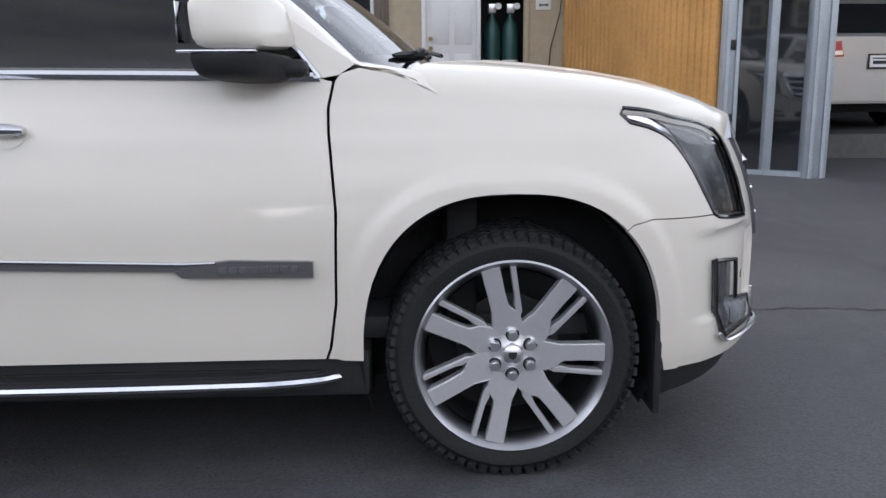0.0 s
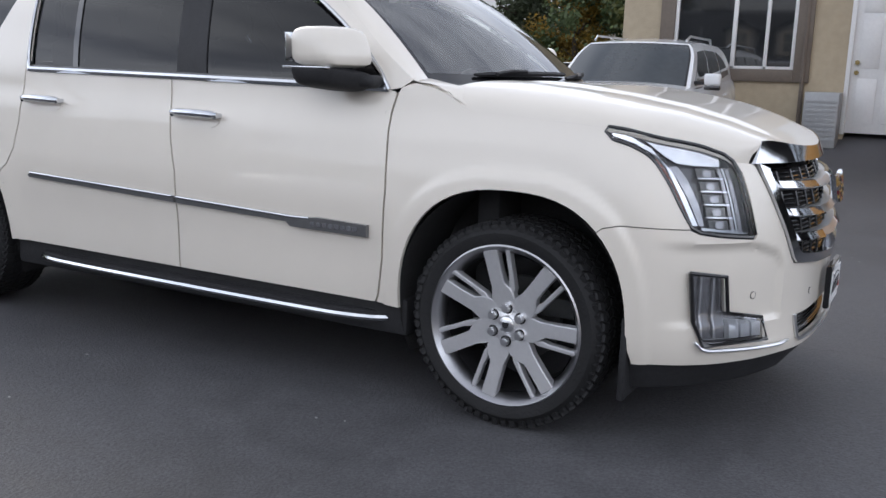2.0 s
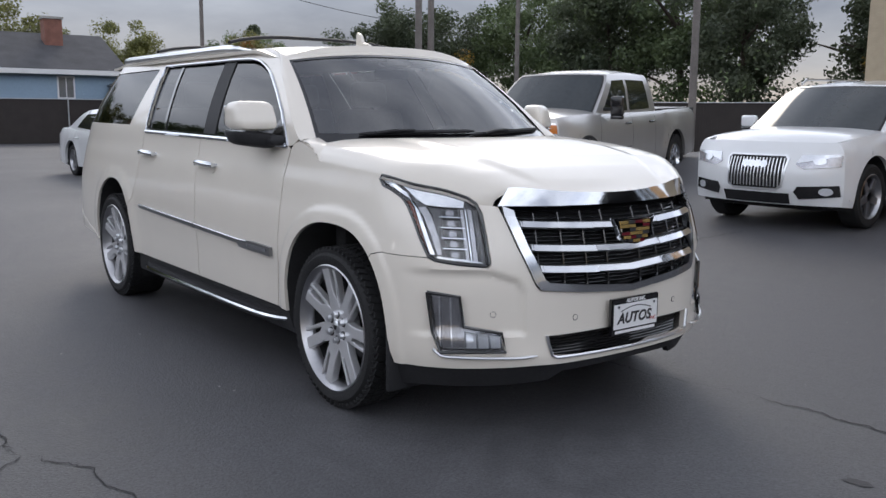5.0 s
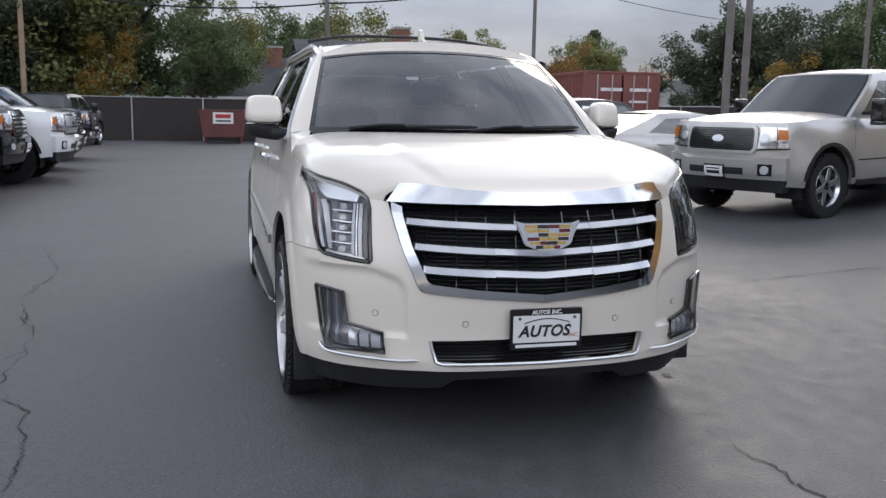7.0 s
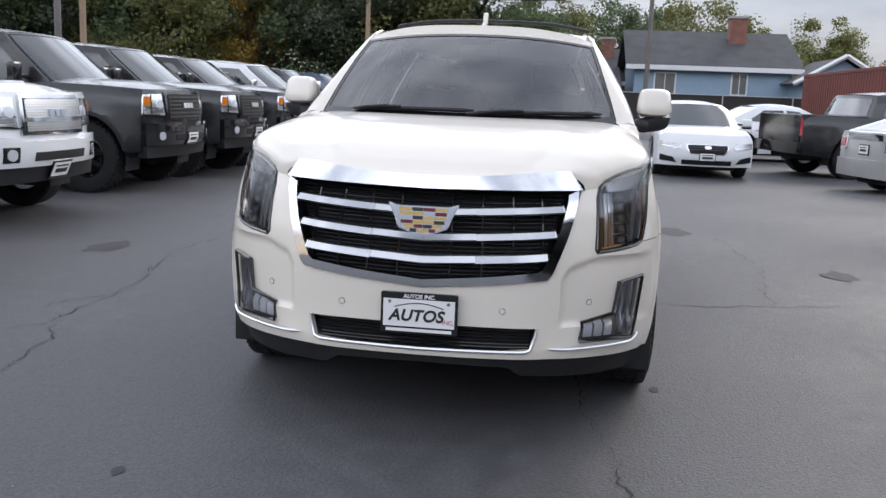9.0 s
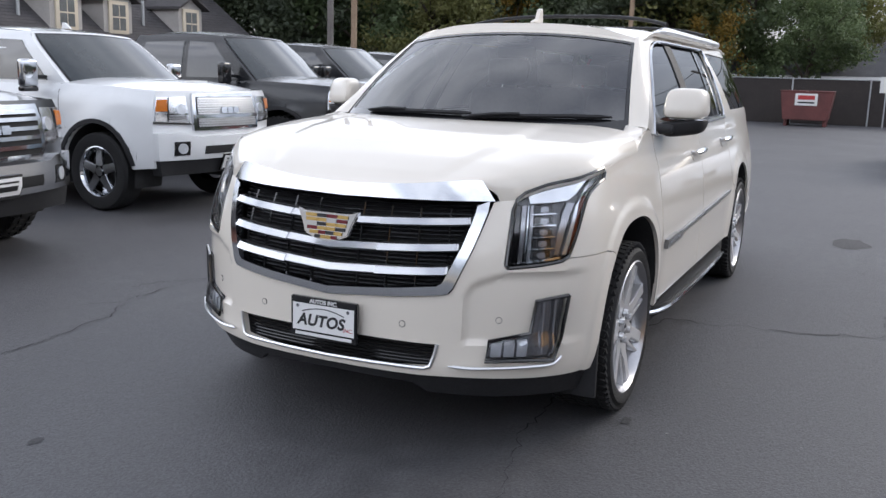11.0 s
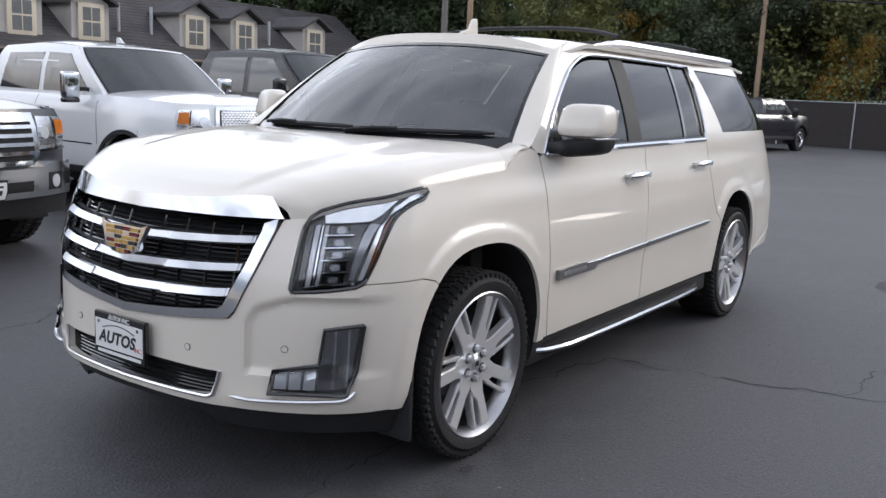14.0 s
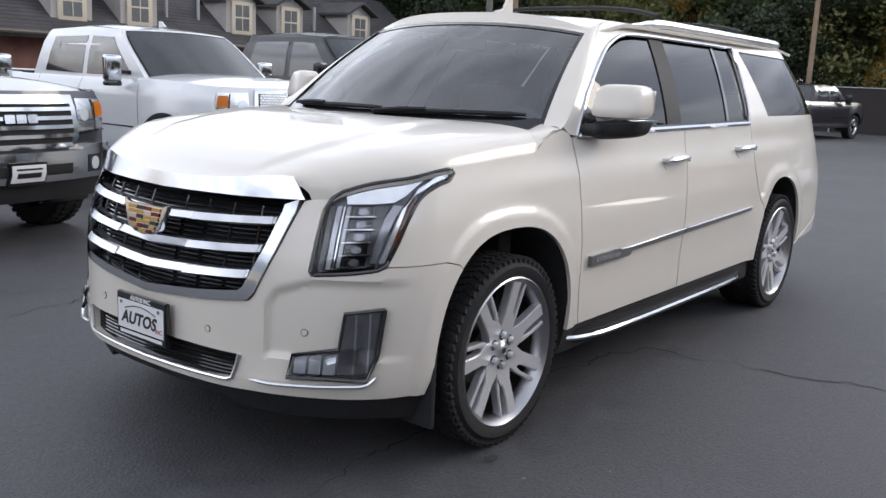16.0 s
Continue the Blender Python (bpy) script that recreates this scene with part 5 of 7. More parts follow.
    for s in (1, -1):
        bm = sheet([side_poly], cab(s), .14, flip=s > 0)
        part("cabin_side", bm, paint, car)
        for win in sp["windows"]:
            poly = [(x, belt(x) + .02 + (roof_z - .10 - belt(x)) * k) for x, k in win]
            bm = sheet([poly], cab(s, .006), .2, flip=s > 0)
            thicken(bm, (0, -s * .006, 0))
            part("side_window", bm, TINT, car)
        # door gaps and handles
        for dx in sp.get("seams", ()):
            own = bmesh.new()
            pts = [(dx + .06 * (1 - k / 8) * (1 if dx > -1 else 0), sill + .08 + (belt(dx) - sill - .08) * k / 8) for k in range(9)]
            rows = [(own.verts.new((x - .004, s * (half(x, z) + .0015), z)), own.verts.new((x + .004, s * (half(x, z) + .0015), z))) for x, z in pts]
            for (a, b), (c, d) in zip(rows, rows[1:]):
                own.faces.new((a, b, d, c))
            part("door_gap", own, DARK, car)
        for hx in sp.get("handles", ()):
            z = belt(hx) - .16
            part("door_handle", tube([(hx, s * (half(hx, z) + .012), z), (hx - .06, s * (half(hx, z) + .034), z + .004), (hx - .15, s * (half(hx, z) + .034), z + .006), (hx - .21, s * (half(hx, z) + .012), z + .006)], .016, 6), sp.get("handle_mat", paint), car)
        # mirrors
        mz = belt(A0 - .25) + .10
        mw = sp.get("mirror", (.10, .20, .15))
        mir = part("door_mirror", box(A0 - .30 - mw[0], s * (ww + .10), mz - mw[2] / 2, A0 - .30, s * (ww + .10 + mw[1]), mz + mw[2] / 2 + .02, .03, 3), sp.get("mirror_mat", paint), car)
        part("mirror_arm", box(A0 - .36, s * (ww - .02), mz - .05, A0 - .31, s * (ww + .14), mz - .01, .01), PLASTIC, mir)
        part("mirror_foot", box(A0 - .30 - mw[0] * .98, s * (ww + .105), mz - mw[2] / 2 - .05, A0 - .305, s * (ww + .095 + mw[1]), mz - mw[2] / 2 + .005, .015), GLOSSB, mir)
        for nm, poly, mt, off in sp.get("side_bits", ()):
            bm = sheet([[(x, z + lift) for x, z in poly]], body_side(s, off), .2, flip=s > 0)
            thicken(bm, (0, -s * (abs(off) + .01), 0))
            part(nm, bm, mt, car)
    zc = sp.get("crown", .05)
    edge = lambda k, s=1: cab(1)(A0 + (A1 - A0) * k, belt(A0) - .02 + (roof_z - .02 - belt(A0) + .02) * k).y

    def screen(u, w, off=0.0):
        y = edge(u) * w
        return Vector((A0 + (A1 - A0) * u + sp.get("screen_bow", .16) * (1 - abs(w) ** 2.2) * (1 - .35 * u) + off, y, belt(A0) - .02 + (roof_z - belt(A0)) * u + .02 * (1 - w * w) + off))
    part("windscreen_frame", grid(lambda u, v: screen(u, 2 * v - 1), 8, 16), paint, car)
    part("screen_seal", grid(lambda u, v: screen(.015 + .945 * u, (2 * v - 1) * .95, .003), 8, 16), PLASTIC, car)
    part("windscreen", grid(lambda u, v: screen(.05 + .88 * u, (2 * v - 1) * .925, .006), 8, 16), CLEARG, car)
    e2 = lambda k: cab(1)(C0 + (C1 - C0) * k, belt(C0) - .02 + (roof_z - .025 - belt(C0) + .02) * k).y

    def back_glass(u, w, off=0.0):
        return Vector((C0 + (C1 - C0) * u - .08 * (1 - abs(w) ** 2.2) - off, e2(u) * w, belt(C0) - .02 + (roof_z - .005 - belt(C0)) * u + off * .5))
    part("back_panel", grid(lambda u, v: back_glass(u, 2 * v - 1), 8, 14), paint, car)
    part("back_window", grid(lambda u, v: back_glass(.12 + .74 * u, (2 * v - 1) * .86, .006), 6, 12), TINT, car)

    def roof(u, v):
        w = 2 * v - 1
        f, b = screen(1, w), back_glass(1, w)
        p = f.lerp(b, u)
        x = A1 + (C1 - A1) * u
        p.z = (roof_z - .02) + .035 * math.sin(math.pi * u) + .05 * (1 - abs(w) ** 2.6) * (.4 + .6 * math.sin(math.pi * min(1, u * 1.0)))
        p.y = w * cab(1)(x, roof_z - .02 + .03 * math.sin(math.pi * u)).y
        return p
    part("roof", grid(roof, 16, 16), sp.get("roof_mat", paint), car)
    part("underbody", box(fo - .35, -hw + .30, sill - .06, back + .25, hw - .30, sill + .35, .04), DARK, car)
    part("cabin_block", box(A0 - .3, -ww * .80, sill + .3, C0 + .2, ww * .80, belt(A0) - .04), DARK, car)
    # fittings on nose and tail: outlines in (v, z) across the width
    for fn, key2 in ((nose, "nose_bits"), (tail, "tail_bits")):
        for nm, polys, mt, off, deep in sp.get(key2, ()):
            for poly in polys:
                bm = sheet([[(a, z + lift) for a, z in poly]], lambda a, z: fn(a, z, off), .10 if deep else .2, flip=(key2 == "nose_bits"))
                bmesh.ops.recalc_face_normals(bm, faces=bm.faces)
                want = 1 if key2 == "nose_bits" else -1
                if sum(f.normal.x for f in bm.faces) * want < 0:
                    bmesh.ops.reverse_faces(bm, faces=bm.faces)
                thicken(bm, (-want * deep, 0, 0))
                part(nm, bm, mt, car)
    return car


def rect(a0, z0, a1, z1):
    return [(a0, z0), (a1, z0), (a1, z1), (a0, z1)]


def both(poly):
    return [poly, [(-a, z) for a, z in poly][::-1]]


def plate_bits(z):
    return [("plate_frame", [rect(-.17, z - .09, .17, z + .09)], GLOSSB, .02, .02), ("dealer_plate", [rect(-.155, z - .065, .155, z + .07)], PLATEW, .026, .006), ("plate_print", [rect(-.11, z - .03, .11, z + .01), rect(-.12, z + .03, .12, z + .045)], INK, .0285, .002)]


plain_wheel("offroad", .45, .30, .255, GLOSSB, 8, True)
plain_wheel("truck", .415, .28, .255, CHROME, 6, True)
plain_wheel("truck_chrome", .415, .28, .26, CHROME, 5, False)
plain_wheel("crossover", .362, .24, .245, ALLOY, 5, False)
plain_wheel("sedan", .335, .22, .225, ALLOY, 5, False)
plain_wheel("hatch", .318, .20, .195, ALLOY, 5, False)


def truck_nose(style, lamp=LAMPW):
    bits = []
    if style == "mesh":
        bits += [("grille_surround", [rect(-.56, .82, .56, 1.20)], CHROME, .03, .05), ("grille_backing", [rect(-.51, .85, .51, 1.165)], DARK, .034, .01)]
        for k in range(12):
            z = .862 + k * .0255
            bits.append(("grille_bar", [rect(-.50, z, .50, z + .010)], SATIN, .046, .012))
        bits.append(("grille_stud", [rect(-.49 + .05 * k + (.025 if j % 2 else 0), .855 + .0255 * j, -.475 + .05 * k + (.025 if j % 2 else 0), .882 + .0255 * j) for j in range(0, 12) for k in range(20)], SATIN, .043, .01))
        bits.append(("grille_band", [rect(-.54, .945, .54, .985)], CHROME, .05, .02))
    elif style == "bars":
        bits += [("grille_surround", [[(-.60, .86), (-.52, .78), (.52, .78), (.60, .86), (.60, 1.20), (-.60, 1.20)]], CHROME, .03, .05), ("grille_backing", [[(-.54, .88), (-.49, .82), (.49, .82), (.54, .88), (.54, 1.16), (-.54, 1.16)]], DARK, .034, .01)]
        for z in (.865, .935, 1.005, 1.075, 1.13):
            bits.append(("grille_bar", [rect(-.53, z, .53, z + .030)], CHROME, .05, .02))
    elif style == "oval":
        bits += [("grille_surround", [[(-.60, .90), (-.55, .84), (.55, .84), (.60, .90), (.60, 1.15), (.56, 1.19), (-.56, 1.19), (-.60, 1.15)]], SILVER, .03, .04), ("grille_backing", [[(-.55, .91), (-.51, .875), (.51, .875), (.55, .91), (.55, 1.13), (.52, 1.155), (-.52, 1.155), (-.55, 1.13)]], GLOSSB, .034, .008)]
        for k in range(9):
            bits.append(("grille_bar", [rect(-.53, .89 + .028 * k, .53, .897 + .028 * k)], PLASTIC, .042, .008))
        bits.append(("badge", [[(.10 * math.cos(a), 1.02 + .045 * math.sin(a)) for a in (2 * math.pi * k / 20 for k in range(20))]], CHROME, .055, .02))
    else:
        bits += [("grille_surround", [rect(-.58, .82, .58, 1.20)], GLOSSB, .03, .05), ("grille_backing", [rect(-.52, .85, .52, 1.17)], DARK, .034, .01)]
        for k in range(6):
            bits.append(("grille_bar", [rect(-.52, .87 + .05 * k, .52, .893 + .05 * k)], PLASTIC, .046, .014))
    if style != "oval":
        bits.append(("badge", [rect(-.155 + .105 * k, .995 if style != "bars" else .985, -.065 + .105 * k, 1.06 if style != "bars" else 1.05) for k in range(3)], CHROME if style != "black" else SATIN, .062, .02))
    bits += [("headlight", both([(.60, .90), (.985, .92), (.985, 1.16), (.64, 1.17)]), lamp, .02, .04), ("headlight_bezel", both([(.58, .88), (.995, .895), (.995, .915), (.60, .898)]), GLOSSB, .024, .04),
             ("turn_lamp", both([(.865, 1.02), (.985, 1.02), (.985, 1.135), (.875, 1.14)]), AMBER, .030, .012), ("lamp_shelf", both(rect(.62, .985, .97, 1.0)), CHROME, .034, .02), ("lamp_core", both([(.645, .935), (.84, .935), (.84, .975), (.645, .975)]), LAMPD, .028, .01), ("projector", both([(.70 + .06 * math.cos(a), 1.04 + .055 * math.sin(a)) for a in (2 * math.pi * k / 14 for k in range(14))]), LED, .036, .02),
             ("lamp_divider", both(rect(.852, .915, .862, 1.16)), GLOSSB, .030, .02)]
    return bits


def truck_spec(style, kind="pickup", bumper=CHROME, lift=0.0, wheel="truck", r=.415, roof=1.86, fog=True, plate_z=.60):
    nb = truck_nose(style)
    nb += [("bumper", [[(-1.0, .52), (1.0, .52), (1.0, .80), (.70, .80), (.58, .76), (-.58, .76), (-.70, .80), (-1.0, .80)]], bumper, .075, .14), ("lower_bumper", [rect(-.98, .36, .98, .52)], PLASTIC, .055, .12), ("bumper_intake", [rect(-.46, .575, .46, .66)], DARK, .079, .01)]
    if fog:
        nb += [("fog_surround", both(rect(.66, .57, .84, .715)), GLOSSB, .079, .01), ("fog_lamp", both([(.75 + .055 * math.cos(a), .642 + .055 * math.sin(a)) for a in (2 * math.pi * k / 14 for k in range(14))]), LED, .086, .01)]
    nb += [(a, b, c, d + .075, e) for a, b, c, d, e in plate_bits(plate_z)]
    return dict(kind=kind, fo=.92, wb=3.70, ro=1.25, hw=1.0, sill=.42, r=r, wheel=wheel, lift=lift, roof_z=roof, roof_half=.70,
                top=[(1.0, 1.19), (.7, 1.23), (.2, 1.255), (-.55, 1.27), (-.8, 1.25), (-3.2, 1.25), (-3.25, 1.26), (-5.0, 1.27)], cowl=-.55, cab_end=-2.95, a0=-.50, a1=-1.22, c1=-2.75, c0=-2.95,
                windows=[[(-.80, .05), (-1.28, .93), (-1.72, .96), (-1.72, .03)], [(-1.82, .03), (-1.82, .96), (-2.55, .93), (-2.66, .06)]], seams=(-.56, -1.76, -2.74), handles=(-1.45, -2.45), handle_mat=CHROME if bumper is CHROME else GLOSSB,
                mirror=(.10, .20, .27), mirror_mat=CHROME if bumper is not GLOSSB else GLOSSB, nose_bits=nb, nose_in=.20, lean=.07, crown=.075, flare=.03, cell=.11,
                side_bits=[("running_step", [(-.60, .40), (-.60, .47), (-3.05, .47), (-3.05, .40)], PLASTIC, .06), ("side_trim", [(-.62, .72), (-.62, .735), (-1.70, .735), (-1.70, .72)], GLOSSB, .004),
                           ("arch_lip", [(r + .125) and ((r + .125) * math.cos(a), r - lift + (r + .14) * math.sin(a)) for a in (math.pi * k / 18 for k in range(1, 18))] + [((r + .075) * math.cos(a), r - lift + (r + .095) * math.sin(a)) for a in (math.pi * k / 18 for k in range(17, 0, -1))], PLASTIC, .012)],
                tail_bits=[("tail_lamp", both(rect(.86, .85, .99, 1.22)), REDL, .012, .03), ("rear_bumper", [rect(-.98, .50, .98, .72)], bumper, .09, .12)] + plate_bits(.62))


ROW = "pickups parked in a row"
UP = lambda x, y, a, pitch=0: Matrix.Translation((x, y, lie(x, y))) @ pose(0, 0, 0, 0, pitch, a)
sp = truck_spec("bars", bumper=CHROME, wheel="truck")
vehicle("pickup_truck", "dark grey pickup with chrome bar grille and chrome bumper", "pickup truck", UP(-.36, -4.80, 99), DKGREY, sp, ROW)
sp = truck_spec("mesh", bumper=WHITE, wheel="truck_chrome", roof=1.83, lift=.05, plate_z=.47)
white_pick = vehicle("pickup_truck", "white crew cab pickup with chrome mesh grille and hood scoop", "pickup truck", UP(-3.86, -5.40, 90), WHITE, sp, ROW)
part("hood_scoop", prism([(.05, -.22), (.50, -.20), (.50, .20), (.05, .22)], 1.325, 1.375, bevel=.02), WHITE, white_pick)
part("scoop_mouth", box(.30, -.17, 1.368, .46, .17, 1.379, .004), GLOSSB, white_pick)
part("roof_fin", prism([(0, 0), (.14, 0), (.05, .07), (.01, .07)], -.012, .012, m=Matrix.Translation((-1.55, 0, 1.93)) @ pose(0, 0, 0, 90, 0, 0)), WHITE, white_pick)
for i, (x, y, pt, style, lbl) in enumerate(((-7.10, -5.45, BLACKP, "black", "lifted black pickup with blacked-out grille and off-road tyres"), (-9.51, -5.37, BLACKP, "black", "lifted black pickup with dark grille beside a row of trucks"), (-11.85, -5.25, BLACKP, "bars", "lifted black pickup with amber corner lamps in the row"))):
    sp = truck_spec(style, bumper=GLOSSB, lift=.10, wheel="offroad", r=.45, roof=1.90 - .06 * i)
    sp["mirror_mat"] = GLOSSB
    vehicle("pickup_truck", lbl, "pickup truck", UP(x, y, 90), pt, sp, ROW)
sp = truck_spec("mesh", bumper=WHITE, lift=.05, wheel="offroad", r=.45, roof=1.82)
vehicle("pickup_truck", "white lifted pickup with chrome grille in the row", "pickup truck", UP(-13.9, -4.75, 88), WHITE, sp, ROW)
sp = truck_spec("bars", bumper=CHROME, lift=.05, wheel="offroad", r=.45, roof=1.80)
vehicle("pickup_truck", "dark pickup with wide chrome front in the row", "pickup truck", UP(-17.0, -5.0, 90), DKGREY, sp, ROW)
sp = truck_spec("black", bumper=GLOSSB, lift=.05, wheel="offroad", r=.45, roof=1.80)
vehicle("pickup_truck", "dark blue pickup at the far end of the row", "pickup truck", UP(-21.2, -5.2, 90), BLUEP, sp, ROW)
sp = truck_spec("black", bumper=GLOSSB, wheel="truck", roof=1.80)
vehicle("pickup_truck", "dark pickup parked tail outwards with red tail lamps near the fence", "pickup truck", UP(-31.0, -6.2, 170), DKGREY, sp)
# silver pickup by the office
sp = truck_spec("oval", bumper=SILVER, wheel="truck", roof=1.86)
sp.update(hw=.98, mirror_mat=GLOSSB)
vehicle("pickup_truck", "silver crew cab pickup with black grille and chunky tyres", "pickup truck", UP(-6.20, 5.92, -71, 1.5), SILVER, sp)
# dark pickup seen from its tail
sp = truck_spec("black", bumper=GLOSSB, wheel="truck", roof=1.74)
sp.update(wb=3.3, ro=1.15)
vehicle("pickup_truck", "black pickup parked with its tail to the lane", "pickup truck", UP(-16.5, 9.3, 105), BLACKP, sp)

# white crossover in front of the office
circle = lambda cx, cz, rx, rz, n=16: [(cx + rx * math.cos(2 * math.pi * k / n), cz + rz * math.sin(2 * math.pi * k / n)) for k in range(n)]
cross = dict(kind="suv", fo=.86, wb=2.81, ro=.90, hw=.94, sill=.27, r=.362, wheel="crossover", roof_z=1.60, roof_half=.62, top=[(.9, .86), (.6, .97), (.1, 1.03), (-.45, 1.06), (-.7, 1.03), (-2.6, 1.09), (-3.5, 1.12), (-3.75, 1.10)], cowl=-.42, cab_end=-3.6,
             a0=-.38, a1=-1.18, c1=-3.10, c0=-3.62, windows=[[(-.72, .04), (-1.22, .92), (-1.68, .98), (-1.68, .03)], [(-1.76, .03), (-1.76, .98), (-2.40, .95), (-2.55, .05)], [(-2.63, .06), (-2.48, .94), (-2.95, .86), (-3.22, .16)]], seams=(-.52, -1.72, -2.62), handles=(-1.35, -2.30), mirror=(.10, .20, .13), nose_in=.26, lean=.16, crown=.06, cell=.09, screen_bow=.22,
             nose_bits=[("grille_surround", [[(-.38, .84), (-.42, .80), (-.36, .50), (-.30, .45), (.30, .45), (.36, .50), (.42, .80), (.38, .84)]], SATIN, .012, .03), ("grille_backing", [[(-.36, .82), (-.39, .79), (-.34, .51), (-.29, .47), (.29, .47), (.34, .51), (.39, .79), (.36, .82)]], DARK, .016, .01),
                        ("grille_bar", [rect(-.36 + .045 * k, .49, -.348 + .045 * k, .80) for k in range(17)], SATIN, .024, .01), ("badge_ring", [circle(-.12 + .08 * k, .735, .05, .042) for k in range(4)], CHROME, .034, .01)] + [
                        ("headlight", both([(.50, .74), (.60, .69), (.97, .72), (.99, .84), (.58, .84)]), LAMPD, .008, .02), ("light_line", both([(.52, .75), (.97, .83), (.97, .845), (.55, .842)]), LED, .014, .01), ("projector", both(circle(.76, .775, .07, .04)), LED, .016, .01),
                        ("fog_surround", both([(.50, .44), (.55, .36), (.98, .40), (.96, .52), (.54, .50)]), GLOSSB, .010, .02), ("fog_lamp", both(circle(.84, .45, .07, .042)), LED, .018, .01), ("lower_intake", [rect(-.44, .30, .44, .42)], GLOSSB, .008, .02)],
             tail_bits=[("tail_lamp", both(rect(.55, .85, .98, 1.02)), REDL, .01, .03)] + plate_bits(.75))
wc = vehicle("crossover", "white compact crossover with slatted grille parked at the office", "car", UP(-2.22, 6.55, -87, 1.2), WHITE, cross)
for s in (1, -1):
    part("roof_rail", tube([(-1.2, s * .60, 1.62), (-1.35, s * .615, 1.675), (-2.8, s * .60, 1.665), (-2.95, s * .585, 1.60)], .016, 6), SATIN, wc)

sedan = dict(kind="sedan", fo=.95, wb=2.75, ro=1.08, hw=.92, sill=.22, r=.335, wheel="sedan", roof_z=1.42, roof_half=.56, top=[(1.0, .74), (.7, .83), (.2, .91), (-.35, .96), (-.6, .95), (-2.6, .98), (-3.3, 1.02), (-3.8, .98)], cowl=-.32, cab_end=-3.15,
             a0=-.28, a1=-1.22, c1=-2.35, c0=-3.20, windows=[[(-.66, .04), (-1.28, .90), (-1.60, .97), (-1.60, .03)], [(-1.68, .03), (-1.68, .97), (-2.20, .92), (-2.62, .10)]], seams=(-.45, -1.64, -2.55), handles=(-1.30, -2.25), mirror=(.10, .20, .13), nose_in=.30, lean=.14, crown=.05, cell=.09, screen_bow=.24,
             nose_bits=[("grille_surround", [[(-.42, .66), (-.45, .60), (-.36, .47), (.36, .47), (.45, .60), (.42, .66)]], CHROME, .012, .03), ("grille_backing", [[(-.40, .645), (-.42, .60), (-.345, .485), (.345, .485), (.42, .60), (.40, .645)]], DARK, .016, .01), ("grille_bar", [rect(-.38, .52, .38, .528), rect(-.40, .555, .40, .563), rect(-.41, .60, .41, .608)], GLOSSB, .022, .008), ("badge", [circle(0, .605, .075, .032)], CHROME, .03, .02),
                        ("headlight", both([(.52, .60), (.62, .55), (.97, .60), (.99, .70), (.60, .675)]), LAMPD, .010, .02), ("light_line", both([(.55, .61), (.63, .57), (.95, .62), (.95, .635), (.63, .588)]), LED, .016, .01), ("lower_intake", [rect(-.52, .27, .52, .36)], GLOSSB, .010, .02), ("fog_surround", both([(.62, .30), (.96, .33), (.96, .45), (.70, .40)]), GLOSSB, .010, .02)] + plate_bits(.42),
             tail_bits=[("tail_lamp", both(rect(.50, .74, .98, .90)), REDL, .012, .03)] + plate_bits(.62))
vehicle("sedan", "white sedan facing the lane with dealer plate", "car", UP(-13.85, 3.20, 2), WHITE, sedan)
vehicle("sedan", "white sedan parked by the fence", "car", UP(-20.6, 7.6, 100), WHITE, sedan)
vehicle("sedan", "black sedan with red tail lamps at the back of the lot", "car", UP(-25.5, 8.6, 105), BLACKP, sedan)
hatch = dict(sedan, wb=2.70, fo=.88, ro=.86, hw=.86, r=.318, wheel="hatch", roof_z=1.45, top=[(.95, .74), (.7, .86), (.2, .96), (-.3, 1.0), (-2.6, 1.02), (-3.3, 1.06), (-3.6, 1.02)], a0=.05, a1=-.95, c1=-2.3, c0=-3.50, cab_end=-3.5, cowl=.02,
             windows=[[(-.35, .04), (-1.02, .90), (-1.42, .97), (-1.42, .03)], [(-1.50, .03), (-1.50, .97), (-2.15, .92), (-2.62, .12)]], tail_bits=[("tail_lamp", both(rect(.66, .72, .99, 1.0)), LAMPW, .012, .03), ("tail_lamp_core", both(rect(.74, .78, .95, .93)), REDL, .018, .01), ("rear_bumper", [rect(-.98, .28, .98, .58)], SILVER, .05, .06), ("boot_glass", [rect(-.60, .90, .60, 1.0)], TINT, .008, .01)] + plate_bits(.74))
vehicle("hatchback", "silver hatchback parked with its tail to the lane", "car", UP(-12.35, 9.0, 105), SILVER, hatch)
vehicle("wagon", "silver wagon inside the open garage", "car", Matrix.Translation((4.95, 10.6, .45)) @ pose(0, 0, 0, 0, 0, 96), SILVER, dict(cross, tail_bits=[("tail_lamp", both([(.52, .88), (.99, .86), (.99, 1.02), (.60, 1.06)]), REDL, .012, .03), ("reverse_lamp", both([(.54, .90), (.80, .89), (.80, .94), (.56, .95)]), LAMPW, .018, .01), ("rear_bumper", [rect(-.99, .36, .99, .64)], SILVER, .06, .08), ("reflector", both(rect(.80, .44, .93, .58)), REDL, .066, .01)] + plate_bits(.82)))


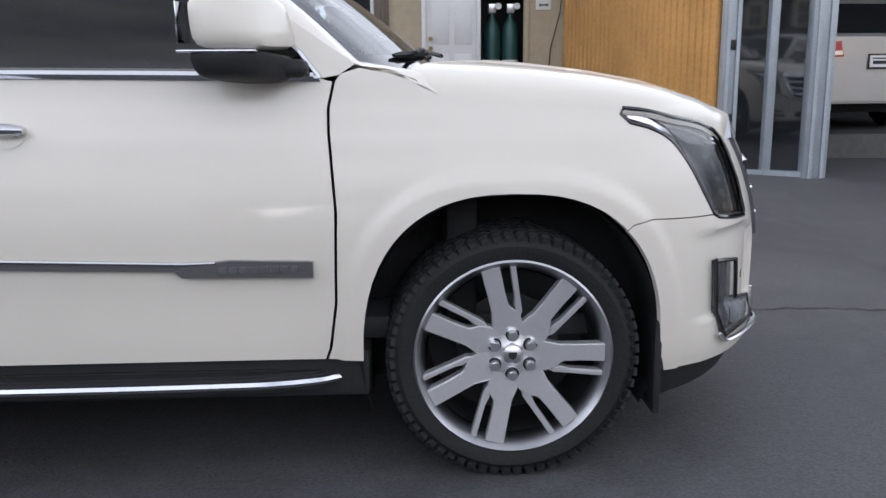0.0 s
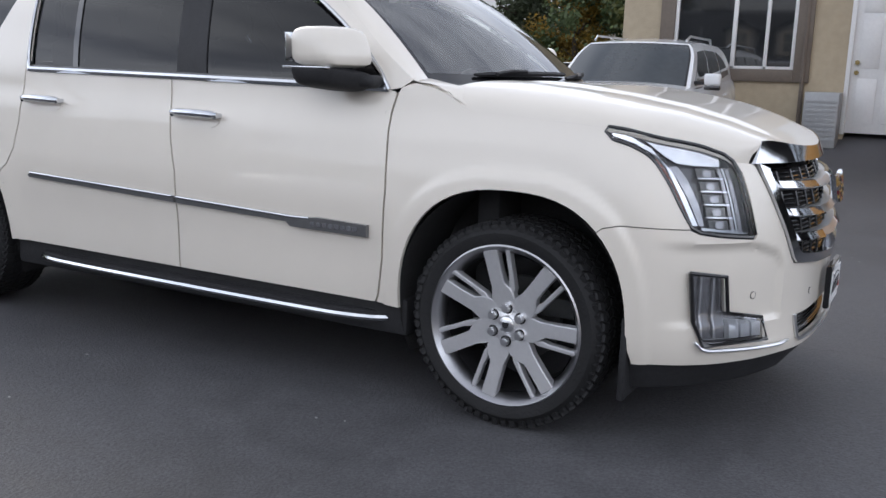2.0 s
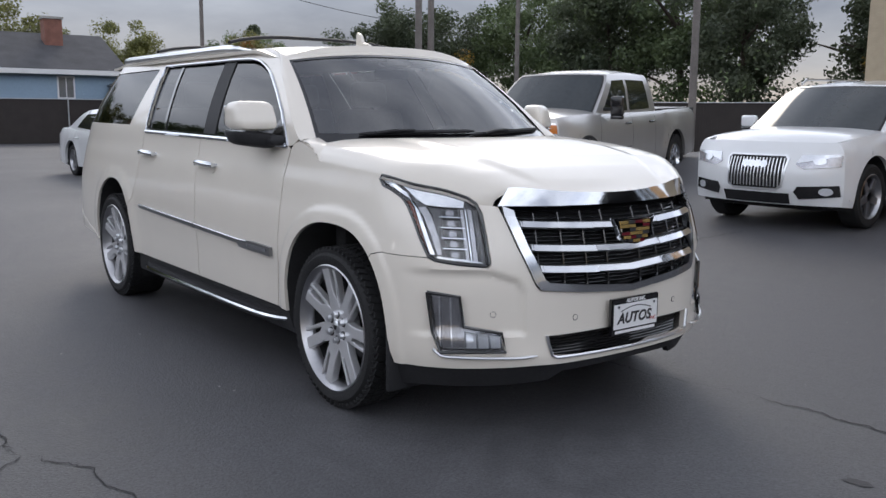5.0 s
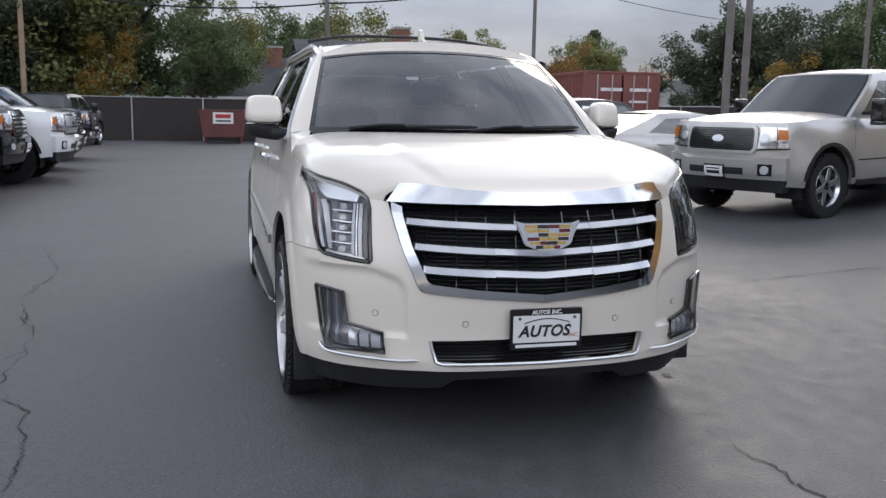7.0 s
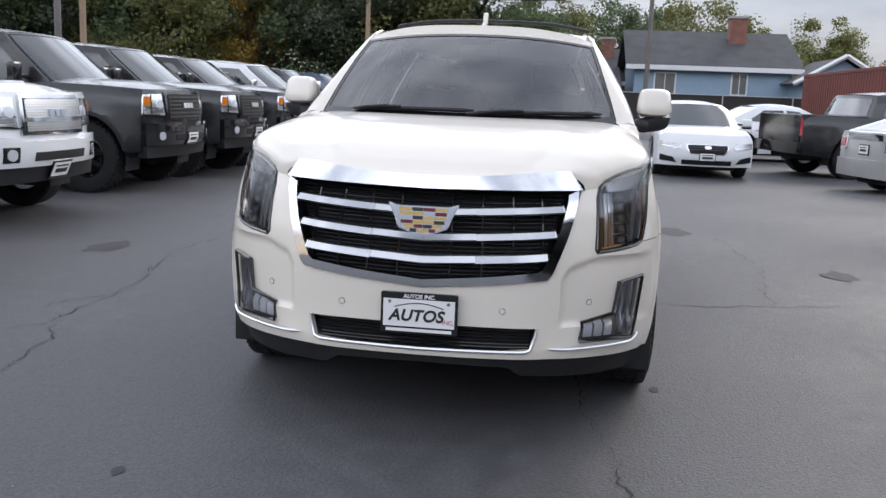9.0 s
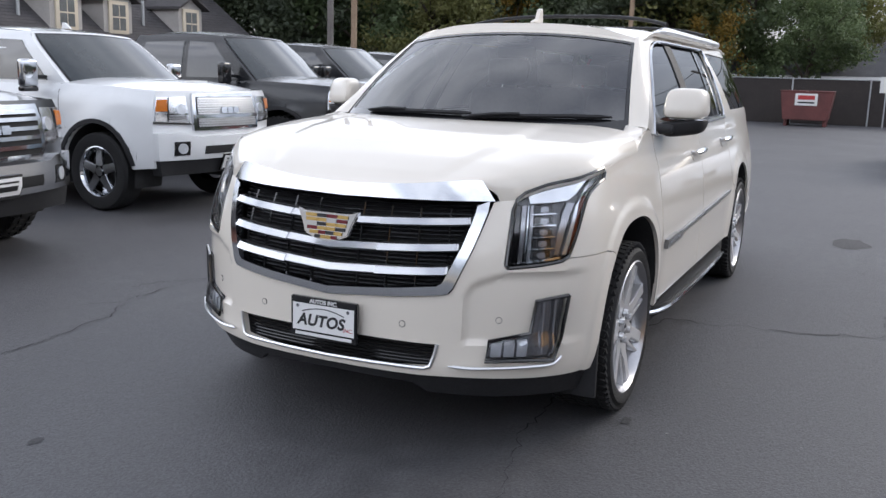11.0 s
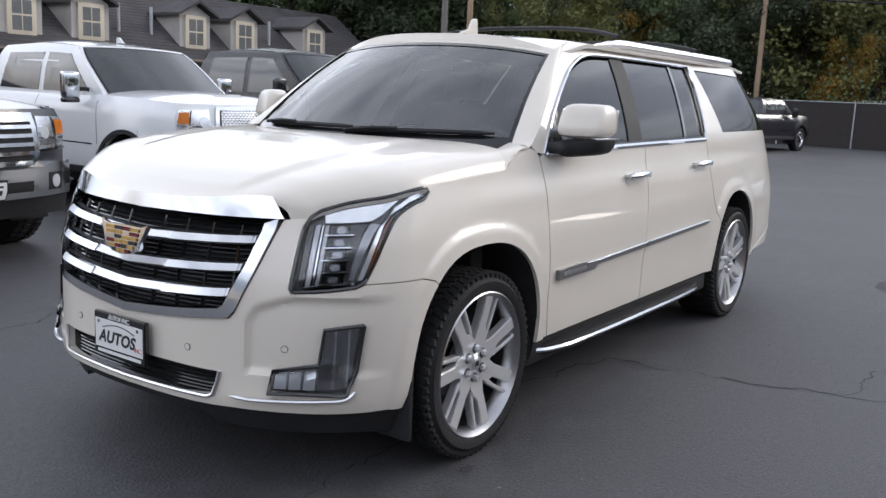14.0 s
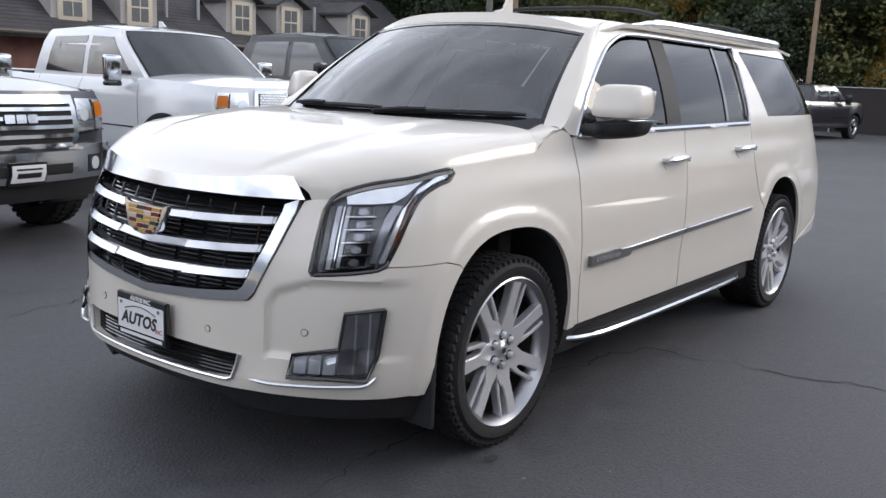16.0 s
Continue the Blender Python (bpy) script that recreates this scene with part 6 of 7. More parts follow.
# ---------------------------------------------------------------- office and garage
STUCCO = mat("tan_stucco", (0.40, 0.335, 0.24), 0.85, vary=0.08, size=1.2, bump=0.3, bsize=0.02)
TRIM = mat("brown_trim", (0.13, 0.105, 0.085), 0.6, vary=0.12, size=0.5)
DOORW = mat("white_door_paint", (0.66, 0.66, 0.66), 0.45, vary=0.05, size=0.5)
ORANGE = mat("varnished_ply", (0.50, 0.26, 0.075), 0.45, vary=0.18, size=0.6, bump=0.1, bsize=0.05, coat=0.2)
PALEBLUE = mat("galvanised_post", (0.42, 0.46, 0.50), 0.4, 0.5, vary=0.12, size=0.3)
CONCRETE = mat("concrete", (0.34, 0.33, 0.31), 0.85, vary=0.15, size=0.8, bump=0.3, bsize=0.015)
TEAL = mat("green_gas_tank", (0.02, 0.075, 0.07), 0.35, 0.2, vary=0.15, size=0.3)
REDPL = mat("red_plastic", (0.42, 0.03, 0.03), 0.45, vary=0.1, size=0.1)
GREYBOX = mat("grey_unit_paint", (0.33, 0.34, 0.35), 0.55, 0.3, vary=0.1, size=0.3)
SIGNW = mat("white_sign", (0.70, 0.70, 0.68), 0.5, vary=0.05, size=0.2)
BRASS = mat("brass_knob", (0.35, 0.27, 0.12), 0.3, 0.9, vary=0.1, size=0.05)
W_Y, W_H = 10.0, 4.6
# near-black wall colour stands in for the shade inside office and garage
ROOM_SHADE = mat("room_shade_wall", (0.055, 0.052, 0.05), 0.9, vary=0.2, size=1.0)
wall_bm = bmesh.new()
for x0, x1, z0, z1 in ((-3.28, -2.52, .2, W_H), (-2.52, -.64, .2, 1.48), (-2.52, -.64, 3.0, W_H), (-.64, .05, .2, W_H), (.05, .83, 2.72, W_H), (.83, 1.55, 2.75, W_H), (1.55, 2.62, .2, W_H)):
    box(x0, W_Y, z0, x1, W_Y + .2, z1, bm=wall_bm)
box(-3.28, W_Y + .2, .2, -3.08, 22, W_H, bm=wall_bm)
tagged(mesh_ob("wall_office", wall_bm, STUCCO, smooth=False), "tan stucco wall of the office", "wall", kind="structure")
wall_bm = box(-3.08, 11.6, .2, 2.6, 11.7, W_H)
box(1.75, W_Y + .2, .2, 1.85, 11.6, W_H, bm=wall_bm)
tagged(mesh_ob("wall_inner", wall_bm, ROOM_SHADE, smooth=False), "inner wall behind the doorway, coloured dark for the room's shade", "wall", kind="structure")
tagged(mesh_ob("ceiling_office", box(-3.28, W_Y, W_H, 2.62, 22, W_H + .2), CONCRETE, smooth=False), "flat roof slab of the office", "ceiling", kind="structure")
win = tagged(new("window_1"), "brown-framed office window with white mullions", "window", kind="structure")
for x0, x1, z0, z1 in ((-2.68, -2.46, 1.34, 3.15), (-.70, -.48, 1.34, 3.15), (-2.46, -.70, 1.34, 1.52), (-2.46, -.70, 2.98, 3.15)):
    part("window_frame", box(x0, W_Y - .05, z0, x1, W_Y + .06, z1, .008), TRIM, win)
for x0, x1, z0, z1 in ((-2.46, -2.41, 1.52, 2.98), (-.75, -.70, 1.52, 2.98), (-1.60, -1.54, 1.52, 2.98), (-1.13, -1.08, 1.52, 2.98), (-2.41, -.75, 1.52, 1.56), (-2.41, -.75, 2.94, 2.98)):
    part("mullion", box(x0, W_Y - .02, z0, x1, W_Y + .05, z1, .004), DOORW, win)
for x0, x1 in ((-2.41, -1.60), (-1.54, -1.13), (-1.08, -.75)):
    part("pane", box(x0, W_Y + .02, 1.56, x1, W_Y + .028, 2.94), TINT, win, smooth=False)
door = tagged(new("door_1"), "white six-panel office door, shut", "door", kind="structure")
part("door_leaf", box(.06, W_Y + .03, .66, .82, W_Y + .075, 2.70, .004), DOORW, door)
for i in range(2):
    for z0, z1 in ((.80, 1.42), (1.56, 2.22), (2.32, 2.58)):
        part("door_panel", box(.15 + .34 * i, W_Y + .022, z0, .41 + .34 * i, W_Y + .034, z1, .008), DOORW, door)
for z in (1.50, 1.64):
    part("door_knob", cyl(.032, .05, Matrix.Translation((.135, W_Y + .005, z)) @ pose(0, 0, 0, 90, 0, 0), 14, bevel=.008), BRASS, door)
for x0, x1 in ((.0, .06), (.82, .88), (1.53, 1.60)):
    tagged(mesh_ob("trim", box(x0, W_Y - .025, .64, x1, W_Y + .10, 2.76, .004), DOORW if x0 < 1 else STUCCO), "painted door casing", "trim", kind="structure")
tank = thing("gas_tank", "dark green gas cylinders standing in the doorway", "gas cylinder")
for x in (1.08, 1.36):
    part("cylinder", spin([(0, .66), (.115, .66), (.125, .70), (.125, 1.75), (.10, 1.86), (.045, 1.93), (.03, 2.02), (0, 2.03)], 20, m=Matrix.Translation((x, W_Y + .32, 0))), TEAL, tank)
    part("valve", box(x - .06, W_Y + .26, 2.02, x + .06, W_Y + .36, 2.16, .015), SATIN, tank)
    part("gauge", cyl(.05, .04, Matrix.Translation((x + .09, W_Y + .25, 2.12)) @ pose(0, 0, 0, 90, 0, 0), 14), SIGNW, tank)
    part("label_band", spin([(.127, 1.28), (.128, 1.28), (.128, 1.33), (.127, 1.33)], 20, m=Matrix.Translation((x, W_Y + .32, 0))), SIGNW, tank)
fan = thing("hose_reel", "red round hose reel leaning in the doorway", "reel")
part("reel_disc", spin([(.03, -.02), (.14, -.03), (.15, 0), (.14, .03), (.03, .02)], 24, m=Matrix.Translation((1.30, W_Y + .05, .80)) @ pose(0, 0, 0, 90, 0, 0)), REDPL, fan)
for a in range(0, 360, 60):
    part("reel_spoke", box(.03, -.012, -.012, .14, .012, .012), INK, fan).data.transform(Matrix.Translation((1.30, W_Y + .015, .80)) @ pose(0, 0, 0, 90, 0, 0) @ pose(0, 0, 0, 0, 0, a))
sign = thing("arrow_sign", "small white wall sign with print and an arrow", "sign")
part("sign_panel", box(1.70, W_Y - .012, 2.05, 1.93, W_Y - .002, 2.42, .003), SIGNW, sign)
for z in (2.35, 2.30, 2.25):
    part("print_bar", box(1.735, W_Y - .014, z, 1.895, W_Y - .011, z + .022), INK, sign)
part("arrow", prism([(-.075, 0), (-.045, .028), (-.045, .010), (.045, .010), (.045, .028), (.075, 0), (.045, -.028), (.045, -.010), (-.045, -.010), (-.045, -.028)], 0, .003, m=Matrix.Translation((1.815, W_Y - .012, 2.12)) @ pose(0, 0, 0, 90, 0, 0)), INK, sign)
ac = thing("wall_unit", "grey metal service box against the office wall", "utility box")
part("case", box(-.46, W_Y - .42, .45, .0, W_Y - .04, 1.22, .02), GREYBOX, ac)
for k in range(9):
    part("louvre", box(-.43, W_Y - .432, .56 + .065 * k, -.03, W_Y - .418, .59 + .065 * k), GREYBOX, ac)
pipe = thing("downpipe", "thin dark downpipe on the office wall", "pipe")
part("pipe", tube([(-.56, W_Y - .05, .4), (-.56, W_Y - .05, 2.0), (-.56, W_Y - .05, 4.4)], .03, 8), TRIM, pipe)
cable = thing("cable", "dark cable hanging on the wall", "cable")
part("wire", tube([(2.12, W_Y - .02, 2.6), (2.06, W_Y - .02, 2.0), (1.93, W_Y - .02, 1.5), (1.90, W_Y - .02, 1.1)], .008, 5), PLASTIC, cable)
# varnished corrugated partition along the side of the garage
part_wall = tagged(new("wall_partition"), "varnished orange corrugated wooden partition", "wall", kind="structure")
k = 0
y = 9.98
while y > 5.80:
    bm = prism([(0, 0), (.055, .0), (.07, .018), (.125, .018), (.14, 0), (.14, -.03), (0, -.03)], .12, 3.6)
    bm.transform(Matrix.Translation((2.12 + (9.98 - y) * .205, y, 0)) @ pose(0, 0, 0, 0, 0, -78.4) @ Matrix.Diagonal((1.02, -1, 1, 1)))
    bmesh.ops.recalc_face_normals(bm, faces=bm.faces)
    part("plank", bm, ORANGE, part_wall)
    y -= .14
part("base_board", prism([(2.06, 10.0), (2.92, 5.78), (3.0, 5.80), (2.14, 10.0)], .0, .40, bevel=.01), CONCRETE, part_wall)
tagged(mesh_ob("kerb", prism([(1.90, 9.9), (2.72, 5.9), (2.90, 5.9), (2.06, 9.9)], -.05, .30, bevel=.02), CONCRETE), "low concrete kerb along the partition", "kerb", kind="structure")
gdoor = tagged(new("door_2"), "metal-framed glazed sliding door of the garage", "door", kind="structure")
for x, y, w in ((3.09, 5.70, .17), (3.45, 5.52, .09), (3.86, 5.30, .24)):
    part("post", box(x - w / 2, y - .07, .06, x + w / 2, y + .07, 3.6, .01), PALEBLUE, gdoor)
for x in (3.04, 3.14, 3.80, 3.92):
    part("post_fold", box(x - .018, (5.61 if x < 3.4 else 5.21), .06, x + .018, (5.64 if x < 3.4 else 5.24), 3.6), PALEBLUE, gdoor)
part("sill", prism([(3.12, 5.60), (3.80, 5.27), (3.84, 5.36), (3.16, 5.70)], .05, .17, bevel=.006), PALEBLUE, gdoor)
part("pane", prism([(3.17, 5.66), (3.42, 5.535), (3.424, 5.543), (3.174, 5.668)], .17, 3.6), TINT, gdoor, smooth=False)
part("pane", prism([(3.48, 5.505), (3.76, 5.365), (3.764, 5.373), (3.484, 5.513)], .17, 3.6), TINT, gdoor, smooth=False)
for z in (.65, 1.40):
    part("latch", box(3.06, 5.595, z, 3.11, 5.615, z + .10, .004), INK, gdoor)
tagged(mesh_ob("slab", prism([(2.9, 5.55), (4.15, 4.95), (4.35, 5.4), (3.1, 6.1)], -.1, .085, bevel=.02), CONCRETE), "chipped concrete slab under the garage door", "slab", kind="structure")
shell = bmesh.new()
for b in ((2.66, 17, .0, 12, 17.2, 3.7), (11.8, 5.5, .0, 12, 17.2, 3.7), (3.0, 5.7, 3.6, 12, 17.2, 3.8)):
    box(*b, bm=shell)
tagged(mesh_ob("wall_garage", shell, ROOM_SHADE, smooth=False), "walls and roof inside the garage, coloured dark for indoor shade", "wall", kind="structure")
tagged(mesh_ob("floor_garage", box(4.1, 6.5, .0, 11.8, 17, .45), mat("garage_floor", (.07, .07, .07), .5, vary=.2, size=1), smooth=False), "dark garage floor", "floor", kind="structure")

# ---------------------------------------------------------------- fences, containers, houses
SLATS = mat("brown_fence_slats", (0.030, 0.024, 0.022), 0.75, vary=0.2, size=0.4)
GALV = mat("galvanised_pipe", (0.45, 0.46, 0.47), 0.45, 0.6, vary=0.1, size=0.3)


def fence(x0, y0, x1, y1, h=1.85):
    f = tagged(new("fence"), "brown slatted chain-link fence with pale steel posts", "fence", kind="structure")
    length = math.hypot(x1 - x0, y1 - y0)
    m = Matrix.Translation((x0, y0, -.02)) @ pose(0, 0, 0, 0, 0, math.degrees(math.atan2(y1 - y0, x1 - x0)))
    n = max(1, round(length / 3.0))
    step_x = length / n
    for k in range(n):
        bm = bmesh.new()
        for j in range(28):
            a = k * step_x + step_x * j / 28
            box(a, -.012 - .012 * (j % 2), .04, a + step_x / 28 - .008, -.004 - .012 * (j % 2), h - .03, bm=bm)
        box(k * step_x, .0, .02, (k + 1) * step_x, .006, h - .02, bm=bm)
        part("slat_panel", bm, SLATS, f, smooth=False).data.transform(m)
        part("post", cyl(.03, h + .05, Matrix.Translation((k * step_x, -.05, h / 2)), 8), GALV, f).data.transform(m)
    part("top_pipe", tube([(0, -.04, h), (length / 2, -.04, h), (length, -.04, h)], .02, 6), GALV, f).data.transform(m)


fence(-36, -22, -36, 16)
fence(-36, 16, -12, 27)
fence(-12, 27, -3.2, 20)
RUST = mat("red_container_steel", (0.16, 0.045, 0.035), 0.6, vary=0.2, size=1.2, bump=0.1, bsize=0.05)
DUMP = mat("maroon_dumpster_steel", (0.11, 0.03, 0.027), 0.6, vary=0.25, size=0.6)


def container(x0, y0, x1, y1, z0, h=2.6):
    c = thing("shipping_container", "rust red corrugated shipping container behind the fence", "shipping container")
    for y, s in ((y0, -1), (y1, 1)):
        pts = []
        n = int((x1 - x0) / .28)
        for k in range(n):
            a = x0 + (x1 - x0) * k / n
            w = (x1 - x0) / n
            pts += [(a, y), (a + w * .35, y), (a + w * .5, y - s * .035), (a + w * .85, y - s * .035)]
        pts.append((x1, y))
        own = bmesh.new()
        rows = [(own.verts.new((a, b, z0 + .12)), own.verts.new((a, b, z0 + h - .1))) for a, b in pts]
        for (a, b), (cc, d) in zip(rows, rows[1:]):
            own.faces.new((a, cc, d, b))
        part("side_sheet", own, RUST, c, smooth=False)
    for z in (z0, z0 + h - .12):
        part("rail", box(x0, y0 - .01, z, x1, y1 + .01, z + .13, .01), RUST, c)
    part("roof_sheet", box(x0 + .02, y0 + .02, z0 + h - .04, x1 - .02, y1 - .02, z0 + h - .01), RUST, c)
    for i in range(2):
        a = y0 + (y1 - y0) * i / 2
        b = a + (y1 - y0) / 2
        part("end_door", box(x1 - .03, a + .03, z0 + .1, x1 + .02, b - .03, z0 + h - .1, .01), RUST, c)
        for q in (.3, .7):
            yy = a + (b - a) * q
            part("lock_rod", tube([(x1 + .05, yy, z0 + .1), (x1 + .05, yy, z0 + h - .1)], .02, 6), GALV, c)
    for y in (y0, y1):
        part("corner_post", box(x1 - .08, y - .05, z0, x1 + .03, y + .05, z0 + h, .01), RUST, c)
    for a, b, z, w in ((.2, .5, 1.9, .10), (.6, .9, 1.9, .10), (.6, .85, 1.55, .07)):
        part("print_bar", box(x1 + .022, y0 + (y1 - y0) * a, z0 + z, x1 + .026, y0 + (y1 - y0) * b, z0 + z + w), SIGNW, c)
    return c


container(-33.7, 9.95, -21.5, 12.4, .25, 2.5)
container(-47, 15.5, -37.5, 18, .2, 2.6)
dump = thing("dumpster", "maroon steel dumpster with a white sign by the fence", "dumpster")
bm = prism([(-.8, .25), (.8, .25), (.95, 1.3), (-.95, 1.3)], -.75, .75, bevel=.02, m=Matrix.Translation((-33.8, -.75, 0)) @ pose(0, 0, 0, 90, 0, 90))
part("bin", bm, DUMP, dump)
for y in (-1.25, -.25):
    part("lid", box(-34.5, y - .46, 1.30, -33.1, y + .46, 1.36, .02), DUMP, dump).data.transform(pose(0, 0, 0, 0, 0, 0))
part("sign_panel", box(-33.045, -1.15, .80, -33.02, -.35, 1.25), SIGNW, dump)
part("print_bar", box(-33.018, -1.05, 1.02, -33.012, -.45, 1.18), REDINK, dump)
part("print_bar", box(-33.018, -1.05, .88, -33.012, -.45, .94), INK, dump)
for y in (-1.45, -.05):
    part("foot", box(-34.4, y - .06, -.02, -33.2, y + .06, .26, .01), DUMP, dump)
sp_ = thing("sign_post", "thin steel post with a small white sign", "sign post")
part("post", tube([(-34.5, 1.95, -.03), (-34.5, 1.95, 1.3), (-34.5, 1.95, 2.2)], .03, 6), GALV, sp_)
part("sign_panel", box(-34.46, 1.72, 1.35, -34.44, 2.18, 1.95), SIGNW, sp_)

SHINGLE = mat("grey_shingles", (0.060, 0.060, 0.066), 0.85, vary=0.25, size=0.8, bump=0.4, bsize=0.06)
BLUESID = mat("pale_blue_siding", (0.27, 0.37, 0.47), 0.7, vary=0.06, size=1.5)
WHITETR = mat("white_trim", (0.70, 0.70, 0.70), 0.6, vary=0.05, size=0.5)
BRICK = mat("brown_brick", (0.22, 0.10, 0.075), 0.85, vary=0.25, size=0.4, bump=0.4, bsize=0.05)
PANEF = mat("far_window_pane", (0.16, 0.165, 0.165), 0.1, vary=0.2, size=1, coat=0.5)


def gable_house(name, label, x0, x1, y0, y1, eave, ridge, wall_mat, chimney=None, windows=()):
    """Ridge along y; the camera's side is x1."""
    h = thing(name, label, "house")
    part("wall", box(x0, y0, 0, x1, y1, eave), wall_mat, h, smooth=False)
    for k in range(int(eave / .18)):
        part("siding_board", box(x1 - .01, y0, .18 * k, x1 + .012, y1, .18 * k + .165), wall_mat, h, smooth=False)
    xm = (x0 + x1) / 2
    own = bmesh.new()
    for a, b in (((x1 + .5, eave - .15), (xm, ridge)), ((xm, ridge), (x0 - .5, eave - .15))):
        q = [own.verts.new((a[0], y0 - .5, a[1])), own.verts.new((a[0], y1 + .5, a[1])), own.verts.new((b[0], y1 + .5, b[1])), own.verts.new((b[0], y0 - .5, b[1]))]
        own.faces.new(q)
    bmesh.ops.remove_doubles(own, verts=own.verts, dist=1e-4)
    ret = bmesh.ops.extrude_face_region(own, geom=own.faces[:])["geom"]
    for v in ret:
        if isinstance(v, bmesh.types.BMVert):
            v.co.z += .16
    bmesh.ops.recalc_face_normals(own, faces=own.faces)
    part("roof", own, SHINGLE, h, smooth=False)
    for y in (y0, y1):
        own = bmesh.new()
        own.faces.new([own.verts.new(p) for p in ((x1, y, eave), (xm, y, ridge - .1), (x0, y, eave))])
        part("gable_wall", own, wall_mat, h, smooth=False)
    part("fascia", box(x1 + .46, y0 - .5, eave - .22, x1 + .52, y1 + .5, eave + .02), WHITETR, h)
    if chimney:
        part("chimney", box(chimney[0] - .4, chimney[1] - .45, eave, chimney[0] + .4, chimney[1] + .45, chimney[2]), BRICK, h)
        part("chimney_cap", box(chimney[0] - .46, chimney[1] - .51, chimney[2], chimney[0] + .46, chimney[1] + .51, chimney[2] + .12), CONCRETE, h)
    for y, z, w, hh in windows:
        wd = part("window", box(x1 + .012, y - w / 2 - .08, z - .08, x1 + .05, y + w / 2 + .08, z + hh + .08), WHITETR, h)
        part("pane", box(x1 + .05, y - w / 2, z, x1 + .06, y + w / 2, z + hh), PANEF, wd, smooth=False)
        part("mullion", box(x1 + .058, y - .02, z, x1 + .068, y + .02, z + hh), WHITETR, wd)
    return h


gable_house("house", "pale blue house with dark grey shingle roof and brick chimney", -53, -44.5, 4.0, 12.0, 3.35, 5.3, BLUESID, (-47.5, 9.6, 6.1), ((5.6, 1.95, 1.0, 1.0), (9.4, 2.0, .7, 1.0)))
wing = thing("house_wing", "white-trimmed gabled wing of the blue house", "house")
part("wall", box(-47, 11.9, 0, -41.5, 15.4, 2.7), BLUESID, wing, smooth=False)
own = bmesh.new()
vsx = [own.verts.new(p) for p in ((-41.1, 11.4, 2.6), (-41.1, 13.65, 3.9), (-41.1, 15.9, 2.6), (-47, 11.4, 2.6), (-47, 13.65, 3.9), (-47, 15.9, 2.6))]
own.faces.new((vsx[0], vsx[1], vsx[4], vsx[3]))
own.faces.new((vsx[1], vsx[2], vsx[5], vsx[4]))
part("roof", own, SHINGLE, wing, smooth=False)
own = bmesh.new()
own.faces.new([own.verts.new(p) for p in ((-41.49, 11.9, 2.7), (-41.49, 15.4, 2.7), (-41.49, 13.65, 3.75))])
part("gable_wall", own, BLUESID, wing, smooth=False)
for a, b in (((-41.05, 11.3, 2.55), (-41.05, 13.65, 3.95)), ((-41.05, 13.65, 3.95), (-41.05, 16.0, 2.55))):
    part("barge_board", tube([a, tuple((p + q) / 2 for p, q in zip(a, b)), b], .11, 4), WHITETR, wing)
wd = part("window", box(-41.5, 13.0, 1.2, -41.45, 14.2, 2.2), WHITETR, wing)
part("pane", box(-41.45, 13.08, 1.28, -41.44, 14.12, 2.12), PANEF, wd, smooth=False)
gable_house("outbuilding", "low white-roofed outbuilding beside the blue house", -50, -43, -6.5, 2.8, 2.0, 3.1, BLUESID)
gable_house("outbuilding", "low house with brown shingle roof behind the fence", -60, -52, -2, 4.5, 2.6, 4.6, STUCCO, (-55, 2.9, 5.3))
gable_house("house", "small pale house far behind the lot", -62, -55, 33, 43, 2.4, 4.0, WHITETR)
dish = thing("satellite_dish", "round black satellite dish on a pole", "dish")
part("mast", tube([(-40.5, 15.6, 2.2), (-40.5, 15.6, 3.6)], .03, 6), GALV, dish)
part("bowl", spin([(0, -.05), (.2, -.03), (.36, .05), (.38, .07), (.2, .0), (0, -.02)], 20, m=Matrix.Translation((-40.4, 15.6, 3.75)) @ pose(0, 0, 0, 0, 75, 0)), GLOSSB, dish)

# long row building with dormers behind the pickups
BROWNSH = mat("dark_slate_shingles", (0.060, 0.056, 0.058), 0.9, vary=0.3, size=0.8, bump=0.5, bsize=0.08)
DORMW = mat("grey_dormer_siding", (0.40, 0.375, 0.35), 0.8, vary=0.1, size=0.6)
CREAM = mat("cream_window_trim", (0.62, 0.54, 0.42), 0.6, vary=0.05, size=0.4)
row_b = thing("row_building", "long brick building with dark mansard roof and dormers", "building")
part("wall", box(-31, -34, 0, 12, -25.6, 2.35), BRICK, row_b, smooth=False)
own = bmesh.new()
prof = ((-24.7, 2.15), (-24.75, 2.38), (-28.4, 5.1), (-33, 5.6))
rows = [[own.verts.new((x, y, z)) for y, z in prof] for x in (-31.5, 12)]
for j in range(3):
    own.faces.new((rows[0][j], rows[1][j], rows[1][j + 1], rows[0][j + 1]))
for rr in rows:
    own.faces.new(rr)
part("roof", own, BROWNSH, row_b, smooth=False)
for kk in range(22):
    zz = 2.42 + kk * .122
    yy = -24.78 - (zz - 2.38) * 3.65 / 2.72
    part("shingle_course", box(-31.5, yy - .02, zz, 12, yy + .012, zz + .03), BROWNSH, row_b, smooth=False)
part("gutter", tube([(-31.5, -24.62, 2.30), (-10, -24.62, 2.30), (12, -24.62, 2.30)], .07, 6), TRIM, row_b)
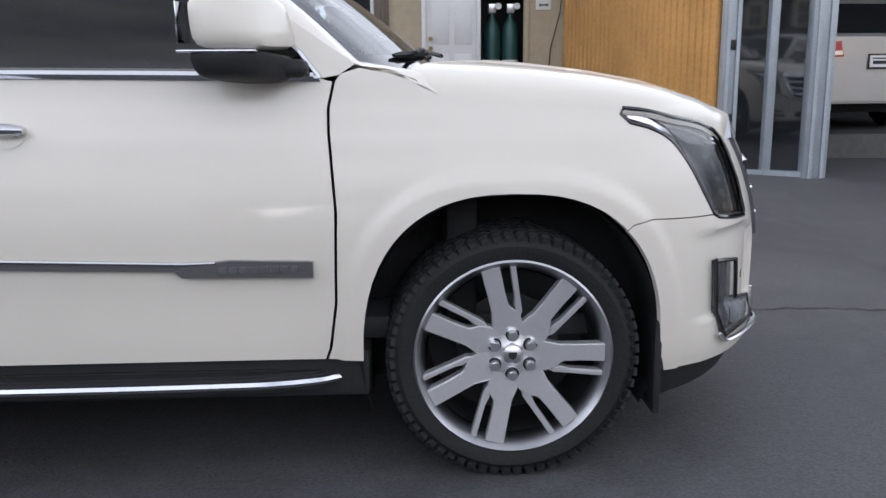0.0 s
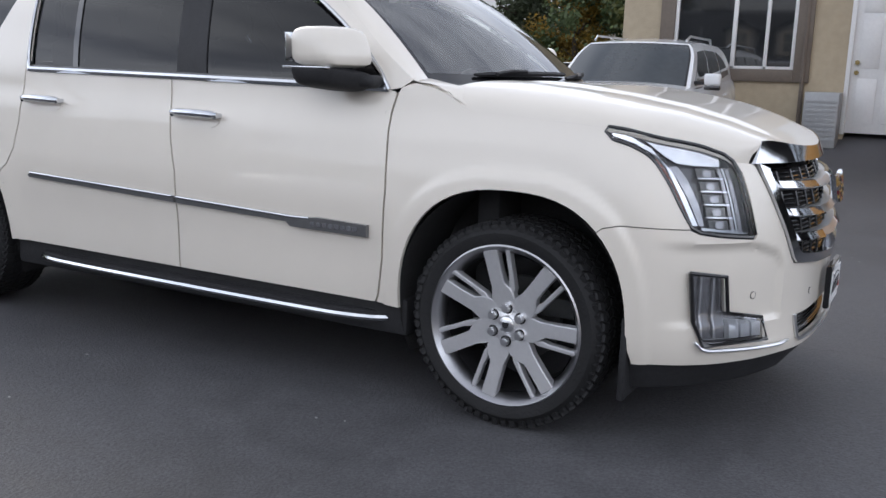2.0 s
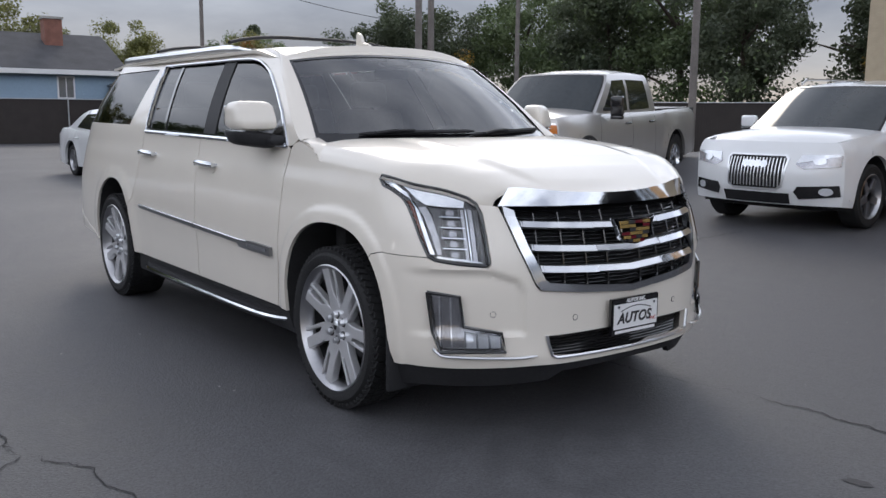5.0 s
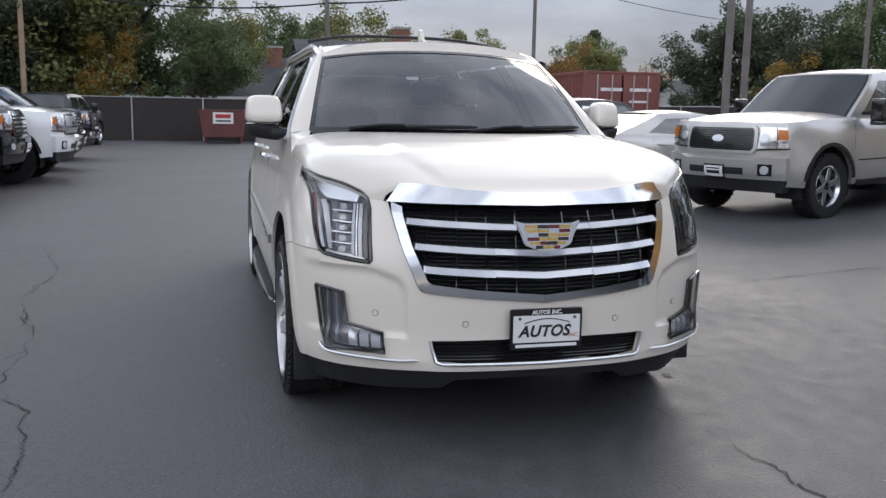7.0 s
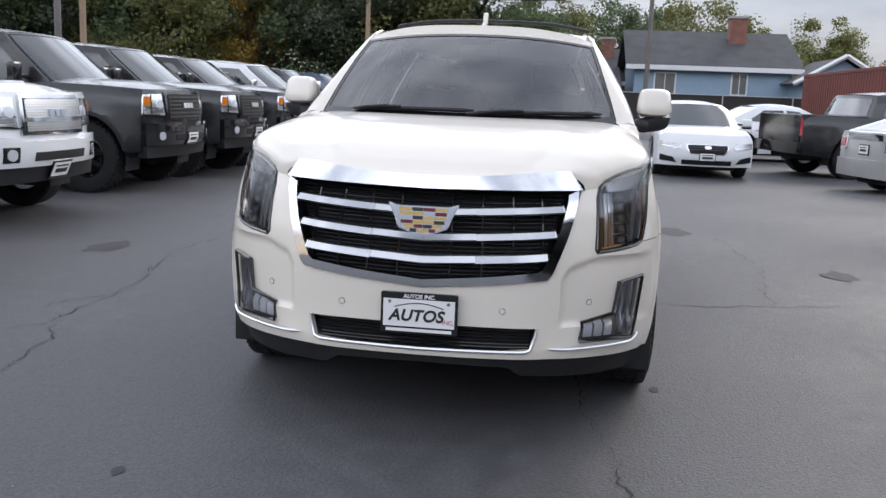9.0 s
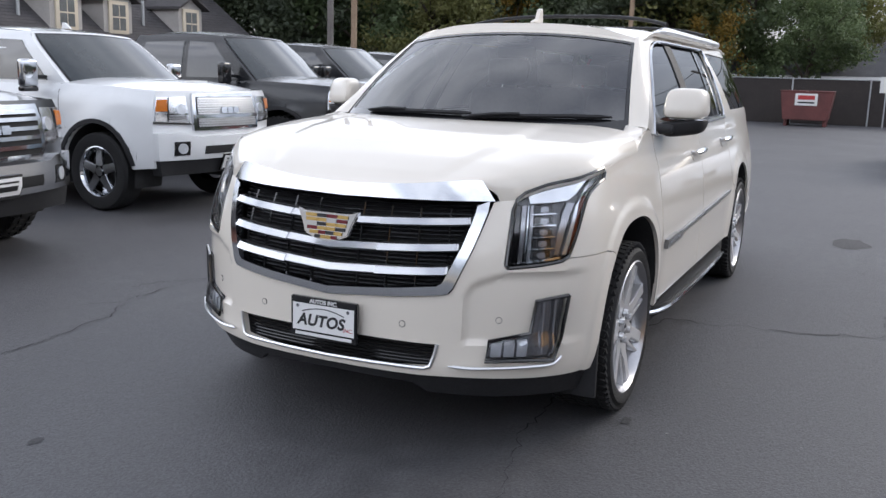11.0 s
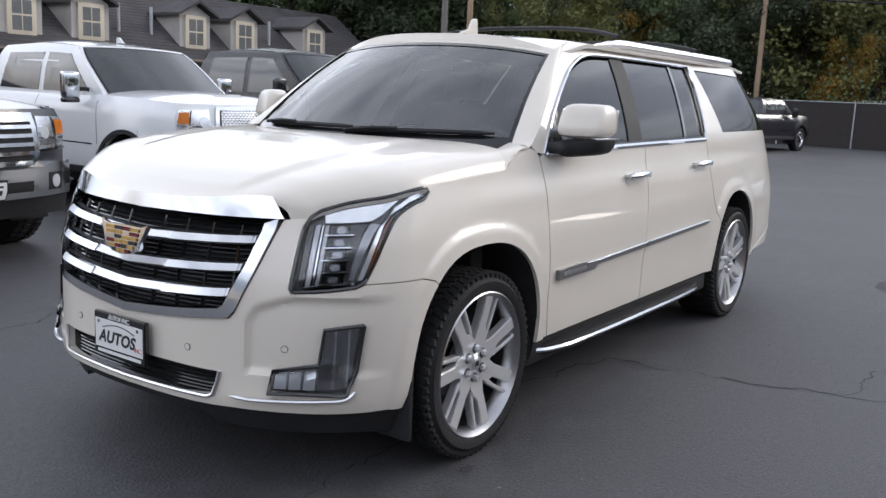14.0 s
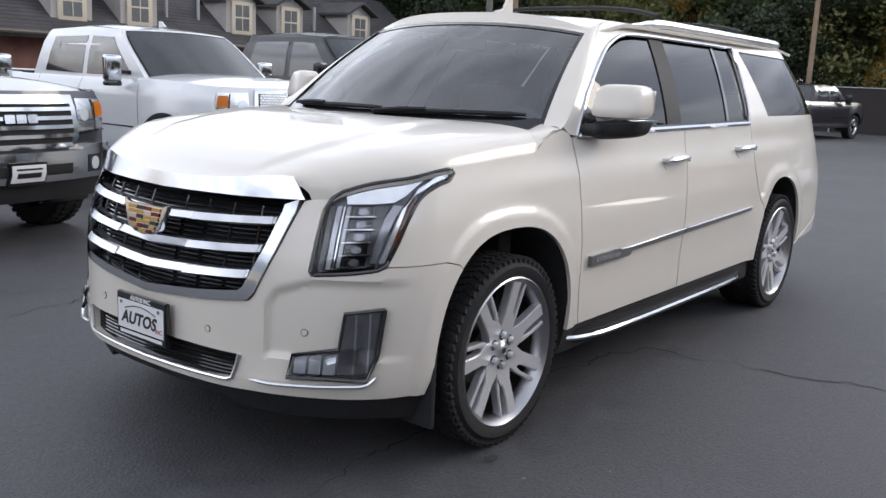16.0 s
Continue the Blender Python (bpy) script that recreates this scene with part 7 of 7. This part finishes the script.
for x in (-26.8, -22.7, -20.2, -15.7, -13.2, -8.7, -6.2, -1.5, 1.2):
    d = part("dormer", box(x - .72, -28.2, 2.75, x + .72, -25.35, 4.05), DORMW, row_b, smooth=False)
    own = bmesh.new()
    a = [own.verts.new(p) for p in ((x - .95, -25.05, 3.98), (x, -25.05, 4.50), (x + .95, -25.05, 3.98), (x - .95, -28.4, 3.98), (x, -28.4, 4.50), (x + .95, -28.4, 3.98))]
    for q in ((0, 1, 4, 3), (1, 2, 5, 4)):
        own.faces.new([a[i] for i in q])
    ret = bmesh.ops.extrude_face_region(own, geom=own.faces[:])["geom"]
    for v in ret:
        if isinstance(v, bmesh.types.BMVert):
            v.co.z += .10
    bmesh.ops.recalc_face_normals(own, faces=own.faces)
    part("dormer_roof", own, BROWNSH, d, smooth=False)
    own = bmesh.new()
    own.faces.new([own.verts.new(p) for p in ((x - .72, -25.352, 4.04), (x + .72, -25.352, 4.04), (x, -25.352, 4.44))])
    part("gable_wall", own, DORMW, d, smooth=False)
    part("window_frame", box(x - .50, -25.36, 2.78, x + .50, -25.28, 4.02, .01), CREAM, d)
    for z0, z1 in ((2.92, 3.38), (3.44, 3.88)):
        part("pane", box(x - .33, -25.29, z0, x + .33, -25.27, z1), PANEF, d, smooth=False)
    part("mullion", box(x - .015, -25.275, 2.92, x + .015, -25.262, 3.88), CREAM, d)
for x in (-24.6, -18.6, -17.2, -10.9, -4.2):
    part("vent_pipe", tube([(x, -25.9, 2.9), (x, -25.9, 4.2)], .06, 8), GALV, row_b)
part("roof_unit", box(-12, -31, 5.4, -10.4, -29.6, 6.1, .03), CONCRETE, row_b)

# ---------------------------------------------------------------- poles, wires
POLE = mat("weathered_pole_wood", (0.30, 0.215, 0.145), 0.85, vary=0.2, size=0.6, bump=0.3, bsize=0.04)
GREYPOLE = mat("grey_pole_wood", (0.16, 0.145, 0.135), 0.85, vary=0.2, size=0.6)


def pole(x, y, h, mt, arm=True, r=.125):
    p = thing("utility_pole", "tall wooden utility pole with wires" if arm else "plain round wooden pole", "utility pole", group="utility poles")
    part("shaft", tube([(x, y, -.05), (x, y, h / 2), (x, y, h)], r, 12, taper=[r, r * .9, r * .75]), mt, p)
    if arm:
        part("cross_arm", box(x - .06, y - 1.1, h - .9, x + .06, y + 1.1, h - .76), mt, p)
        for k in (-.95, -.45, .45, .95):
            part("insulator", cyl(.04, .14, Matrix.Translation((x, y + k, h - .69)), 8), GREYBOX, p)
    return p


for x, y, h, mt, arm in ((-38, -9.0, 11, POLE, False), (-25, -17.0, 11, GREYPOLE, False), (-27, -17.2, 11, POLE, False), (-20.5, 14.2, 9, GREYPOLE, True), (-22.0, 15.8, 9, GREYPOLE, False), (-44, 16.5, 9.5, GREYPOLE, True), (-38, 4.1, 7.5, GREYPOLE, False), (-30, 27, 9, GREYPOLE, True), (-14, 20, 8, GREYPOLE, False)):
    pole(x, y, h, mt, arm)


def wire(a, b, sag, r=.014):
    pts = [tuple(p + (q - p) * k / 14 for p, q in zip(a, b)) for k in range(15)]
    pts = [(x, y, z - sag * 4 * (k / 14) * (1 - k / 14)) for k, (x, y, z) in enumerate(pts)]
    w = thing("overhead_wire", "thin black overhead wire between poles", "wire", group="overhead wires")
    part("strand", tube(pts, r, 4), PLASTIC, w)


for a, b, s, r in (((-38, -9, 6.4), (-38, 4.1, 6.3), .5, .035), ((-38, 4.1, 6.3), (-20.5, 14.2, 7.2), .6, .035), ((-20.5, 14.2, 7.4), (4, 30, 8), .8, .03), ((-44, 17.5, 8.7), (-20.5, 15.2, 8.2), .5, .018), ((-44, 15.5, 8.7), (-20.5, 13.2, 8.2), .5, .018), ((-20.5, 15.2, 8.2), (2, 34, 8.5), .6, .018), ((-44, 17.5, 8.7), (-60, 50, 9), .8, .02), ((-25, -17, 8.4), (-38, -9, 8.3), .5, .02), ((-44, 16.5, 8.9), (-46, -40, 9), .9, .02), ((-30, 26, 8.2), (-20.5, 15.2, 8.2), .5, .018)):
    wire(a, b, s, r)

# ---------------------------------------------------------------- trees
BARK = mat("tree_bark", (0.07, 0.055, 0.043), 0.9, vary=0.3, size=0.4, bump=0.6, bsize=0.05)


def leaf_mat(name, c, second):
    m = mat(name, [v * 1.45 for v in c], 0.6, vary=0.35, size=1.6, second=[v * 1.45 for v in second], spread=0.12)
    n, l = m.node_tree.nodes, m.node_tree.links
    b, out = n["Principled BSDF"], n["Material Output"]
    thin, mix = n.new("ShaderNodeBsdfTranslucent"), n.new("ShaderNodeMixShader")
    mix.inputs[0].default_value = 0.35
    l.new(b.inputs["Base Color"].links[0].from_socket, thin.inputs["Color"])
    l.new(b.outputs[0], mix.inputs[1])
    l.new(thin.outputs[0], mix.inputs[2])
    l.new(mix.outputs[0], out.inputs["Surface"])
    return m


LEAVES = {"green": leaf_mat("green_leaves", (0.058, 0.088, 0.040), (0.115, 0.150, 0.062)), "olive": leaf_mat("olive_leaves", (0.090, 0.104, 0.036), (0.18, 0.175, 0.058)),
          "gold": leaf_mat("yellow_autumn_leaves", (0.14, 0.10, 0.020), (0.30, 0.19, 0.035)), "rust": leaf_mat("orange_autumn_leaves", (0.13, 0.060, 0.018), (0.24, 0.12, 0.03)), "dark": leaf_mat("dark_leaves", (0.040, 0.056, 0.034), (0.080, 0.096, 0.052))}


def make_tree(seed, colour, clumps=34, leaves=110, spread=(1.0, 1.0), pointed=False):
    """A tree 1 m high, to be scaled: forked trunk and a ragged crown of small leaves."""
    rng = random.Random(seed)
    t = thing("tree", "", "tree")
    bm = tube([(0, 0, 0), (.01, 0, .12), (-.01, .012, .26), (.012, 0, .42), (0, .01, .70)], .02, 8, taper=[.030, .024, .021, .016, .006])
    tips = []
    for k in range(9):
        a, z = rng.uniform(0, 6.28), rng.uniform(.22, .6)
        e = Vector((math.cos(a) * rng.uniform(.14, .30) * spread[0], math.sin(a) * rng.uniform(.14, .30) * spread[0], z + rng.uniform(.08, .28)))
        tube([(0, 0, z), tuple(e * .5 + Vector((0, 0, z * .5 + .02))), tuple(e)], .01, 5, bm=bm, taper=[.012, .008, .003])
        tips.append(e)
    part("trunk", bm, BARK, t)
    verts, faces = [], []
    for c in range(clumps):
        if pointed:
            z = rng.uniform(.08, 1.0)
            rad = .20 * (1 - z) + .02
            a = rng.uniform(0, 6.28)
            centre = Vector((math.cos(a) * rad * rng.random() ** .5, math.sin(a) * rad * rng.random() ** .5, z))
            cr = .05 + .06 * (1 - z)
        else:
            base = rng.choice(tips) if rng.random() < .45 else Vector((rng.gauss(0, .17) * spread[0], rng.gauss(0, .17) * spread[0], rng.uniform(.16, .93)))
            centre = base + Vector((rng.gauss(0, .05), rng.gauss(0, .05), rng.gauss(0, .05)))
            cr = rng.uniform(.06, .125)
        for k in range(int(leaves * 1.4)):
            d = Vector((rng.gauss(0, 1), rng.gauss(0, 1), rng.gauss(0, .8))).normalized() * cr * (rng.random() ** .4)
            p = centre + d
            n = (d + Vector((rng.gauss(0, .05), rng.gauss(0, .05), rng.gauss(0, .05)))).normalized()
            u = n.orthogonal().normalized()
            u.rotate(Matrix.Rotation(rng.uniform(0, 6.28), 3, n))
            v = n.cross(u)
            s = rng.uniform(.0075, .0145)
            i = len(verts)
            verts += [p + u * s, p + v * s * .6, p - u * s, p - v * s * .6]
            faces.append((i, i + 1, i + 2, i + 3))
    me = bpy.data.meshes.new("crown")
    me.from_pydata([tuple(q) for q in verts], [], faces)
    me.materials.append(LEAVES[colour])
    o = new("crown", me)
    o.parent = t
    return t


KINDS = {"g1": make_tree(1, "green", 75, 190), "g2": make_tree(2, "green", 70, 190, (1.25, 1)), "o1": make_tree(3, "olive", 70, 170), "d1": make_tree(4, "dark", 80, 180), "y1": make_tree(5, "gold", 50, 130), "r1": make_tree(6, "rust", 34, 110), "c1": make_tree(7, "dark", 90, 120, pointed=True), "o2": make_tree(8, "olive", 60, 160, (1.3, 1))}
LABELS = {"g": "full green leafy tree behind the fence", "o": "olive green tree turning yellow", "d": "dark leafy tree with a dense crown", "y": "yellow autumn tree with thin crown", "r": "sparse orange autumn tree", "c": "dark pointed conifer behind the fence"}
SPOTS = [("g1", -44, -13, 11), ("o1", -43, -8.5, 10), ("g2", -45, -4.5, 10.5), ("g1", -47, -17, 12), ("d1", -43, -20, 11), ("g2", -40, -24, 10), ("d1", -36, -27, 11), ("o2", -52, -10, 10), ("o1", -50, -1.5, 7.5)]
SPOTS += [("g1", -56, -20, 13), ("d1", -50, -26, 13), ("g2", -33, -33, 12), ("d1", -27, -36, 11), ("g1", -40, -36, 13), ("y1", -41, -16, 7), ("y1", -40.5, -5.5, 5.5)]
SPOTS += [("g2", -66, 4, 9), ("o2", -75, 12, 11), ("o1", -62, 17.5, 7.6), ("r1", -58, 24, 7.0), ("o1", -60, 27, 7.2), ("c1", -64, 29, 8), ("g2", -70, 31, 8), ("r1", -62, 35, 6.5), ("d1", -52, 33, 8.5), ("d1", -48, 36, 9.5), ("g2", -44, 40, 10), ("y1", -40, 30, 5.2), ("g1", -38, 38, 9.5)]
SPOTS += [("d1", -32, 36, 9.5), ("g2", -27, 36, 10), ("d1", -22, 34, 9), ("c1", -17.5, 38, 10.5), ("c1", -15.5, 40, 9.5), ("y1", -13, 33, 6.5), ("g1", -10.5, 34, 9), ("o1", -8, 32, 8.5), ("g2", -6, 36, 10), ("o2", -4.5, 30, 7.5), ("d1", -30, -42, 12), ("d1", -20, -44, 11), ("r1", -17, -40, 9), ("o2", -3, -42, 9),
         ("g2", -41, -29, 9), ("g1", -46, -31, 11), ("o1", -38, -19.5, 8), ("d1", -41, -11, 8), ("g2", -42, -1.5, 6.0), ("g1", -48, -8, 9)]
for i, (k, x, y, h) in enumerate(SPOTS):
    rng = random.Random(i)
    m = Matrix.Translation((x, y, -.1)) @ pose(0, 0, 0, 0, 0, rng.uniform(0, 360)) @ Matrix.Diagonal((h * rng.uniform(.95, 1.2), h * rng.uniform(.95, 1.2), h, 1))
    tagged(copy_thing(KINDS[k], m), LABELS[k[0]], "tree", "trees behind the lot")
for o in KINDS.values():
    for c in (*o.children, o):
        bpy.data.objects.remove(c)
# scrub along the foot of the fence
verts, faces = [], []
rng = random.Random(77)
for k in range(9000):
    side_row = rng.random() < .6
    x, y = (-37.5 + rng.uniform(-2.0, 1.0), rng.uniform(-26, -1)) if side_row else (rng.uniform(-34, -6), 0)
    if not side_row:
        y = 28.5 + rng.uniform(-1, 2.5) - max(0, -12 - x) * .45
    z = abs(rng.gauss(0, 1.1)) * (1 + .6 * math.sin(y * .9) if side_row else 1 + .5 * math.sin(x))
    n = Vector((rng.gauss(0, 1), rng.gauss(0, 1), rng.gauss(0, 1))).normalized()
    u = n.orthogonal().normalized()
    v = n.cross(u)
    s = rng.uniform(.05, .13)
    p, i = Vector((x, y, z)), len(verts)
    verts += [p + u * s, p + v * s * .6, p - u * s, p - v * s * .6]
    faces.append((i, i + 1, i + 2, i + 3))
me = bpy.data.meshes.new("shrubs")
me.from_pydata([tuple(q) for q in verts], [], faces)
me.materials.append(LEAVES["green"])
tagged(new("shrubs", me), "loose green scrub behind the fence", "shrubs", kind="stuff")
